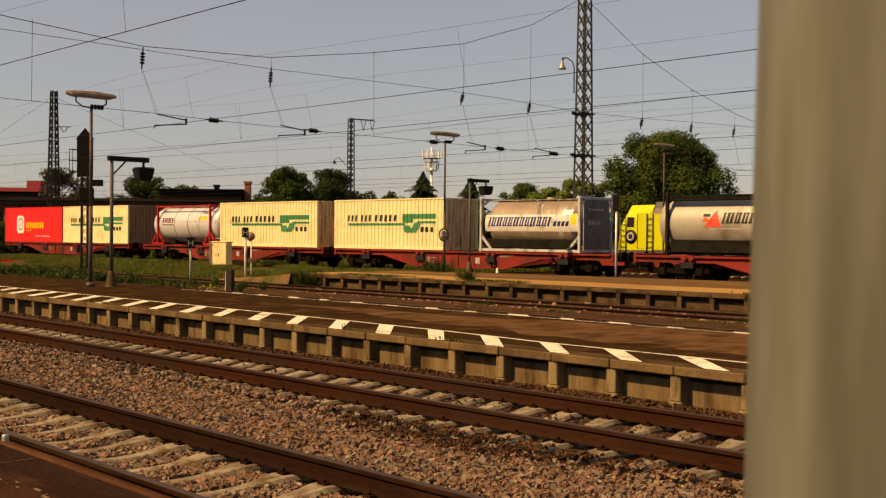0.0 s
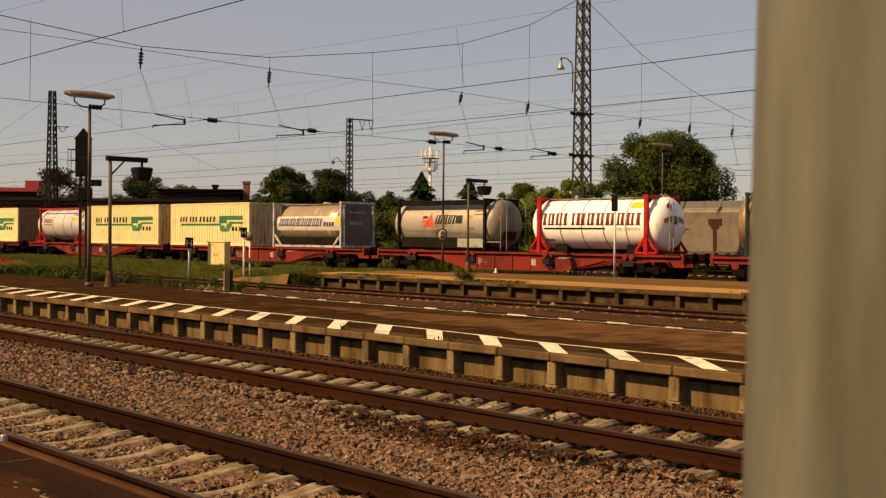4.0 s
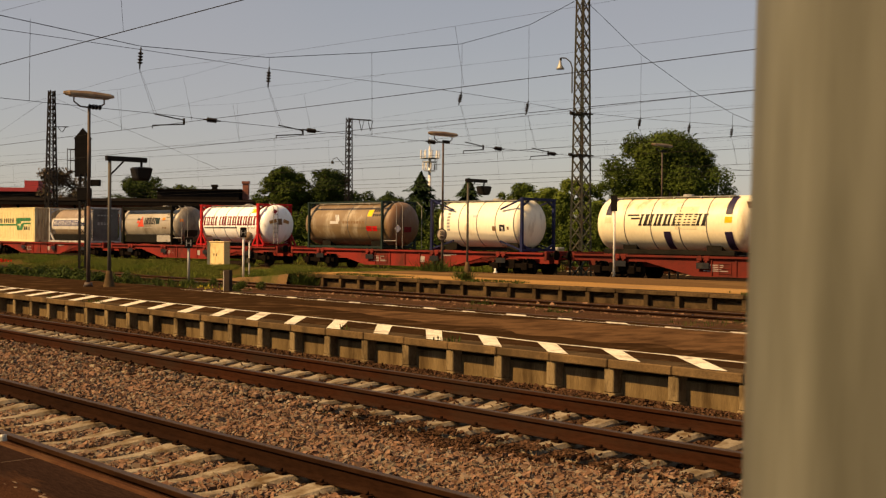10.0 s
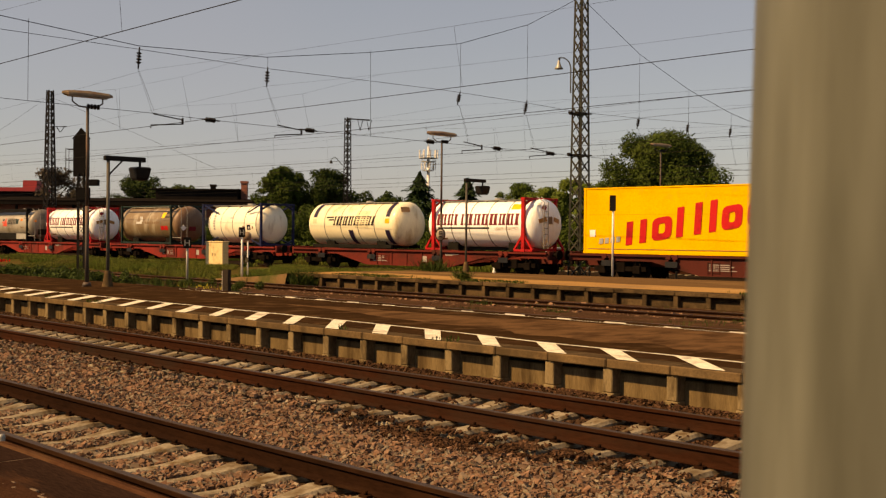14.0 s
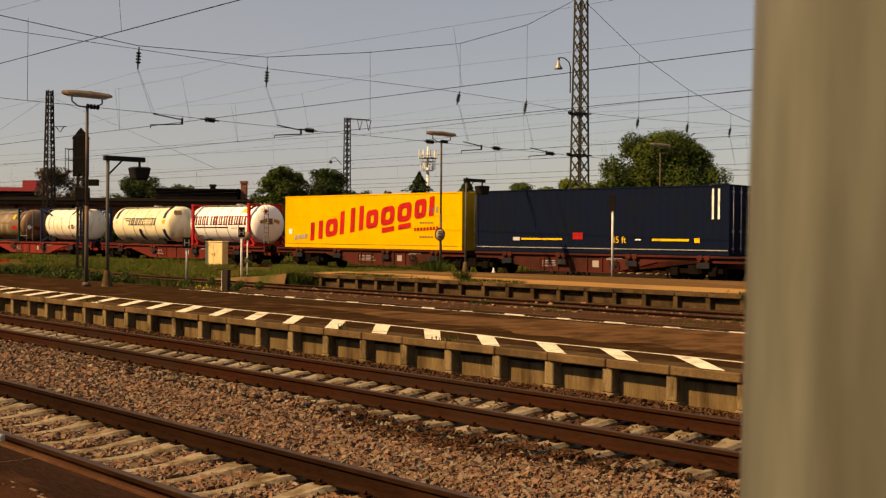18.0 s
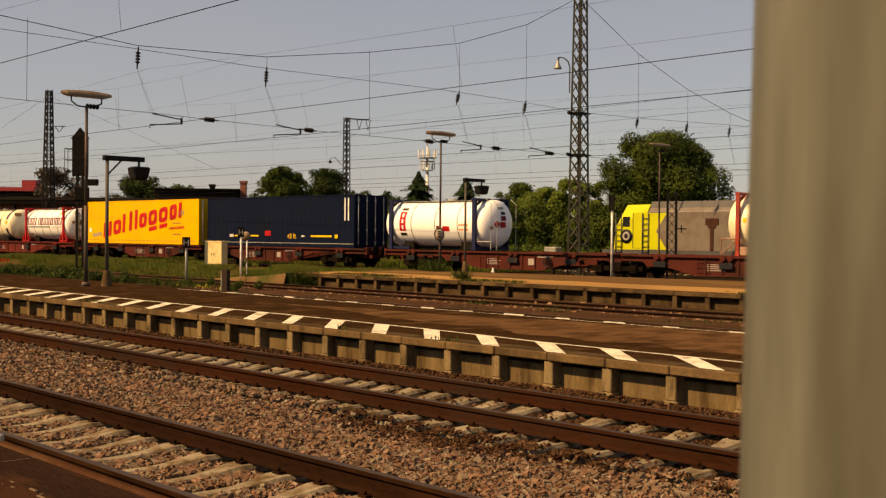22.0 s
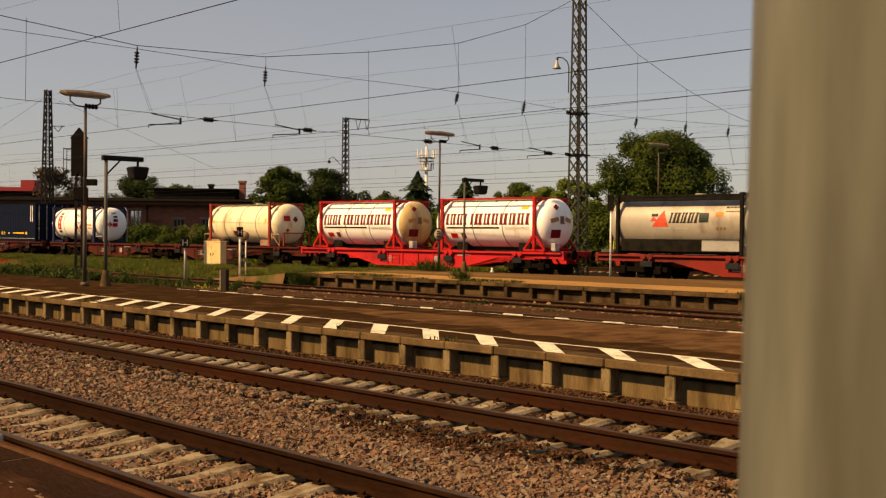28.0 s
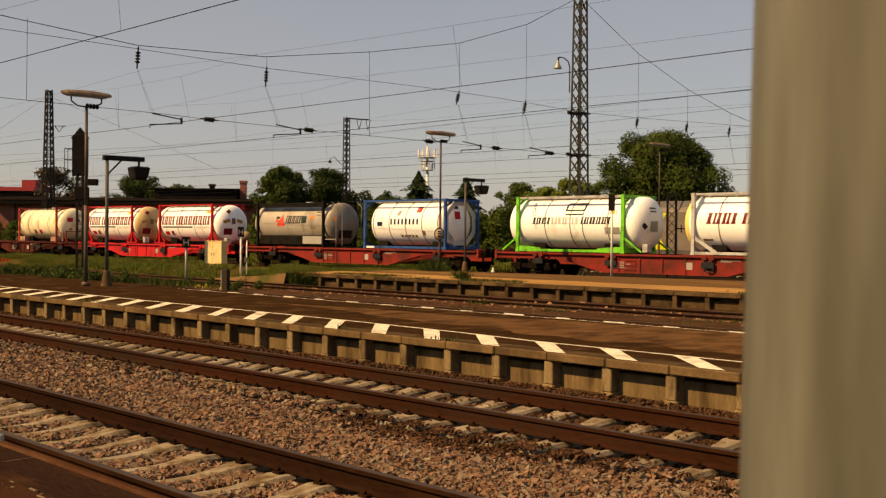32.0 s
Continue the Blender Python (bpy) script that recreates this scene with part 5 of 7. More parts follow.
        for k in range(8):
            g.tube((x, y - 0.16, 0.3 + 0.27 * k), (x, y + 0.16, 0.3 + 0.27 * k), 0.016, None, 5)
        part("ladder", g, FRAME["grey"], self.t, "grey metal ladder")

    def hand_rail(self, side=1, mat="palegrey"):
        x = self.b + 0.05
        for y in (-1.0, -0.55, 0.9):
            part("guard_rail", Geo().path([(x, y, 0.05), (x, y, 2.3), (x - 0.35, y, 2.55)], 0.017, 5), FRAME[mat], self.t, "thin guard rail")
        part("guard_bar", Geo().path([(x, -1.0, 0.45), (self.h, -1.15, 0.45)], 0.03, 5), FRAME[mat], self.t)

    def skid(self, mat="black"):
        """Saddles under the barrel."""
        g = Geo()
        for x in (-self.h * 0.66, self.h * 0.66):
            g.box(x - 0.35, x + 0.35, -0.75, 0.75, 0.02, 0.5)
        g.box(-self.h + 0.1, self.h - 0.1, -0.35, 0.35, 0.03, 0.22)
        # black whatever the frame paint: shade under the tank sits in the colour
        part("saddle", g, FRAME["black"], self.t, "dark saddles under the barrel")

    def valve_box(self, mat="palegrey"):
        part("valve_box", Geo().box(self.b - 0.25, self.b + 0.02, -0.75, -0.40, 0.05, 0.42, 0.02), FRAME[mat], self.t, "pale valve box")


def den_tank(s, style):
    if style == "ladder":
        k = Tank(s, 6.06, "white", "white tank container with red end frames, ladder and lettering bars", 0.72, hoops=(-1.75, -0.55, 0.65, 1.85))
        k.frames("red", gusset=0.55, width=0.20)
        k.ladder(k.b + 0.02)
    else:
        k = Tank(s, 6.06, "white", "white tank container in a full red frame with lettering bars", 0.78, hoops=(-0.95, 0.95), dome_right=style)
        k.frames("red", rails=True, gusset=0.62, width=0.16)
        k.valve_box()
        k.dome_mark("placard", -0.55, 0.85, 0.55, 0.40, "darkred")
    k.word(-2.72, -1.30, 1.27, 1.82, 3, "darkred")
    k.word(-1.08, 2.66, 1.27, 1.82, 7, "darkred")
    k.patch("line_mark", -2.7, 0.75, 1.08, 1.16, "black")
    k.small_words("LIQUID LOGISTICS", 1.12, 1.05, 0.165, "brown")
    if style == "ladder":
        k.patch("hazard_label", 1.95, 2.55, 2.02, 2.28, "yellow")
        k.patch("data_label", -2.75, -2.2, 0.55, 0.63, "brown")
    else:
        k.patch("hazard_label", -2.5, -2.05, 0.62, 0.84, "red")
        k.patch("hazard_label", -1.8, -1.5, 0.60, 0.86, "darkred")
        k.patch("hazard_label", 1.95, 2.4, 2.0, 2.15, "yellow")
    # the crest on the end
    k.dome_mark("crest_wing", -0.66, 1.5, 0.46, 0.20, "ochre", 14)
    k.dome_mark("crest_ring", -0.2, 1.5, 0.26, 0.36, "brown")
    k.dome_mark("crest_wing", 0.26, 1.5, 0.46, 0.20, "ochre", -14)
    k.dome_mark("hazard_label", -0.45, 2.1, 0.25, 0.22, "darkred", 45)
    k.skid("red")
    return k


def star_tank(s):
    k = Tank(s, 6.1, "grey", "dusty grey steel tank container with dark top walkway", 0.72, dome_right="stained_shaded")
    k.frames("black", feet=False, rails=True, width=0.14, top_drop=0.05)
    part("walkway_screen", Geo().box(-2.9, 2.9, -1.22, -0.9, 2.28, 2.50, 0.02), FRAME["black"], k.t, "dark walkway board along the top")
    # black box covers the lower part of the barrel's near side
    part("lower_trough", Geo().box(-2.85, 2.85, -1.16, -0.6, 0.10, 0.66, 0.04), FRAME["black"], k.t, "black box along the lower side")
    part("notice_panel", Geo().box(1.15, 2.85, -1.185, -1.163, 0.18, 0.62), MARK["grey"], k.t, "dull notice panel")
    k.triangle("logo_shape", -1.25, -0.45, -0.72, 1.18, 1.88, "coral")
    k.triangle("logo_shape", -1.35, -0.95, -1.2, 1.42, 1.62, "coral")
    k.patch("logo_shape", -1.3, -0.98, 1.62, 1.74, "black")
    k.word(-0.42, 0.95, 1.34, 1.78, 4, "black", 0.2, 0.75)
    k.patch("logo_shape", 1.0, 1.45, 1.36, 1.76, "teal")
    k.patch("hazard_label", 1.75, 2.1, 1.6, 1.78, "orange")
    k.word(2.2, 2.85, 1.95, 2.01, 4, "black")
    k.word(2.2, 2.85, 1.78, 1.83, 5, "black")
    k.word(1.8, 2.3, 1.05, 1.16, 3, "brown")
    k.word(-0.95, 0.5, 1.1, 1.14, 12, "palegrey")
    k.dome_mark("equipment_box", -0.2, 0.75, 0.9, 0.45, "black")
    k.dome_mark("hazard_label", -0.85, 1.6, 0.2, 0.2, "orange")
    k.hand_rail(mat="grey")
    k.skid()
    return k


def blue_frame_tank(s, label, shell="white"):
    return Tank(s, 6.06, shell, label, -0.10, hoops=(-2.35, -1.15, 0.05, 1.25, 2.4))


# rolling stock in order along the train
rms = Tank(-154.55, 6.1, "silver", "white grey tank container with red end frames", 0.95, hoops=(-1.1, 0.4, 1.7))
rms.frames("red", gusset=0.7, rails=True, top_drop=0.02)
rms.word(-2.5, -1.2, 1.45, 1.75, 3, "darkred")
rms.patch("line_mark", -2.5, -1.2, 1.28, 1.34, "darkred")
rms.patch("hazard_label", 1.75, 2.5, 1.6, 1.85, "yellow")
rms.word(1.9, 2.6, 2.0, 2.1, 4, "navy")
rms.skid()
rms.hand_rail()

END_GREY = paint("grey_end_cladding", (0.125, 0.115, 0.100), 0.55, (0.07, 0.06, 0.05), 0.35, 1.4)
vb = Tank(-125.75, 6.06, "bronze", "dusty steel tank container in a pale frame with blue lettering bars", -0.12, dome_right="grey")
vb.frames("palegrey", feet=False, low_rail=True, width=0.12)
for e in (-1, 1):
    part("slanting_foot", Geo().bar((e * 2.95, -1.2, 0.75), (e * 2.3, -1.2, 0.10), 0.08, 0.12), FRAME["palegrey"], vb.t)
vb.patch("logo_panel", -2.75, 2.85, 0.98, 1.78, "dust", lift=0.004)
vb.word(-2.55, 1.25, 1.22, 1.66, 11, "royal", 0.25, 0.8)
vb.word(1.42, 2.35, 1.22, 1.45, 4, "royal", 0.25, 0.75)
vb.patch("hazard_label", 2.42, 2.75, 1.3, 1.8, "yellow")
vb.patch("data_label", 1.9, 2.5, 1.75, 1.98, "white")
part("end_plate", Geo().box(3.0, 3.04, -1.0, 1.0, 0.15, 2.45, 0.01), END_GREY, vb.t, "dark grey end cladding")
part("belly_panel", Geo().box(-2.8, 2.8, -1.06, -0.5, 0.16, 0.62, 0.04), FRAME["black"], vb.t, "dark lower cladding")
for z, n in ((1.95, 5), (1.4, 4), (1.3, 4)):
    for j in range(n):
        part("lettering_bar", Geo().box(3.041, 3.05, -0.65 + j * 0.25, -0.48 + j * 0.25, z, z + 0.09), MARK["grey"], vb.t)
part("guard_rail", Geo().path([(3.1, -1.1, 0.1), (3.1, -1.1, 2.2), (3.0, -0.9, 2.5)], 0.025, 5), FRAME["palegrey"], vb.t)

star_tank(-115.2)
den_tank(-105.9, "ladder")

br = Tank(-95.2, 6.15, "brown", "brown stained steel tank container in a dark green frame", 0.75, hoops=(0.2, 1.7), dome_right="rust")
br.frames("teal", feet=False, rails=True, low_rail=True, width=0.12)
br.patch("logo_shape", -1.25, -0.55, 1.35, 1.5, "palegrey")
br.patch("logo_shape", -0.75, -0.45, 1.5, 1.85, "palegrey", -0.5)
br.word(-0.2, 1.6, 1.36, 1.5, 8, "brown")
br.patch("hazard_label", 1.72, 2.1, 1.75, 2.1, "yellow")
br.word(2.15, 2.8, 2.0, 2.15, 4, "black")
br.word(2.15, 2.8, 1.75, 1.88, 4, "black")
br.patch("hazard_label", 1.7, 2.15, 0.95, 1.22, "red")
br.patch("hazard_label", 2.2, 2.55, 0.95, 1.22, "red")
br.dome_mark("hazard_label", -0.72, 1.1, 0.28, 0.28, "white", 45)
br.dome_mark("hazard_label", -0.1, 1.05, 0.5, 0.28, "darkred")
br.skid("black")
br.hand_rail(mat="grey")

wh = blue_frame_tank(-85.55, "cream white tank container in a dark blue braced frame", "ivory")
wh.frames("navy", feet=False, braces=True, width=0.14)
for j in range(7):
    wh.patch("lettering_bar", -1.95, -1.75, 1.95 - j * 0.16, 2.06 - j * 0.16, "grey")
wh.patch("hazard_label", 1.05, 1.3, 1.0, 1.22, "brown")
wh.patch("data_label", 1.5, 1.85, 0.98, 1.3, "black")
wh.patch("data_label", 1.62, 1.74, 1.02, 1.2, "white")
wh.patch("hazard_label", 1.98, 2.1, 1.05, 1.2, "brown")
wh.patch("stain", -0.25, 0.05, 1.65, 1.78, "palegrey")
wh.skid("navy")

ro = Tank(-74.75, 6.3, "cream", "weathered cream tank container with dark support straps", 0.75, hoops=(-2.1, -0.75, 0.65, 1.95))
for x in (-2.95, 0.05, 2.95):
    if x > -1:
        ro.patch("strap", x - 0.17, x + 0.17, 0.25, 1.0, "plum", lift=0.02)
    if abs(x) > 1:
        ro.patch("strap", x - 0.15, x + 0.15, 1.72, 2.46, "plum", lift=0.02)
        ro.patch("data_label", x - 0.17, x + 0.17, 1.36, 1.62, "yellow" if x > 0 else "cream")
ro.word(-1.35, 1.95, 1.25, 1.75, 7, "black", 0.25, 0.42)
ro.patch("logo_shape", -1.95, -1.35, 1.66, 1.74, "black")
ro.patch("logo_shape", -1.75, -1.3, 1.52, 1.60, "black")
ro.patch("notice_panel", 0.45, 1.5, 1.1, 2.05, "cream")
ro.skid("black")
part("base_frame", Geo().box(-3.2, 3.2, -1.1, -0.95, 0.02, 0.22, 0.01).box(-3.2, 3.2, 0.95, 1.1, 0.02, 0.22, 0.01), FRAME["black"], ro.t, "black base frame")
ro.dome_mark("data_label", -0.55, 2.1, 0.5, 0.3, "brown")

den_tank(-65.4, "ladder")

tal = Tank(-24.6, 6.1, "white", "clean white tank container with dark blue end frames", 0.72, hoops=(-1.5, 0.2, 1.75))
tal.frames("navy", feet=False, width=0.24)
part("bottom_rail", Geo().box(-2.9, -1.6, -1.2, -1.05, 0.02, 0.16), FRAME["navy"], tal.t)
tal.patch("logo_panel", -2.35, -1.9, 0.95, 1.95, "red", lift=0.006)
for j in range(3):
    tal.patch("logo_shape", -2.19, -2.06, 1.05 + j * 0.31, 1.25 + j * 0.31, "white", lift=0.011)
tal.patch("line_mark", -2.35, -1.9, 0.72, 0.86, "black")
tal.patch("line_mark", -2.35, -1.9, 2.02, 2.14, "black")
tal.patch("hazard_label", 0.3, 0.6, 0.95, 1.22, "darkred")
tal.patch("hazard_label", 0.72, 1.2, 0.95, 1.2, "red")
tal.word(1.85, 2.5, 1.2, 1.32, 4, "orange")
tal.word(1.85, 2.5, 0.98, 1.08, 4, "orange")
for y, z, w, h, c in ((-0.1, 2.1, 0.35, 0.12, "grey"), (0.0, 1.85, 0.3, 0.14, "black"), (0.0, 1.6, 0.35, 0.22, "darkred"), (-0.45, 1.3, 0.28, 0.28, "red"), (-0.05, 1.28, 0.38, 0.28, "red"), (-0.75, 1.12, 0.16, 0.16, "brown")):
    tal.dome_mark("hazard_label", y, z, w, h, c, 45 if (w == h) else 0)
tal.hand_rail(mat="palegrey")
tal.skid("navy")

cr = Tank(-4.5, 6.06, "cream", "worn cream tank container in faded red frames", 0.72, hoops=(-1.55, 0.0, 1.55))
cr.frames("brick", feet=False, rails=False, width=0.16, top_drop=0.0)
for x in (-2.55, 2.55):
    part("base_block", Geo().box(x - 0.5, x + 0.5, -1.22, -0.8, 0.02, 0.38, 0.02), FRAME["rosy"], cr.t, "faded pink base block")
cr.patch("notice_panel", -0.2, 0.75, 0.62, 0.92, "white")
cr.patch("hazard_label", 0.02, 0.45, 0.64, 0.9, "red", lift=0.011)
cr.patch("hazard_label", -0.75, -0.42, 0.62, 0.9, "darkred")
cr.patch("hazard_label", -2.75, -2.6, 1.35, 1.55, "yellow")
cr.patch("hazard_label", 2.45, 2.6, 1.4, 1.65, "yellow")
cr.dome_mark("hazard_label", -0.5, 1.65, 0.42, 0.32, "red")
cr.dome_mark("hazard_label", 0.1, 1.6, 0.28, 0.28, "darkred", 45)
cr.dome_mark("valve_plate", -0.45, 0.95, 0.18, 0.18, "brown", 45)
cr.skid("black")
for e in (-1, 1):
    part("end_stair", Geo().path([(e * 3.75, -1.1, 0.05), (e * 3.75, -1.1, 0.7), (e * 3.05, -1.1, 0.7)], 0.045, 5).path([(e * 3.75, -1.1, 0.05), (e * 3.05, -1.1, 0.65)], 0.03, 5), FRAME["rosy"], cr.t)
part("end_guard", Geo().box(3.95, 4.02, -1.0, -0.93, 0.03, 0.75).box(3.95, 4.02, 0.9, 0.97, 0.03, 0.75).box(3.95, 4.02, -1.0, 0.97, 0.75, 0.82), FRAME["brick"], cr.t)

den_tank(6.05, "tan")
den_tank(15.4, "white")
star_tank(26.0)

si = blue_frame_tank(35.4, "white tank container in a full bright blue frame")
si.frames("blue", feet=False, rails=True, low_rail=True, width=0.14)
si.word(-1.05, 1.15, 1.28, 1.58, 8, "navy", 0.0, 0.45)
si.patch("logo_shape", -2.05, -1.65, 1.2, 1.42, "navy")
si.patch("hazard_label", -0.65, -0.4, 1.75, 2.0, "grey", 0.4)
si.patch("hazard_label", 0.75, 1.1, 1.9, 2.2, "brick")
si.patch("hazard_label", 1.25, 1.45, 0.72, 0.95, "brown")
si.word(-0.4, 0.9, 0.62, 0.74, 5, "brown")
si.dome_mark("hazard_label", -0.25, 1.75, 0.35, 0.4, "red")
si.dome_mark("data_label", -0.3, 2.15, 0.4, 0.16, "black")
si.skid("blue")
ring = Geo()
for x in (2.86, 2.89):
    for rr in (0.98, 1.24):
        ring.v += [(x, rr * math.cos(radians(22.5 + 45 * k)), Tank.ZC + rr * math.sin(radians(22.5 + 45 * k))) for k in range(8)]
for k in range(8):
    j = (k + 1) % 8
    ring.f += [(16 + k, 16 + j, 24 + j, 24 + k), (k, 8 + k, 8 + j, j), (8 + k, 24 + k, 24 + j, 8 + j), (k, j, 16 + j, 16 + k)]
part("end_plate", ring, MARK["palegrey"], si.t, "pale eight-sided end plate")
part("data_plate", Geo().box(-2.8, -2.2, -1.262, -1.252, 0.03, 0.13), MARK["white"], si.t)

hs = Tank(46.05, 6.1, "white", "white tank container in a bright green frame", 0.85, hoops=(-1.4, 0.05, 0.75, 2.1))
hs.frames("lime", feet="outer", low_rail=True, gusset=0.95, width=0.18)
part("top_rail", Geo().box(-2.85, 2.85, -1.24, -1.16, 2.48, 2.57), FRAME["palegrey"], hs.t, "pale top rail")
hs.word(-2.1, -1.1, 1.3, 1.6, 3, "black", 0.2, 0.72)
hs.word(-1.0, 0.55, 1.3, 1.6, 4, "palegrey", 0.0, 0.5)
hs.word(0.65, 2.25, 1.3, 1.6, 5, "black", 0.2, 0.66)
for x0, x1, z0, z1 in ((-0.25, 0.85, 2.17, 2.25), (-0.3, 0.8, 1.88, 1.95), (-0.3, -0.2, 1.93, 2.2), (0.72, 0.82, 1.93, 2.2), (-0.25, 0.75, 1.70, 1.77)):
    hs.patch("logo_outline", x0, x1, z0, z1, "black")
hs.patch("notice_panel", 1.95, 2.75, 0.85, 1.15, "grey")
hs.patch("hazard_label", 2.2, 2.45, 1.72, 1.92, "yellow")
hs.dome_mark("notice_panel", -0.2, 1.2, 0.5, 0.45, "grey")
hs.dome_mark("hazard_label", -0.75, 1.2, 0.2, 0.25, "black", 45)
hs.word(2.5, 2.6, 1.7, 1.9, 1, "palegrey")
for z in (2.0, 1.85):
    hs.dome_mark("lettering_bar", -0.2, z, 0.4, 0.05, "black")
hs.valve_box()
hs.skid("lime")

v2 = Tank(55.45, 6.06, "white", "white tank container with a yellow end in a pale grey frame", 0.72, left_dome="paleyellow", hoops=(-1.8, 0.1))
v2.frames("palegrey", feet=False, rails=True, low_rail=True, width=0.16)
part("slanting_foot", Geo().bar((-2.95, -1.2, 0.75), (-1.9, -1.2, 0.10), 0.08, 0.14), FRAME["palegrey"], v2.t)
v2.word(-2.35, -1.0, 1.3, 1.75, 3, "darkred", 0.2, 0.75)
v2.word(-0.75, 0.5, 1.3, 1.75, 3, "darkred", 0.2, 0.75)
v2.word(0.9, 2.6, 1.3, 1.75, 5, "darkred", 0.2, 0.75)
v2.patch("data_label", -2.6, -2.15, 0.6, 0.68, "brown")
v2.skid("grey")


class Box:
    """A box container: ribbed walls between corner posts and rails, roof, doors at the right end."""
    W = 1.245

    def __init__(self, s0, s1, height, mat, label, pitch=0.28, depth=0.036, end_mat=None, flat=False):
        self.h, self.H, self.mat = (s1 - s0) / 2, height, mat
        self.pitch, self.depth = pitch, depth
        s = (s0 + s1) / 2
        self.t = t = thing("box_container", label, "shipping container", train_pose(s, DECK), "box containers")
        MOVING.append((t, s, DECK))
        h, H, W = self.h, height, self.W
        self.face = -W + (0.012 if flat else 0.02)

        def ribs(a, b, fixed, z0, z1, along, sign, depth=depth):
            n = max(2, int((b - a) / pitch))
            p = (b - a) / n
            g = Geo()
            for k in range(n):
                x = a + k * p
                for f, d in ((0, 0), (0.38, 0), (0.5, 1), (0.88, 1)):
                    q = x + f * p
                    o = fixed - sign * d * depth
                    g.v += [((q, o, z) if along else (o, q, z)) for z in (z0, z1)]
            o = fixed
            g.v += [((b, o, z) if along else (o, b, z)) for z in (z0, z1)]
            m = len(g.v) // 2
            g.f = [(2 * k, 2 * k + 2, 2 * k + 3, 2 * k + 1) for k in range(m - 1)]
            return g
        for sgn in (-1, 1):
            part("side_wall", ribs(-h + 0.12, h - 0.12, sgn * (W - 0.02), 0.14, H - 0.06, True, sgn), mat, t)
            part("bottom_rail", Geo().box(-h + 0.1, h - 0.1, min(sgn * W, sgn * (W - 0.09)), max(sgn * W, sgn * (W - 0.09)), 0.0, 0.145, 0.01), mat, t)
            part("top_rail", Geo().box(-h + 0.1, h - 0.1, min(sgn * W, sgn * (W - 0.06)), max(sgn * W, sgn * (W - 0.06)), H - 0.065, H, 0.008), mat, t)
            part("end_wall", ribs(-W + 0.1, W - 0.1, sgn * (h - 0.03), 0.12, H - 0.08, False, sgn, 0.060 if end_mat else depth), end_mat or mat, t)
            part("end_sill", Geo().box(min(sgn * h, sgn * (h - 0.1)), max(sgn * h, sgn * (h - 0.1)), -W + 0.1, W - 0.1, 0.0, 0.14, 0.01), end_mat or mat, t)
            part("end_header", Geo().box(min(sgn * h, sgn * (h - 0.1)), max(sgn * h, sgn * (h - 0.1)), -W + 0.1, W - 0.1, H - 0.1, H, 0.01), end_mat or mat, t)
            for e in (-1, 1):
                x0, x1 = sorted((e * h, e * (h - 0.13)))
                y0, y1 = sorted((sgn * W, sgn * (W - 0.13)))
                post = part("corner_post", Geo().box(x0, x1, y0, y1, 0.0, H, 0.012), mat, t)
                for z in (0.0, H - 0.118):
                    part("corner_casting", Geo().box(x0 - 0.004, x1 + 0.004, y0 - 0.006, y1 + 0.006, z, z + 0.12, 0.006), mat, post)
        part("roof", Geo().box(-h + 0.05, h - 0.05, -W + 0.05, W - 0.05, H - 0.05, H - 0.012), mat, t)
        part("floor_pan", Geo().box(-h + 0.05, h - 0.05, -W + 0.06, W - 0.06, 0.04, 0.12), FRAME["black"], t)

    def plate(self, name, x0, x1, z0, z1, mat, lean=0.0, rise=0.0, lift=0.0):
        y = self.face - 0.012 - lift
        d = rise * (x1 - x0)
        sh = lean * (z1 - z0)
        if self.depth > 0.02 and not lean and not rise:
            # the paint dips into the ribs of the wall
            a, b = -self.h + 0.12, self.h - 0.12
            n = max(2, int((b - a) / self.pitch))
            p = (b - a) / n
            knots = [(a + (k + f) * p, deep) for k in range(n) for f, deep in ((0, 0), (0.38, 0), (0.5, 1), (0.88, 1))]
            at = lambda x: y + self.depth * float(np.interp(x, [k[0] for k in knots], [k[1] for k in knots])) + 0.007
            xs = [x0] + [k[0] for k in knots if x0 < k[0] < x1] + [x1]
            g = Geo()
            g.v = [(x, at(x), z) for x in xs for z in (z0, z1)]
            g.f = [(2 * k, 2 * k + 2, 2 * k + 3, 2 * k + 1) for k in range(len(xs) - 1)]
            return part(name, g, MARK[mat], self.t)
        g = Geo().add([(x0, y, z0), (x1, y, z0 + d), (x1 + sh, y, z1 + d), (x0 + sh, y, z1)], [(0, 1, 2, 3)])
        return part(name, g, MARK[mat], self.t)

    def loop(self, name, x0, x1, z0, z1, w, mat, lean=0.0, rise=0.0):
        """A plain slanting loop with rounded corners."""
        g, y, n = Geo(), self.face - 0.012, 28
        cx, cz = (x0 + x1) / 2, (z0 + z1) / 2
        for inset in (0.0, w):
            for k in range(n):
                a = 2 * math.pi * k / n
                c, d = math.cos(a), math.sin(a)
                x = cx + ((x1 - x0) / 2 - inset) * math.copysign(abs(c) ** 0.5, c)
                z = cz + ((z1 - z0) / 2 - inset * 0.85) * math.copysign(abs(d) ** 0.5, d)
                g.v.append((x + lean * (z - z0), y, z + rise * (x - x0)))
        g.f = [(k, (k + 1) % n, n + (k + 1) % n, n + k) for k in range(n)]
        return part(name, g, MARK[mat], self.t)

    def word(self, x0, x1, z0, z1, n, mat, lean=0.0, fill=0.7, rise=0.0):
        w = (x1 - x0) / n
        for k in range(n):
            dz = rise * k * w
            self.plate("lettering_bar", x0 + k * w, x0 + k * w + w * fill, z0 + dz, z1 + dz, mat, lean, rise)

    def door_bars(self, mat, n=4, label=""):
        for k in range(n):
            y = -0.95 + 1.9 * k / (n - 1)
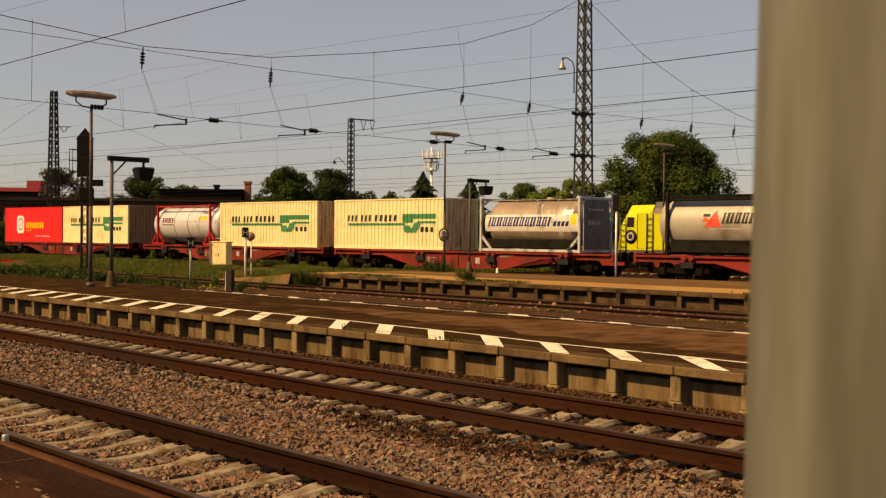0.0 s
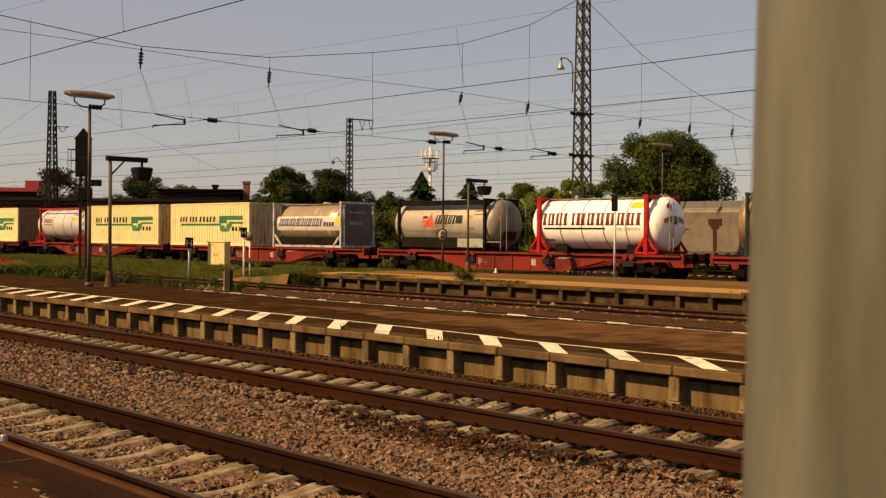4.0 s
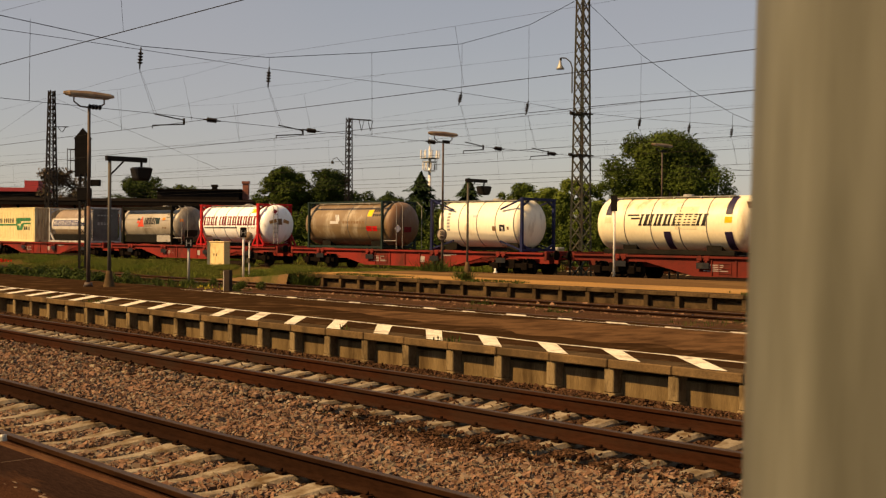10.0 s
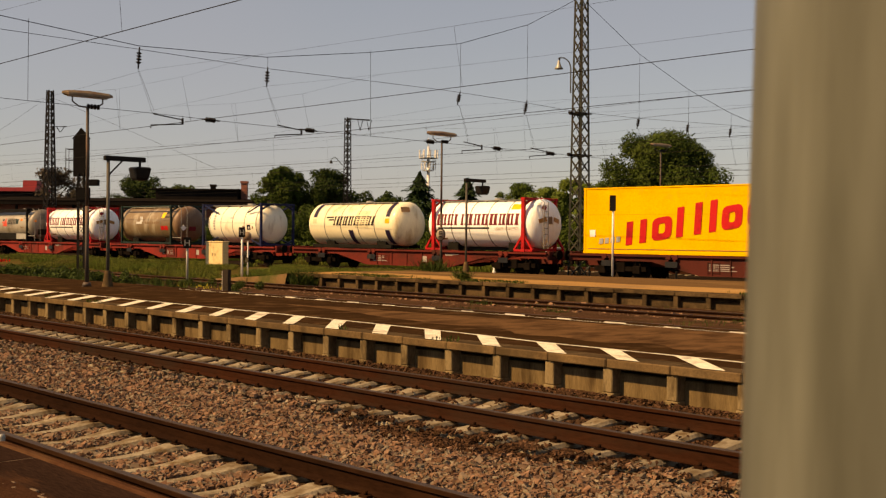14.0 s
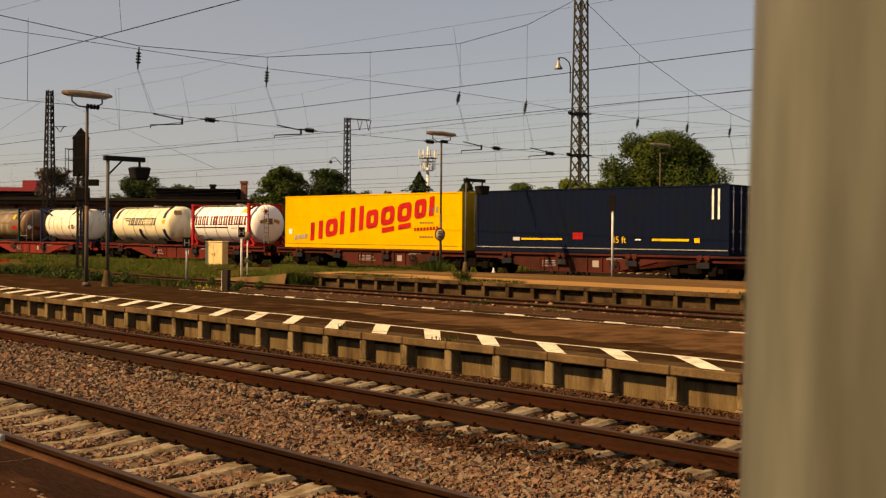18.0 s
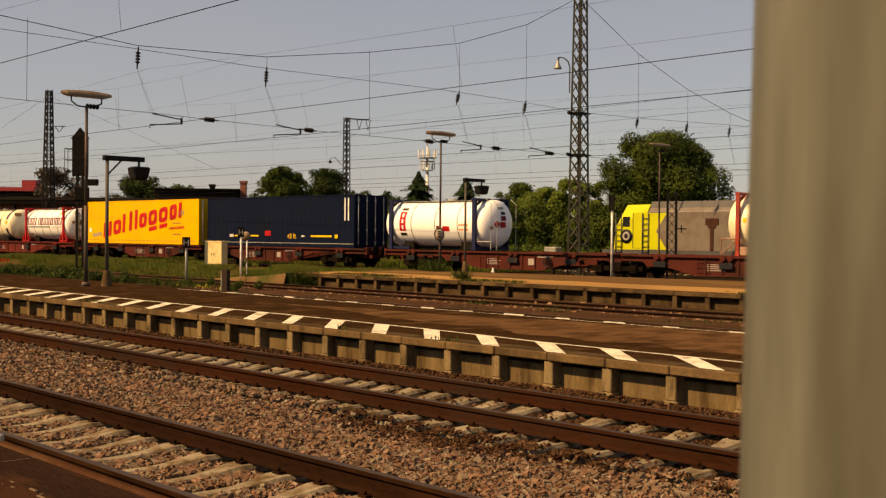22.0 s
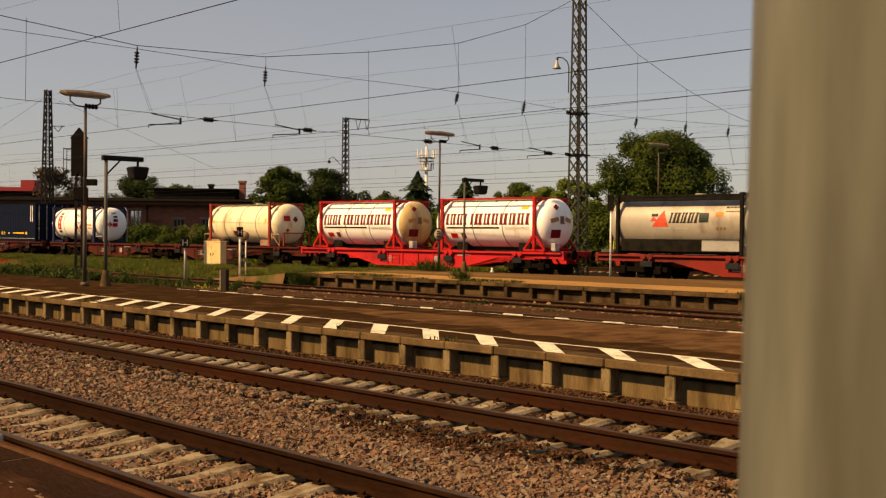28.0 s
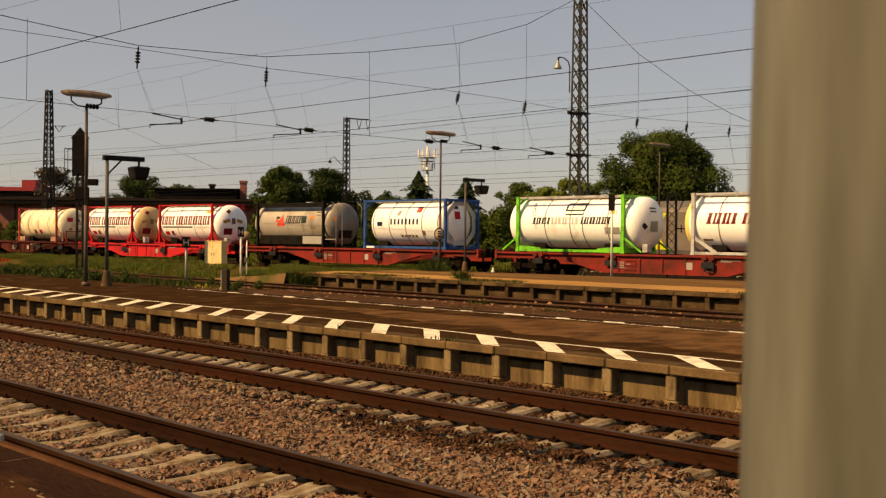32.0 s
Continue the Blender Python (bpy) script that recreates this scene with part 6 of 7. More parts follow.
            g = Geo().tube((self.h + 0.02, y, 0.12), (self.h + 0.02, y, self.H - 0.1), 0.022, None, 6)
            for z in (0.3, 1.0, self.H - 0.3):
                g.box(self.h - 0.02, self.h + 0.045, y - 0.05, y + 0.05, z - 0.04, z + 0.04)
            part("lock_bar", g, FRAME[mat], self.t, label)


CREAMBOX = paint("cream_box_paint", (0.75, 0.645, 0.34), 0.5, (0.55, 0.43, 0.20), 0.14, 1.6)
BOXEND = surf("weathered_box_end", (0.72, 0.56, 0.33), (0.55, 0.38, 0.20), 0.8, 0.0, scale=1.6, fine=14, bump=0.1, dirt=(0.26, 0.15, 0.08), dirt_amount=0.35, dirt_scale=2.0, stretch=(1, 2.5, 0.3), spec=0.1)
RUSTEND = surf("rust_brown_box_end", (0.30, 0.165, 0.095), (0.20, 0.11, 0.065), 0.85, 0.0, scale=1.6, fine=14, bump=0.1, dirt=(0.24, 0.15, 0.09), dirt_amount=0.3, dirt_scale=3.0, stretch=(1, 2.5, 0.4), spec=0.05)
REDBOX = paint("red_box_paint", (0.66, 0.014, 0.014), 0.45, (0.4, 0.02, 0.02), 0.15)
YELLOWBOX = paint("yellow_box_paint", (0.78, 0.42, 0.003), 0.45, (0.6, 0.34, 0.01), 0.12)
BLUEBOX = paint("navy_box_paint", (0.002, 0.006, 0.022), 0.75, (0.003, 0.006, 0.014), 0.3, spec=0.07)

rb = Box(-179.9, -170.62, 2.66, REDBOX, "bright red box container with yellow lettering bars", 0.5, 0.01, flat=True)
rb.word(-1.1, 1.9, 1.05, 1.5, 9, "yellow", 0.0, 0.6)
rb.loop("logo_ring", -2.6, -1.4, 0.65, 2.05, 0.26, "white")
rb.loop("logo_centre", -2.22, -1.78, 1.0, 1.7, 0.17, "white")
rb.word(0.6, 2.9, 0.42, 0.47, 12, "white")
rb.word(-1.0, -0.1, 0.85, 0.92, 5, "yellow")


def cream_box(s0, s1, H, flat, end):
    b = Box(s0, s1, H, CREAMBOX, "cream ribbed box container with green stripe and lettering bars", 0.27, 0.012 if flat else 0.034, end_mat=end, flat=flat)
    L = s1 - s0
    u = lambda f: -L / 2 + f * L
    b.word(u(0.13), u(0.235), 1.48, 1.82, 3, "teal", 0.15, 0.45)
    b.word(u(0.255), u(0.365), 1.48, 1.82, 3, "teal", 0.15, 0.45)
    b.word(u(0.385), u(0.60), 1.48, 1.82, 5, "teal", 0.15, 0.45)
    b.plate("green_stripe", u(0.13), u(0.66), 1.25, 1.38, "green")
    b.plate("green_block", u(0.635), u(0.92), 1.60, 1.86, "green")
    b.plate("green_block", u(0.635), u(0.73), 1.40, 1.60, "green")
    b.plate("green_tick", u(0.655), u(0.715), 0.90, 1.26, "green", -0.35)
    b.plate("green_tick", u(0.70), u(0.755), 0.90, 1.40, "green", 0.65)
    b.plate("green_stripe", u(0.76), u(0.92), 1.36, 1.48, "green")
    b.word(u(0.79), u(0.915), 0.92, 1.18, 3, "teal", 0.0, 0.6)
    return b


cream_box(-170.42, -161.3, 2.66, True, RUSTEND)
cream_box(-150.45, -141.1, 2.66, False, BOXEND)
cream_box(-139.62, -131.12, 2.66, False, BOXEND)

yb = Box(-58.95, -45.05, 2.92, YELLOWBOX, "long yellow box container with big red slanting lettering bars", 1.15, 0.008, flat=True)
base = lambda x: 0.38 + 0.142 * (x + 4.7)
for f0, f1, up, down in ((0.0, 0.11, 0.92, 0.0), (0.13, 0.235, 0.86, 0.0), (0.25, 0.315, 1.15, 0.0), (0.335, 0.445, 1.2, 0.0), (0.46, 0.56, 0.86, 0.0), (0.575, 0.685, 0.86, -0.38), (0.70, 0.81, 0.86, -0.38), (0.825, 0.915, 0.86, 0.0), (0.93, 1.0, 0.90, 0.0)):
    x0, x1 = -4.7 + 10.05 * f0, -4.7 + 10.05 * f1
    # plain loops, plain bars where the marks rise, detached strips where they drop
    xe, wide = x0 + (x1 - x0) * 0.93, 0.33
    if up < 0.88:
        yb.loop("logo_loop", x0, xe, base(x0), base(x0) + 0.98, wide, "red", 0.06, 0.142)
    else:
        for xa in ((x0, xe - wide) if xe - x0 > 0.8 else (x0,)):
            yb.plate("logo_bar", xa, xa + wide, base(xa), base(xa) + up * 1.1, "red", 0.06, 0.142)
    if down:
        yb.plate("logo_strip", x0 + 0.1, xe, base(x0) - 0.36, base(x0) - 0.10, "red", 0.0, 0.142)
yb.word(-6.1, -4.9, 0.42, 0.66, 4, "grey", 0.1, 0.7, 0.1)
yb.word(4.6, 5.4, 1.85, 2.15, 3, "grey", 0.1, 0.5, 0.1)
yb.word(3.6, 5.4, 0.95, 1.12, 8, "red", 0.0, 0.6, 0.05)
yb.word(4.0, 5.0, 1.35, 1.42, 5, "brown", 0.0, 0.7)
yb.word(4.0, 5.0, 0.62, 0.7, 5, "brown", 0.0, 0.7)
yb.plate("data_label", -6.6, -6.3, 0.75, 1.05, "white")
yb.plate("bottom_seam", -6.7, 6.7, 0.20, 0.225, "brown")
yb.plate("wall_seam", -6.7, 6.7, 1.72, 1.728, "orange")
yb.door_bars("white")

bb = Box(-44.1, -30.4, 2.92, BLUEBOX, "long dark navy blue box container with yellow arrow stripes", 0.42, 0.012, flat=True)
bb.plate("arrow_stripe", -4.0, -1.6, 0.58, 0.66, "yellow")
bb.plate("arrow_head", -4.5, -4.1, 0.54, 0.70, "palegrey")
bb.plate("arrow_stripe", 3.2, 5.0, 0.58, 0.68, "yellow")
bb.plate("arrow_head", 5.25, 5.5, 0.52, 0.72, "yellow")
bb.plate("red_patch", -1.0, -0.45, 0.62, 0.92, "red")
bb.plate("line_mark", 2.35, 2.65, 0.60, 0.66, "white")
bb.word(6.05, 6.6, 1.5, 2.75, 2, "white", 0.0, 0.35)
curve = bpy.data.curves.new("length_marking", "FONT")
curve.body, curve.size = "45 ft", 0.42
curve.materials.append(MARK["yellow"])
txt = new("length_marking", curve)
flat = bpy.data.meshes.new_from_object(txt)
bpy.data.objects.remove(txt)
part("length_marking", flat, None, bb.t, "yellow painted length marking", pose(1.1, bb.face - 0.014, 0.48, 90))
bb.door_bars("palegrey", 4, "pale steel lock bar")
part("lower_seam", Geo().box(-6.8, 6.8, -1.262, -1.247, 0.20, 0.24), FRAME["grey"], bb.t, "grey lower edge")
# ---- behind the train ----
BRICK = surf("brick_wall_red", (0.27, 0.088, 0.052), (0.20, 0.068, 0.042), 0.9, scale=1.5, fine=12, bump=0.3, dirt=(0.13, 0.05, 0.035), dirt_amount=0.35, dirt_scale=0.8)
ROOFTAR = surf("tar_roof", (0.010, 0.008, 0.007), (0.016, 0.013, 0.011), 0.95, scale=1, bump=0.1, spec=0.0)
PALEPAINT = surf("pale_window_paint", (0.72, 0.70, 0.66), (0.62, 0.60, 0.55), 0.6, bump=0.05)
DULLPAINT = surf("dull_window_paint", (0.26, 0.19, 0.13), (0.20, 0.14, 0.10), 0.7, bump=0.05)
DARKGLASS = surf("dark_glass", (0.015, 0.016, 0.018), (0.02, 0.02, 0.022), 0.15, bump=0)
RUSTDOOR = surf("rust_red_door", (0.17, 0.045, 0.025), (0.13, 0.035, 0.02), 0.7, bump=0.1)

shed = thing("goods_shed", "long low brick goods shed with a black canopy roof", "building", pose(-118.0, 47.2, -0.3, 0, 0, 46.4))
LEN = 31.0
fronts = [(6.3, 7.9, 2.9, 4.6, "window"), (10.2, 11.7, 2.9, 4.6, "window"), (14.0, 15.2, 2.9, 4.6, "window"), (15.6, 17.4, 0.0, 3.6, "door"), (18.6, 19.7, 1.9, 3.7, "window"), (21.6, 22.7, 1.9, 3.7, "window"), (25.0, 26.1, 1.9, 3.7, "window"), (3.2, 5.4, 0.0, 3.4, "door")]
PALEPANE = surf("sky_reflecting_glass", (0.85, 0.85, 0.86), (0.75, 0.75, 0.76), 0.06, 0.85, scale=1.5, fine=6, bump=0.02)
g = Geo()
spans = sorted((a, b, c, d) for a, b, c, d, k in fronts)
x = 0.0
for a, b, c, d in sorted(spans):
    if a > x:
        g.box(x, a, -0.2, 0.2, 0, 5.2)
    g.box(max(a, x), b, -0.2, 0.2, d, 5.2)
    if c > 0:
        g.box(max(a, x), b, -0.2, 0.2, 0, c)
    x = max(x, b)
g.box(x, LEN, -0.2, 0.2, 0, 5.2)
g.box(0, LEN, 9.6, 10.0, 0, 5.2).box(0, 0.4, 0.2, 9.6, 0, 5.2).box(LEN - 0.4, LEN, 0.2, 9.6, 0, 5.2)
part("wall", g, BRICK, shed, "red brick wall")
for a, b, c, d, kind in fronts:
    if kind == "window":
        w = part("window", Geo().box(a, b, 0.02, 0.06, c, d), PALEPANE if c > 2 else DARKGLASS, shed, "tall window reflecting the sky" if c > 2 else "dark small-paned window")
        f = Geo()
        for k in range(4):
            xx = a + (b - a) * k / 3
            f.box(xx - 0.04, xx + 0.04, -0.05, 0.03, c, d)
        for z in (c + 0.04, (c + d) / 2, d - 0.04):
            f.box(a, b, -0.05, 0.03, z - 0.04, z + 0.04)
        part("window_frame", f, DULLPAINT, w)
        part("lintel", Geo().box(a - 0.2, b + 0.2, -0.25, -0.195, d, d + 0.2), DULLPAINT, w, "dull lintel")
    else:
        part("door", Geo().box(a, b, -0.08, 0.02, c, d, 0.01), RUSTDOOR, shed, "rust red sliding door")
roof = part("canopy_roof", Geo().extrude([(-1.1, 5.2), (-1.1, 5.55), (4.9, 6.05), (10.6, 5.5), (10.6, 5.2)], -1.0, LEN + 0.8), ROOFTAR, shed, "black tarred canopy roof")
part("canopy_edge", Geo().box(-1.0, LEN + 0.8, -1.16, -1.1, 5.12, 5.58), ROOFTAR, shed, "dark canopy fascia")
part("gutter_edge", Geo().box(-1.0, LEN + 0.8, -1.20, -1.162, 5.52, 5.58), ROOFTAR, shed)
part("roof_lantern", Geo().box(15.6, 24.5, 3.2, 6.6, 5.7, 6.95).box(15.4, 24.7, 2.9, 6.9, 6.95, 7.08), ROOFTAR, shed, "dark raised roof block")
for xx, h, w in ((21.4, 7.6, 0.5), (24.75, 8.0, 0.64)):
    ch = part("chimney", Geo().box(xx, xx + w, 4.0, 4.0 + w, 5.6, h).box(xx - 0.08, xx + w + 0.08, 3.92, 4.08 + w, h - 0.25, h), BRICK if w > 0.6 else ROOFTAR, shed, "brick chimney")
for xx in (2.0, 8.0, 16.0, 23.5, 29.5):
    part("canopy_post", Geo().box(xx - 0.1, xx + 0.1, -0.95, -0.75, 0, 5.1), ROOFTAR, shed)
low = thing("platform_canopy", "dark flat platform canopy beside the shed", "canopy", pose(-131.0, 44.5, -0.3, 0, 0, 40))
part("roof", Geo().extrude([(-2.6, 4.9), (-2.6, 5.25), (5.0, 5.5), (5.0, 5.1)], -16, 18), ROOFTAR, low)
for xx in (-12, -4, 4, 12):
    part("post", Geo().box(xx - 0.12, xx + 0.12, 1.0, 1.24, 0, 5.1), ROOFTAR, low)
REDROOF = surf("red_roof_metal", (0.30, 0.010, 0.016), (0.25, 0.010, 0.014), 0.6, bump=0.05)
hs_ = thing("red_house", "far red flat-roofed house above the roofs", "house", pose(-156.6, 65.4, -0.3, 0, 0, 45))
part("wall", Geo().box(-4.0, 2.0, 0, 6, 0, 8.0), ROOFTAR, hs_)
part("roof", Geo().box(-4.3, 2.3, -0.3, 6.3, 8.0, 8.55).box(0.2, 2.2, 0.5, 3.0, 8.55, 9.6), REDROOF, hs_, "red roof block")
for xx in (-3.0, -1.2, 0.6):
    part("window", Geo().box(xx, xx + 0.9, -0.03, 0.0, 5.6, 6.9), DARKGLASS, hs_)
tower = thing("phone_tower", "white steel antenna tower far behind the trees", "antenna tower", pose(-110.4, 101.8, -0.3))
part("shaft", Geo().tube((0, 0, 0), (0, 0, 11.4), 0.24, 0.20, 12).tube((0, 0, 11.4), (0, 0, 14.2), 0.20, 0.14, 10), PALEPAINT, tower, "white tubular shaft")
for z, r in ((10.9, 0.75), (12.1, 1.0), (12.6, 1.2)):
    deck = part("platform", Geo().tube((0, 0, z), (0, 0, z + 0.08), r, None, 14), GREYSTEEL, tower, "pale grating platform")
    for k in range(8):
        a = radians(45 * k + 8)
        part("strut", Geo().tube((r * math.cos(a), r * math.sin(a), z), (r * math.cos(a), r * math.sin(a), z + 0.7), 0.03, None, 5), PALEPAINT, deck)
for k in range(9):
    a = radians(40 * k + 10)
    for z0, z1, r in ((12.6, 13.7, 1.25), (11.1, 12.0, 0.95)):
        if z0 < 12 and k % 3 == 0:
            continue
        part("antenna", Geo().box(-0.06, 0.06, -0.09, 0.09, z0, z1, 0.02, Matrix.Translation((r * math.cos(a), r * math.sin(a), 0)) @ Matrix.Rotation(a, 4, "Z")), PALEPAINT, tower, "white antenna panel")
part("whip", Geo().tube((0, 0, 14.2), (0, 0, 15.4), 0.05, 0.03, 6), PALEPAINT, tower, "thin top rod")

# ---- parked diesel engine on the siding ----
LIME = paint("engine_lime", (0.50, 0.51, 0.015), 0.5, (0.34, 0.33, 0.02), 0.2)
ENGREY = paint("engine_grey", (0.165, 0.138, 0.112), 0.6, (0.12, 0.09, 0.07), 0.45)
ENDARK = paint("engine_roof_grey", (0.075, 0.07, 0.068), 0.6, (0.05, 0.045, 0.04), 0.3)
RUSTFUNNEL = surf("dark_rust", (0.060, 0.022, 0.014), (0.042, 0.017, 0.011), 0.8, bump=0.1, spec=0.1)
eng = thing("diesel_locomotive", "parked lime yellow and grey diesel locomotive", "locomotive", Matrix.Translation((-31.6, 56.6 - 31.6 * math.tan(TILT3), 0)) @ Matrix.Rotation(TILT3, 4, "Z"))
E0, E1 = -10.3, 11.5
part("engine_body", Geo().extrude([(-1.42, 1.15), (1.42, 1.15), (1.42, 3.35), (1.1, 3.75), (-1.1, 3.75), (-1.42, 3.35)], E0 + 3.2, E1), ENGREY, eng, "grey body side")
cab = Geo()
n = [(-1.43, 1.15), (1.43, 1.15), (1.43, 3.45), (1.15, 3.82), (-1.15, 3.82), (-1.43, 3.45)]
cab.v = [(E0 + 0.85, y, z) for y, z in n[:2]] + [(E0 + 0.95, n[2][0], 2.5), (E0 + 1.5, 1.0, 3.8), (E0 + 1.5, -1.0, 3.8), (E0 + 0.95, n[5][0], 2.5)] + [(E0 + 3.2, y, z) for y, z in n]
cab.f = [(k, (k + 1) % 6, 6 + (k + 1) % 6, 6 + k) for k in range(6)] + [(5, 4, 3, 2, 1, 0), (6, 7, 8, 9, 10, 11)]
part("driver_cab", cab, LIME, eng, "lime yellow driver cab")
part("yellow_side_panel", Geo().box(E0 + 3.23, E0 + 4.42, -1.435, -1.422, 1.2, 3.3), LIME, eng, "lime yellow side panel")
part("arrow_notch", Geo().add([(E0 + 4.425, -1.44, 1.25), (E0 + 4.425, -1.44, 3.25), (E0 + 3.75, -1.44, 2.25)], [(0, 2, 1)]), ENGREY, eng, "grey arrow shape")
part("roof_cover", Geo().extrude([(-1.30, 3.42), (1.30, 3.42), (1.05, 3.98), (-1.05, 3.98)], E0 + 3.22, E1 - 0.1), ENDARK, eng, "dark roof cover")
part("frame_sill", Geo().box(E0, E1 + 0.1, -1.45, 1.45, 0.85, 1.17, 0.02), ENDARK, eng)
part("cab_window", Geo().box(E0 + 1.45, E0 + 1.95, -1.445, -1.40, 2.5, 3.1, 0.02), DARKGLASS, eng, "dark cab side window")
part("cab_door", Geo().box(E0 + 2.2, E0 + 2.8, -1.45, -1.40, 1.25, 3.35, 0.01), LIME, eng)
part("round_emblem", Geo().lathe([(0.0, -0.01), (0.42, -0.01), (0.42, 0.01), (0.0, 0.01)], 20, pose(E0 + 1.72, -1.45, 1.95, 90)), BLACK, eng, "black round emblem")
part("emblem_ring", Geo().lathe([(0.14, -0.012), (0.26, -0.012), (0.26, 0.012), (0.14, 0.012), (0.14, -0.012)], 16, pose(E0 + 1.72, -1.462, 1.95, 90)), SIGN_WHITE, eng)
for xx in (E0 + 1.2, E0 + 3.05):
    lad = Geo()
    for d in (-0.2, 0.2):
        lad.tube((xx + d, -1.5, 0.55), (xx + d, -1.5, 3.3), 0.03, None, 5)
    for k in range(8):
        lad.tube((xx - 0.2, -1.5, 0.7 + 0.33 * k), (xx + 0.2, -1.5, 0.7 + 0.33 * k), 0.022, None, 5)
    part("ladder_rail", lad, ENDARK, eng)
part("filler_funnel", Geo().box(E0 + 6.95, E0 + 7.75, -1.46, -1.42, 2.62, 2.98).box(E0 + 7.12, E0 + 7.58, -1.46, -1.42, 2.45, 2.615).box(E0 + 7.24, E0 + 7.44, -1.46, -1.42, 1.2, 2.445), RUSTFUNNEL, eng, "rusty brown vent panel")
part("gutter_line", Geo().box(E0 + 4.5, E1 - 0.1, -1.40, -1.36, 3.36, 3.41), SIGN_WHITE, eng, "pale gutter line below the roof")
for xx in (E0 + 2.18, E0 + 2.82):
    part("door_gap", Geo().box(xx - 0.02, xx + 0.02, -1.456, -1.44, 1.25, 3.3), BLACK, eng, "dark door joint")
for k in range(3):
    part("louvre", Geo().box(E0 + 8.3 + 0.62 * k, E0 + 8.1 + 0.62 * k, -1.432, -1.42, 2.5, 3.2, 0.005), ENDARK if k % 2 else ENGREY, eng)
bogie(eng, E0 + 3.5, False)
bogie(eng, E1 - 3.5, False)
part("fuel_tank", Geo().box(E0 + 6.2, E1 - 6.2, -1.2, 1.2, 0.3, 0.86, 0.08), ENDARK, eng)
rk = thing("white_relay_box", "small white trackside box behind the mast", "cabinet", pose(-42.0, 48.6, -0.25))
part("body", Geo().box(-0.45, 0.45, -0.3, 0.3, 0.9, 1.55, 0.05), GREYSTEEL, rk)
part("leg", Geo().box(-0.08, 0.08, -0.08, 0.08, 0.0, 0.9), DARKSTEEL, rk)

lp = thing("signal_post", "dark narrow lattice signal post beside the parked engine", "railway signal", pose(-33.58, 48.15, -0.25, 0, 0, 46))
for d in (-0.22, 0.22):
    part("post_leg", Geo().bar((d, 0, 0), (d, 0, 4.5), 0.10, 0.10), DARKSTEEL, lp)
for k in range(9):
    part("brace", Geo().bar((-0.2, -0.03, 0.4 + 0.45 * k), (0.2, -0.03, 0.85 + 0.45 * k), 0.06, 0.03), DARKSTEEL, lp)
    part("brace", Geo().bar((0.2, 0.03, 0.4 + 0.45 * k), (-0.2, 0.03, 0.85 + 0.45 * k), 0.06, 0.03), DARKSTEEL, lp)
part("side_arm", Geo().bar((0.2, 0, 2.6), (0.75, 0, 2.6), 0.06, 0.06).bar((0.5, 0, 2.4), (0.5, 0, 2.8), 0.05, 0.05), DARKSTEEL, lp)
# ---- plants ----
def leafmat(name, a, b, island=0.3, rough=0.75):
    return surf(name, a, b, rough, 0.0, scale=0.5, fine=6, bump=0, shade=0.2, island=island, spec=0.1)


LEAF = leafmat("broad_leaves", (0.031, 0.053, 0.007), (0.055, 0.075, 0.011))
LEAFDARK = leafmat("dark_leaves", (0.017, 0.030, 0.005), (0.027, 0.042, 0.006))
# brighter leaf tone with the sunlight put into its colour
LEAFMID = leafmat("sunlit_bush_leaves", (0.046, 0.074, 0.010), (0.060, 0.084, 0.013))
LEAFLIGHT = leafmat("light_leaves", (0.105, 0.135, 0.020), (0.080, 0.115, 0.018))
NEEDLE = leafmat("conifer_needles", (0.022, 0.042, 0.014), (0.03, 0.052, 0.018))
REDDISH = leafmat("brownish_twigs", (0.085, 0.06, 0.04), (0.06, 0.05, 0.03))
GRASS = leafmat("grass_blades", (0.070, 0.106, 0.012), (0.118, 0.106, 0.022), 0.55)
WEED = leafmat("weed_leaves", (0.042, 0.060, 0.009), (0.028, 0.042, 0.007), 0.45)
BARK = surf("bark", (0.07, 0.052, 0.038), (0.05, 0.038, 0.028), 0.9, scale=4, fine=20, bump=0.6, stretch=(1, 1, 0.3))
rng = np.random.default_rng(5)


def quads_mesh(name, centre, axis_u, axis_v, material):
    """Many small leaves: centre, half-width and half-length vectors as arrays."""
    n = len(centre)
    v = np.empty((n, 4, 3), np.float32)
    v[:, 0], v[:, 1], v[:, 2], v[:, 3] = centre - axis_v, centre + axis_u, centre + axis_v, centre - axis_u
    me = bpy.data.meshes.new(name)
    me.vertices.add(4 * n)
    me.vertices.foreach_set("co", v.ravel())
    me.loops.add(4 * n)
    me.loops.foreach_set("vertex_index", np.arange(4 * n, dtype=np.int32))
    me.polygons.add(n)
    me.polygons.foreach_set("loop_start", np.arange(0, 4 * n, 4, dtype=np.int32))
    me.materials.append(material)
    me.update(calc_edges=True)
    return me


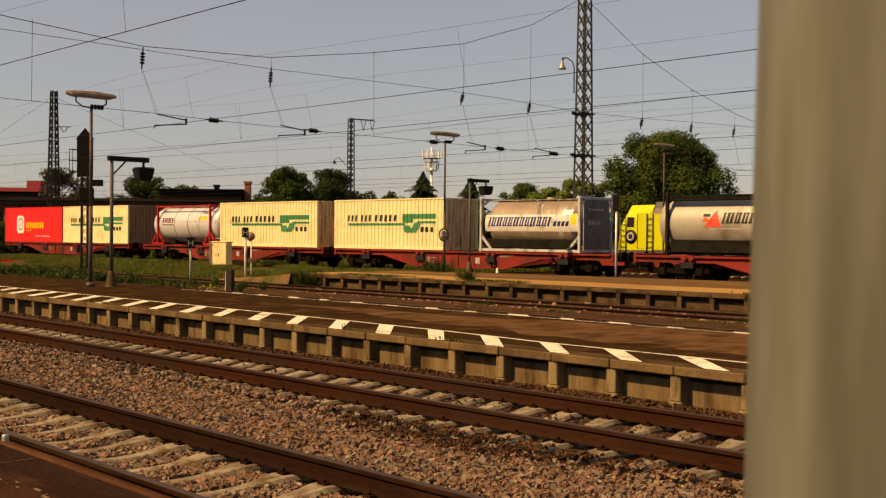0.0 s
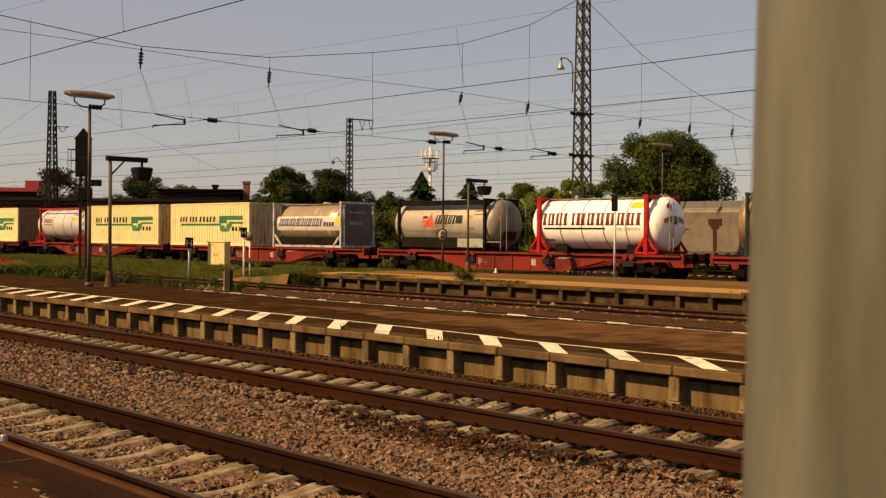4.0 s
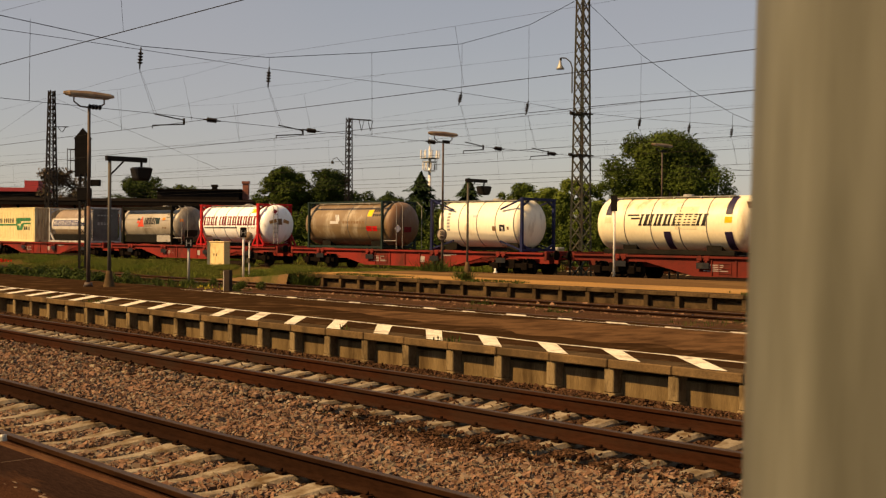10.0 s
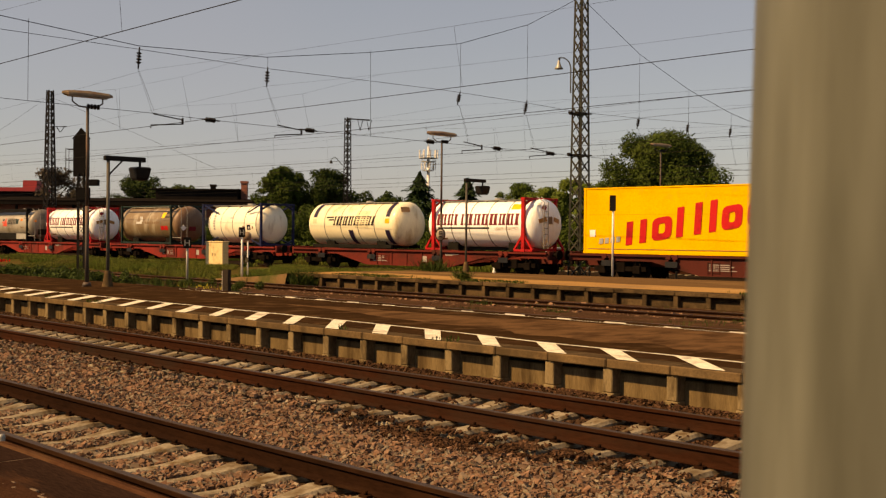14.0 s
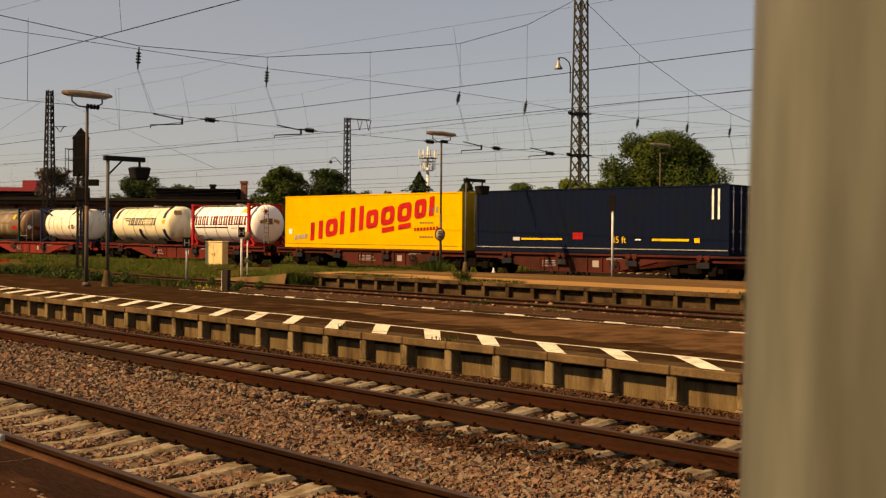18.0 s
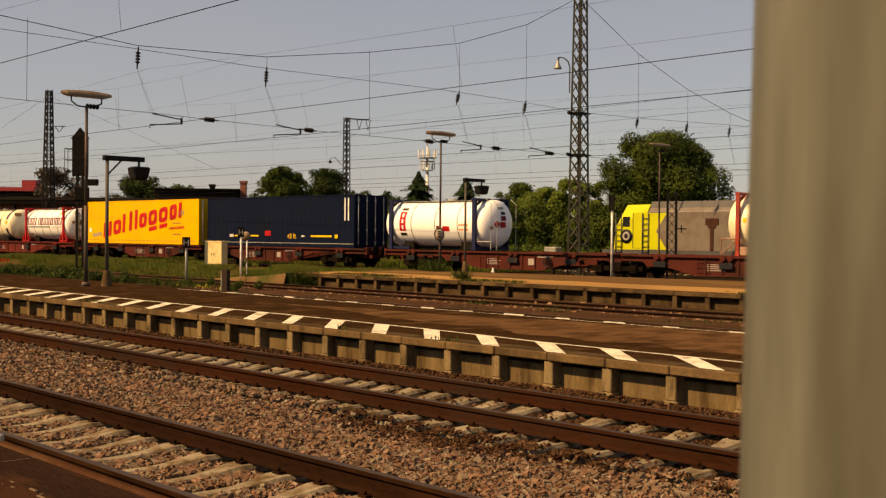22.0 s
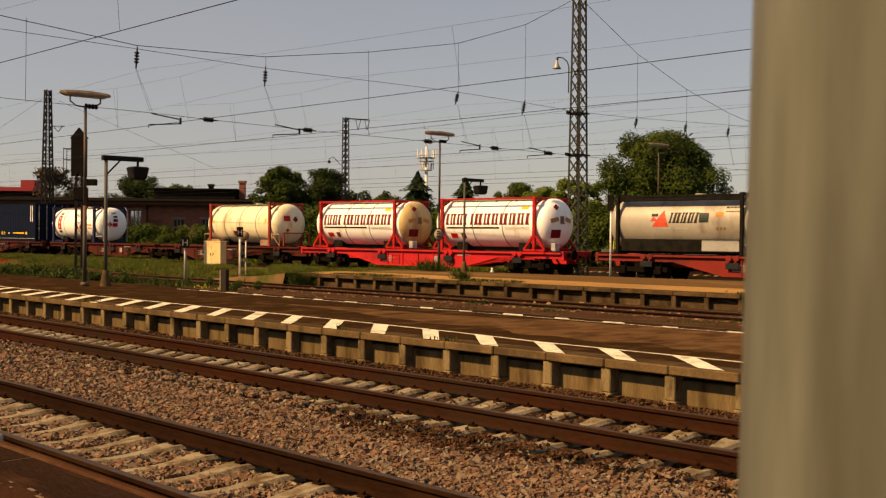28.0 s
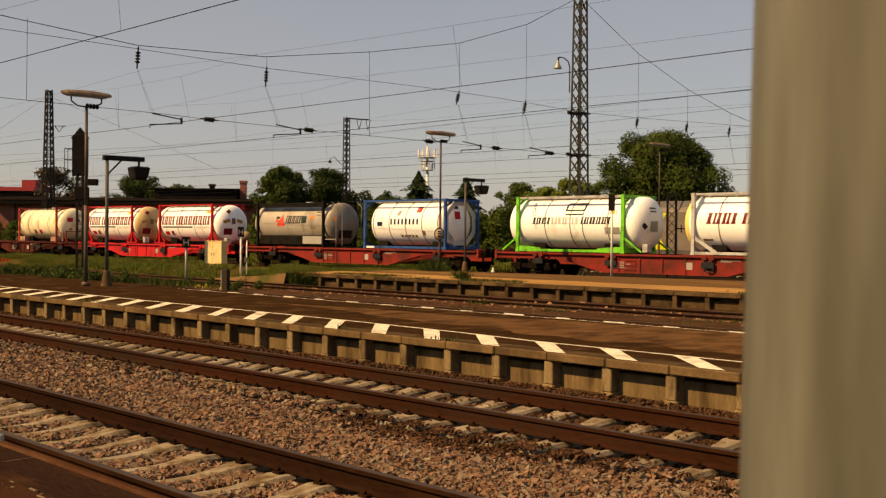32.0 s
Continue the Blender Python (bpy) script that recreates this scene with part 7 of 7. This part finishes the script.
def crown_mesh(name, clumps, leaves, size, material, flat=0.75):
    """Leaves on and in uneven clumps; a clump is (x, y, z, radius)."""
    c = np.array(clumps, float)
    w = c[:, 3] ** 2
    leaves = int(leaves)
    pick = rng.choice(len(c), leaves, p=w / w.sum())
    d = rng.normal(size=(leaves, 3))
    d /= np.linalg.norm(d, axis=1)[:, None]
    r = c[pick, 3] * (0.35 + 0.75 * rng.random(leaves) ** 0.6) * (0.93 + 0.07 * rng.normal(size=leaves))
    p = c[pick, :3] + d * r[:, None] * np.array([1, 1, flat])
    nrm = d + 0.6 * rng.normal(size=(leaves, 3)) + np.array([0, 0, 0.25])
    nrm /= np.linalg.norm(nrm, axis=1)[:, None]
    t = np.cross(nrm, rng.normal(size=(leaves, 3)))
    t /= np.linalg.norm(t, axis=1)[:, None]
    s = np.cross(nrm, t)
    k = size * (0.6 + 0.8 * rng.random(leaves))[:, None]
    return quads_mesh(name, p, t * k * 0.42, s * k, material)


def tree(x, y, base, height, width, leaves, size, mat, label, trunk=0.3, low=0.25, lumps=26, seed=1, droop=0.0):
    r = random.Random(seed)
    t = thing("tree", label, "tree", pose(x, y, base), "trees")
    g = Geo()
    top = height * 0.62
    g.tube((0, 0, -0.3), (0.1, 0, top * 0.5), trunk, trunk * 0.7, 9)
    g.tube((0.1, 0, top * 0.5), (0.0, 0.1, top), trunk * 0.7, trunk * 0.3, 8)
    clumps = []
    for k in range(lumps):
        a, f = r.uniform(0, 2 * math.pi), r.random()
        z = height * (low + (0.97 - low) * f)
        lop = 1 + 0.09 * math.sin(2 * a + seed) + 0.10 * math.sin(3 * a + 5 * f + seed)
        dome = width / 2 * math.sqrt(max(0.05, 1 - ((f - 0.40) / 0.64) ** 2)) * lop
        big = k < lumps * 0.5
        reach = dome * (r.uniform(0.1, 0.72) if big else r.uniform(0.70, 0.96))
        rad = width * (r.uniform(0.11, 0.18) if big else r.uniform(0.05, 0.105))
        z = min(z, height - rad * 0.7)
        # the crown slopes off towards one side
        z *= 1 - droop * max(0.0, (0.69 * math.cos(a) + 0.72 * math.sin(a)) * reach / (width / 2))
        c = (reach * math.cos(a), reach * math.sin(a), z)
        clumps.append((*c, rad))
        if k % 2 == 0:
            g.tube((0, 0, max(0.8, z * 0.55)), c, trunk * 0.28, trunk * 0.08, 5)
    part("trunk", g, BARK, t, "brown bark trunk and limbs")
    part("crown", crown_mesh("crown", clumps, leaves, size, mat), None, t)
    return t


def conifer(x, y, base, height, width, label, seed=3):
    r = random.Random(seed)
    t = thing("conifer_tree", label, "tree", pose(x, y, base), "trees")
    part("trunk", Geo().tube((0, 0, 0), (0, 0, height), 0.16, 0.03, 8), BARK, t)
    # drooping sprays in tiers, longer towards the foot
    n, tiers = 15000, 11
    f = rng.random(n) ** 1.25
    a = rng.random(n) * 2 * math.pi
    step = (f * tiers) % 1.0
    lobe = 0.66 + 0.34 * np.sin(a * 4 + np.floor(f * tiers) * 2.1) * np.cos(a * 3 + np.floor(f * tiers) * 5.3) + 0.10 * np.sin(np.floor(f * tiers) * 3.7)
    reach = width / 2 * (1 - f) ** 0.85 * (1.0 - 0.58 * step) * lobe * np.sqrt(0.12 + 0.95 * rng.random(n))
    p = np.stack([reach * np.cos(a), reach * np.sin(a), height * (0.05 + 0.95 * f) - 0.22 * reach + 0.06 * rng.normal(size=n)], 1)
    out = np.stack([np.cos(a), np.sin(a), -0.35 + 0.25 * rng.normal(size=n)], 1) * 0.20
    side = np.stack([-np.sin(a), np.cos(a), 0.4 * rng.normal(size=n)], 1) * 0.075
    part("crown", quads_mesh("crown", p, side, out, NEEDLE), None, t)


tree(-50.9, 72.0, -0.3, 10.4, 11.2, 150000, 0.11, LEAF, "big broad leafy tree behind the siding", 0.42, 0.08, 150, 4, 0.16)
tree(-127.5, 68.8, -0.3, 9.4, 11.5, 24000, 0.17, LEAFDARK, "dark leafy tree above the shed roof", 0.25, 0.3, 50, 7)
tree(-124.5, 72.0, -0.3, 8.2, 8.0, 11000, 0.17, LEAF, "small leafy tree above the shed roof", 0.2, 0.3, 40, 8)
tree(-119.0, 82.0, -0.3, 8.1, 4.4, 7000, 0.17, LEAFDARK, "dark small tree far behind the shed", 0.2, 0.3, 36, 9)
tree(-89.6, 63.6, -0.3, 8.8, 5.8, 40000, 0.13, LEAF, "leafy tree beside the shed end", 0.22, 0.04, 150, 31, 0.1)
tree(-88.2, 67.6, -0.3, 8.7, 7.6, 42000, 0.13, LEAFDARK, "dark leafy tree beside the slim mast", 0.22, 0.04, 130, 12)
tree(-137.5, 62.4, -0.3, 11.4, 8.5, 5200, 0.22, REDDISH, "brownish thin tree behind the dark mast", 0.25, 0.25, 44, 13)
tree(-94.3, 79.4, -0.3, 7.3, 8.0, 14000, 0.15, LEAFDARK, "round dark tree far behind the hedge", 0.2, 0.25, 40, 14)
conifer(-78.3, 71.1, -0.3, 8.1, 15.0, "dark green conifer behind the hedge", 15)
conifer(-72.8, 72.0, -0.3, 7.4, 12.5, "small dark conifer behind the hedge", 16)
for x, y, h, w, m, sd in ((-66.5, 72.8, 6.9, 4.2, LEAF, 17), (-63.0, 71.8, 6.4, 4.0, LEAFLIGHT, 18), (-60.2, 71.4, 7.0, 3.6, LEAFLIGHT, 19), (-57.6, 71.0, 6.6, 3.4, LEAFLIGHT, 20), (-43.0, 75.0, 6.6, 4.5, LEAF, 21), (-38.5, 76.0, 7.0, 4.5, LEAFDARK, 22)):
    tree(x, y, -0.3, h, w * 1.4, 18000, 0.12, m, "leafy young tree behind the siding", 0.14, 0.1, 46, sd)


def hedge(name, pts, count, radius, height, leaves, size, mat, label, seed):
    r = random.Random(seed)
    clumps = []
    for k in range(count):
        f = r.random() * (len(pts) - 1)
        i = min(int(f), len(pts) - 2)
        a, b = Vector(pts[i]), Vector(pts[i + 1])
        p = a + (b - a) * (f - i)
        rad = radius * r.uniform(0.6, 1.3)
        clumps.append((p.x + r.uniform(-1.2, 1.2), p.y + r.uniform(-1.2, 1.2), -0.3 + r.uniform(0.15, 1.0) * (height - rad), rad))
    me = crown_mesh(name, clumps, leaves, size, mat, 0.9)
    return tagged(part(name, me, None), label, "bushes", kind="stuff")


# LEAF instead of LEAFDARK: the row is lit up through its leaf colour
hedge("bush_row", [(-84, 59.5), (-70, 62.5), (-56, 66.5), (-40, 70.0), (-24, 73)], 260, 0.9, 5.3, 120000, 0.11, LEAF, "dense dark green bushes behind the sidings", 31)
hedge("low_bushes", [(-86, 56.0), (-70, 59.0), (-54, 62.5), (-40, 65.5)], 150, 0.6, 1.9, 60000, 0.09, LEAFMID, "lower sunlit green bushes behind the sidings", 32)
hedge("shed_bushes", [(-104, 55.5), (-98, 60.0), (-92, 63.0)], 170, 0.7, 3.3, 60000, 0.09, LEAFMID, "green bushes growing before the brick shed", 33)
hedge("canopy_bushes", [(-118.6, 43.3), (-114.6, 47.6), (-110.4, 51.6), (-105.0, 57.0)], 200, 0.75, 3.5, 70000, 0.1, LEAF, "green bushes growing along the shed wall", 35)
hedge("far_woods", [(-260, 60), (-220, 150), (-150, 190), (-60, 210), (40, 200), (110, 160)], 420, 4.5, 8.0, 34000, 1.0, LEAFDARK, "distant dark line of trees", 34)


def grass_mesh(name, spots, height, width, mat, lean=0.35):
    """Upright blades at spots of (x, y, z)."""
    p = np.array(spots, float)
    n = len(p)
    h = height * (0.45 + 0.9 * rng.random(n))
    a = rng.random(n) * 2 * math.pi
    tip = np.stack([np.cos(a) * h * lean * rng.random(n), np.sin(a) * h * lean * rng.random(n), h], 1)
    b = rng.random(n) * math.pi
    side = np.stack([np.cos(b), np.sin(b), np.zeros(n)], 1) * (width * (0.6 + 0.8 * rng.random(n)))[:, None]
    return quads_mesh(name, p + tip * 0.5, side, tip * 0.5, mat)


def scatter(x0, x1, y0, y1, n, z, patch=0.0, scale=0.4, seed=0.0):
    out = []
    while len(out) < n:
        x, y = x0 + (x1 - x0) * rng.random(), y0 + (y1 - y0) * rng.random()
        if patch and noise.noise((x * scale, y * scale, seed)) < patch:
            continue
        out.append((x, y, z(x, y) if callable(z) else z))
    return out


def lawn_height(x, y):
    return -0.16 + 0.20 * max(0.0, min(1.0, (y - 26.5) / 3.0)) + 0.05 * noise.noise((x * 0.3, y * 0.3, 1))


LAWN = surf("grassy_soil", (0.050, 0.056, 0.010), (0.085, 0.052, 0.020), 0.95, scale=0.7, fine=12, bump=0.6, shade=0.35, spec=0.0)
sheet("grass_strip", -150, -38.5, 25.9, 36.0, 90, 14, lawn_height, LAWN, "grassy soil strip beside the freight track")
tagged(part("lawn_grass", grass_mesh("lawn_grass", scatter(-86, -38.6, 26.0, 35.8, 170000, lawn_height, -0.05, 0.28), 0.22, 0.008, GRASS, 0.9), None), "uneven green and straw coloured grass", "grass", kind="stuff")
tagged(part("tall_weeds", grass_mesh("tall_weeds", scatter(-80, -33, 16.2, 18.6, 5000, -0.2, 0.12, 0.3, 4.0) + scatter(-80, -34, 21.0, 22.9, 4200, -0.2, 0.12, 0.35, 5.0), 0.28, 0.008, WEED), None), "tall green weeds between the tracks", "weeds", kind="stuff")
tagged(part("track_weeds", grass_mesh("track_weeds", scatter(-36, 2, 20.9, 26.0, 2400, -0.2, 0.3, 0.45, 6.0) + scatter(-34, 0, 15.9, 16.2, 300, 0.0, 0.2, 0.5, 2.0), 0.17, 0.010, WEED), None), "sparse dry weeds along the rear track", "weeds", kind="stuff")
tagged(part("edge_weeds", grass_mesh("edge_weeds", scatter(-36, 2, 26.0, 27.2, 4200, 0.36, 0.12, 0.5, 9.0) + scatter(-30, 2, 11.04, 11.2, 260, 0.37, 0.2, 0.9, 3.0) + scatter(-30, 2, 10.75, 11.05, 900, -0.2, 0.1, 0.8, 3.5), 0.09, 0.010, WEED), None), "small tufts of grass at platform edges", "weeds", kind="stuff")
tagged(part("flowering_weeds", grass_mesh("flowering_weeds", scatter(-34.5, -31.5, 19.4, 20.6, 45, 0.06), 0.10, 0.03, leafmat("yellow_flowers", (0.36, 0.28, 0.03), (0.28, 0.23, 0.03))), None), "yellow flowering weeds beside the track", "weeds", kind="stuff")


hedge("weed_bank", [(-49, 17.4), (-44, 17.3), (-39, 17.4), (-34.5, 17.6)], 340, 0.24, 1.02, 100000, 0.042, WEED, "tall leafy weeds growing behind the platform edge", 41)
hedge("trackside_weeds", [(-56, 21.8), (-48, 21.4), (-40, 21.3), (-33, 22.0)], 75, 0.18, 0.62, 24000, 0.03, WEED, "patchy green weeds between the tracks", 42)


def tuft(x, y, z, h, w, blades, label):
    a, r = rng.random(blades) * 2 * math.pi, w / 2 * rng.random(blades)
    spots = np.stack([r * np.cos(a), r * np.sin(a), np.zeros(blades)], 1)
    t = thing("weed_tuft", label, "weeds", pose(x, y, z), "weed tufts")
    me = grass_mesh("foliage", spots, h, 0.010, WEED, 1.3)
    tagged(part("foliage", me, None, t), kind="stuff")
    tagged(part("leafage", crown_mesh("leafage", [(r0 * w * 0.3, r1 * w * 0.3, h * (0.25 + 0.35 * q), w * 0.16) for r0, r1, q in rng.uniform(-1, 1, (9, 3))], blades, 0.045, WEED), None, t), kind="stuff")


tuft(-35.0, 32.6, 0.34, 0.48, 1.5, 520, "tall green weeds at the foot of the lamp")
tuft(-34.3, 32.3, 0.34, 0.32, 0.9, 200, "green weeds on the sandy platform")
tuft(-27.6, 27.1, 0.36, 0.32, 0.7, 260, "small weed tuft at the platform edge")
tuft(-34.8, 25.65, -0.15, 0.62, 1.0, 620, "weed tuft at the platform end")
tuft(-39.0, 26.4, -0.2, 0.4, 1.4, 300, "weed tuft at the platform end")
tuft(-19.2, 22.4, -0.25, 0.25, 1.0, 90, "thin weeds beside the rear rails")
tuft(-22.6, 23.0, -0.25, 0.28, 0.9, 90, "thin weeds beside the rear rails")
tuft(-32.6, 18.6, -0.2, 0.5, 1.2, 420, "tall weeds beside the marker post")
tuft(-2.2, 3.12, 0.37, 0.12, 0.12, 30, "tiny grass tuft on the platform kerb")

poppies = grass_mesh("poppies", scatter(-68.5, -65.4, 26.05, 26.8, 90, 0.12), 0.16, 0.05, leafmat("poppy_red", (0.50, 0.020, 0.008), (0.38, 0.015, 0.008)))
tagged(part("poppies", poppies, None), "red poppies blooming in the grass", "flowers", kind="stuff")
rear_soil = lambda x, y: -0.20 + 0.06 * noise.noise((x * 0.3, y * 0.3, 6))
tagged(part("rear_grass", grass_mesh("rear_grass", scatter(-96, -44, 45.5, 52.0, 60000, rear_soil, -0.1, 0.25, 8.0), 0.42, 0.016, GRASS), None), "tall grass behind the freight track", "grass", kind="stuff")

RAMPEARTH = surf("ramp_earth", (0.1620, 0.0950, 0.0454), (0.1080, 0.0670, 0.0302), 0.95, scale=1.2, fine=20, bump=0.6, dirt=(0.0540, 0.0540, 0.0173), dirt_amount=0.35, dirt_scale=0.9, spec=0.0)
# ramp of earth at the end of the sandy platform
g, n = Geo(), 24
for k in range(n + 1):
    x = -36.12 - 8.4 * k / n
    z = 0.372 - 0.56 * (k / n) ** 0.85 + 0.02 * noise.noise((x * 0.8, 2, 0))
    for y, low in ((25.66 - 0.04 * k / n, 0.45), (25.78, 0.02), (27.2, 0.0), (29.5, 0.0), (32.6, 0.03)):
        g.v.append((x, y + 0.12 * noise.noise((x, y, 4)) * (k > 0), max(-0.4, z - low + 0.02 * noise.noise((x * 1.5, y * 1.5, 1)))))
g.f = [(k * 5 + j, k * 5 + j + 1, k * 5 + j + 6, k * 5 + j + 5) for k in range(n) for j in range(4)]
g.smooth = set(range(len(g.f)))
solid("platform_ramp", g, RAMPEARTH, "sandy earth ramp at the platform end", "ramp", kind="structure")


# ---- loose ballast stones ----
def stones_mesh(name, pts, size, material):
    """Angular stones: squashed, jittered blocks."""
    p = np.array(pts, np.float32)
    n = len(p)
    base = np.array([(x, y, z) for z in (-0.7, 0.7) for x, y in ((-0.75, -0.75), (0.75, -0.75), (0.75, 0.75), (-0.75, 0.75))], np.float32)
    v = base[None] * (size * (0.40 + 1.15 * rng.random((n, 1, 1)) ** 1.8)) * (0.6 + 0.7 * rng.random((n, 8, 1)))
    v += size * 0.24 * rng.normal(size=(n, 8, 3))
    # each stone lies tipped its own way
    tip = 0.45 * rng.normal(size=(n, 1, 2))
    v[:, :, 2] += v[:, :, 0] * tip[:, :, 0] + v[:, :, 1] * tip[:, :, 1]
    v[:, :, 0] *= 0.8 + 0.75 * rng.random((n, 1))
    v[:, :, 1] *= 0.5 + 0.5 * rng.random((n, 1))
    v[:, :, 2] *= 0.66
    a = rng.random(n) * 2 * math.pi
    c, s = np.cos(a)[:, None], np.sin(a)[:, None]
    x, y = v[:, :, 0] * c - v[:, :, 1] * s, v[:, :, 0] * s + v[:, :, 1] * c
    v[:, :, 0], v[:, :, 1] = x, y
    v += p[:, None, :]
    f = np.array([(4, 5, 6), (4, 6, 7), (0, 1, 5), (0, 5, 4), (1, 2, 6), (1, 6, 5), (2, 3, 7), (2, 7, 6), (3, 0, 4), (3, 4, 7)], np.int32)
    faces = (f[None] + 8 * np.arange(n, dtype=np.int32)[:, None, None]).reshape(-1)
    me = bpy.data.meshes.new(name)
    me.vertices.add(8 * n)
    me.vertices.foreach_set("co", v.astype(np.float32).ravel())
    me.loops.add(len(faces))
    me.loops.foreach_set("vertex_index", faces)
    me.polygons.add(len(faces) // 3)
    me.polygons.foreach_set("loop_start", np.arange(0, len(faces), 3, dtype=np.int32))
    me.polygons.foreach_set("use_smooth", np.zeros(len(faces) // 3, dtype=bool))
    me.materials.append(material)
    me.update(calc_edges=True)
    return me


def stone_spots(x0, x1, y0, y1, per_m2, z, skip=()):
    n = int((x1 - x0) * (y1 - y0) * per_m2)
    q = np.stack([x0 + (x1 - x0) * rng.random(n), y0 + (y1 - y0) * rng.random(n), np.full(n, z) + 0.018 * rng.random(n)], 1)
    for cy, step, phase, keep, widen in skip:
        # leave the rails and the tops of the sleepers bare
        d = np.abs(q[:, 1] - cy)
        on_rail = np.abs(d - 0.7525) < 0.10
        along = q[:, 0] - np.maximum(0.0, q[:, 0] + 8.88) * widen / (1 + widen)
        f = np.abs((along - phase + step / 2) % step - step / 2)
        bare = rng.random(len(q)) > keep
        if keep > 0:
            # ballast lies over the sleeper ends between the tracks, more of it further off
            reach = 0.93 + 0.25 * np.clip((q[:, 0] + 15.5) / 5.0, 0, 1) + 0.05 * rng.normal(size=len(q))
            bare &= ~((q[:, 1] < cy) & (d > reach))
        buried = (f < 0.16) & (d < 1.40) & ~bare
        q[buried, 2] += 0.062
        on_sleeper = (f < 0.125) & (d < 1.30) & bare
        q = q[~(on_rail | on_sleeper)]
    return q


T1, T2 = (4.982, 0.585, -13.816, 0.0, 0.0), (9.46, 0.516, -12.70, 0.03, 0.112)
OILY = surf("oily_stone", (0.0576, 0.0292, 0.0165), (0.0901, 0.0482, 0.0285), 0.95, scale=5.0, fine=25, bump=0.5, island=0.5, spec=0.0)
near = np.concatenate([stone_spots(-13, 0.5, 3.4, 11.1, 1350, -0.245, (T1, T2)), stone_spots(-22, -13, 3.4, 11.1, 600, -0.245, (T1, T2)), stone_spots(-36, -22, 3.4, 11.1, 190, -0.24, (T1, T2)), stone_spots(-16, 0.5, 6.4, 8.0, 300, -0.222), stone_spots(-26, -16, 6.4, 8.0, 160, -0.222)])
lift = 0.15 * np.clip((near[:, 1] - 10.5) / 0.55, 0, 1)
near[:, 2] += lift
band = (near[:, 1] > 8.05 - 0.26 * np.clip((near[:, 0] + 10.5) / 3.0, 0, 1) + 0.55 * np.clip((-12.0 - near[:, 0]) / 2.5, 0, 1) + 0.5 * (rng.random(len(near)) - 0.5) + 0.35 * np.sin(near[:, 0] * 0.9))
oily, near = near[band], near[~band]
oily[np.abs(oily[:, 1] - 9.46) < 0.7, 2] -= 0.016
tagged(part("oily_ballast_stones", stones_mesh("oily_ballast_stones", oily, 0.0185, OILY), None), "dark oily ballast stones around the second track", "ballast", kind="stuff")
tagged(part("ballast_stones", stones_mesh("ballast_stones", near, 0.0245, STONE), None), "reddish brown angular ballast stones", "ballast", kind="stuff")
REARSTONE = surf("rear_ballast_stone", (0.16, 0.085, 0.05), (0.22, 0.13, 0.08), 0.95, scale=6.0, fine=25, bump=0.4, island=0.6, spec=0.0)
rear = np.concatenate([stone_spots(-40, 0, 21.2, 26.0, 170, -0.18, ((24.08, 0.63, 0.0, 0.3, 0.0),)), stone_spots(-34, 0, 21.3, 23.1, 160, -0.165)])
tagged(part("rear_ballast_stones", stones_mesh("rear_ballast_stones", rear, 0.048, REARSTONE), None), "brown angular ballast stones of the rear track", "ballast", kind="stuff")


def motions():
    """Everything on the train runs along the freight track together."""
    for ob, s, z in MOVING:
        walk(ob, [(t, train_pose(s + run, z)) for t, run in RUN])
    # the wheels roll along with it
    seconds = [k * 0.08 for k in range(401)]
    turns = np.interp(seconds, [t for t, run in RUN], [run for t, run in RUN]) / 0.42
    for axle, x in ROLLING:
        walk(axle, [(t, pose(x, 0, 0.42) @ Matrix.Rotation(a, 4, "Y")) for t, a in zip(seconds, turns)])


motions()
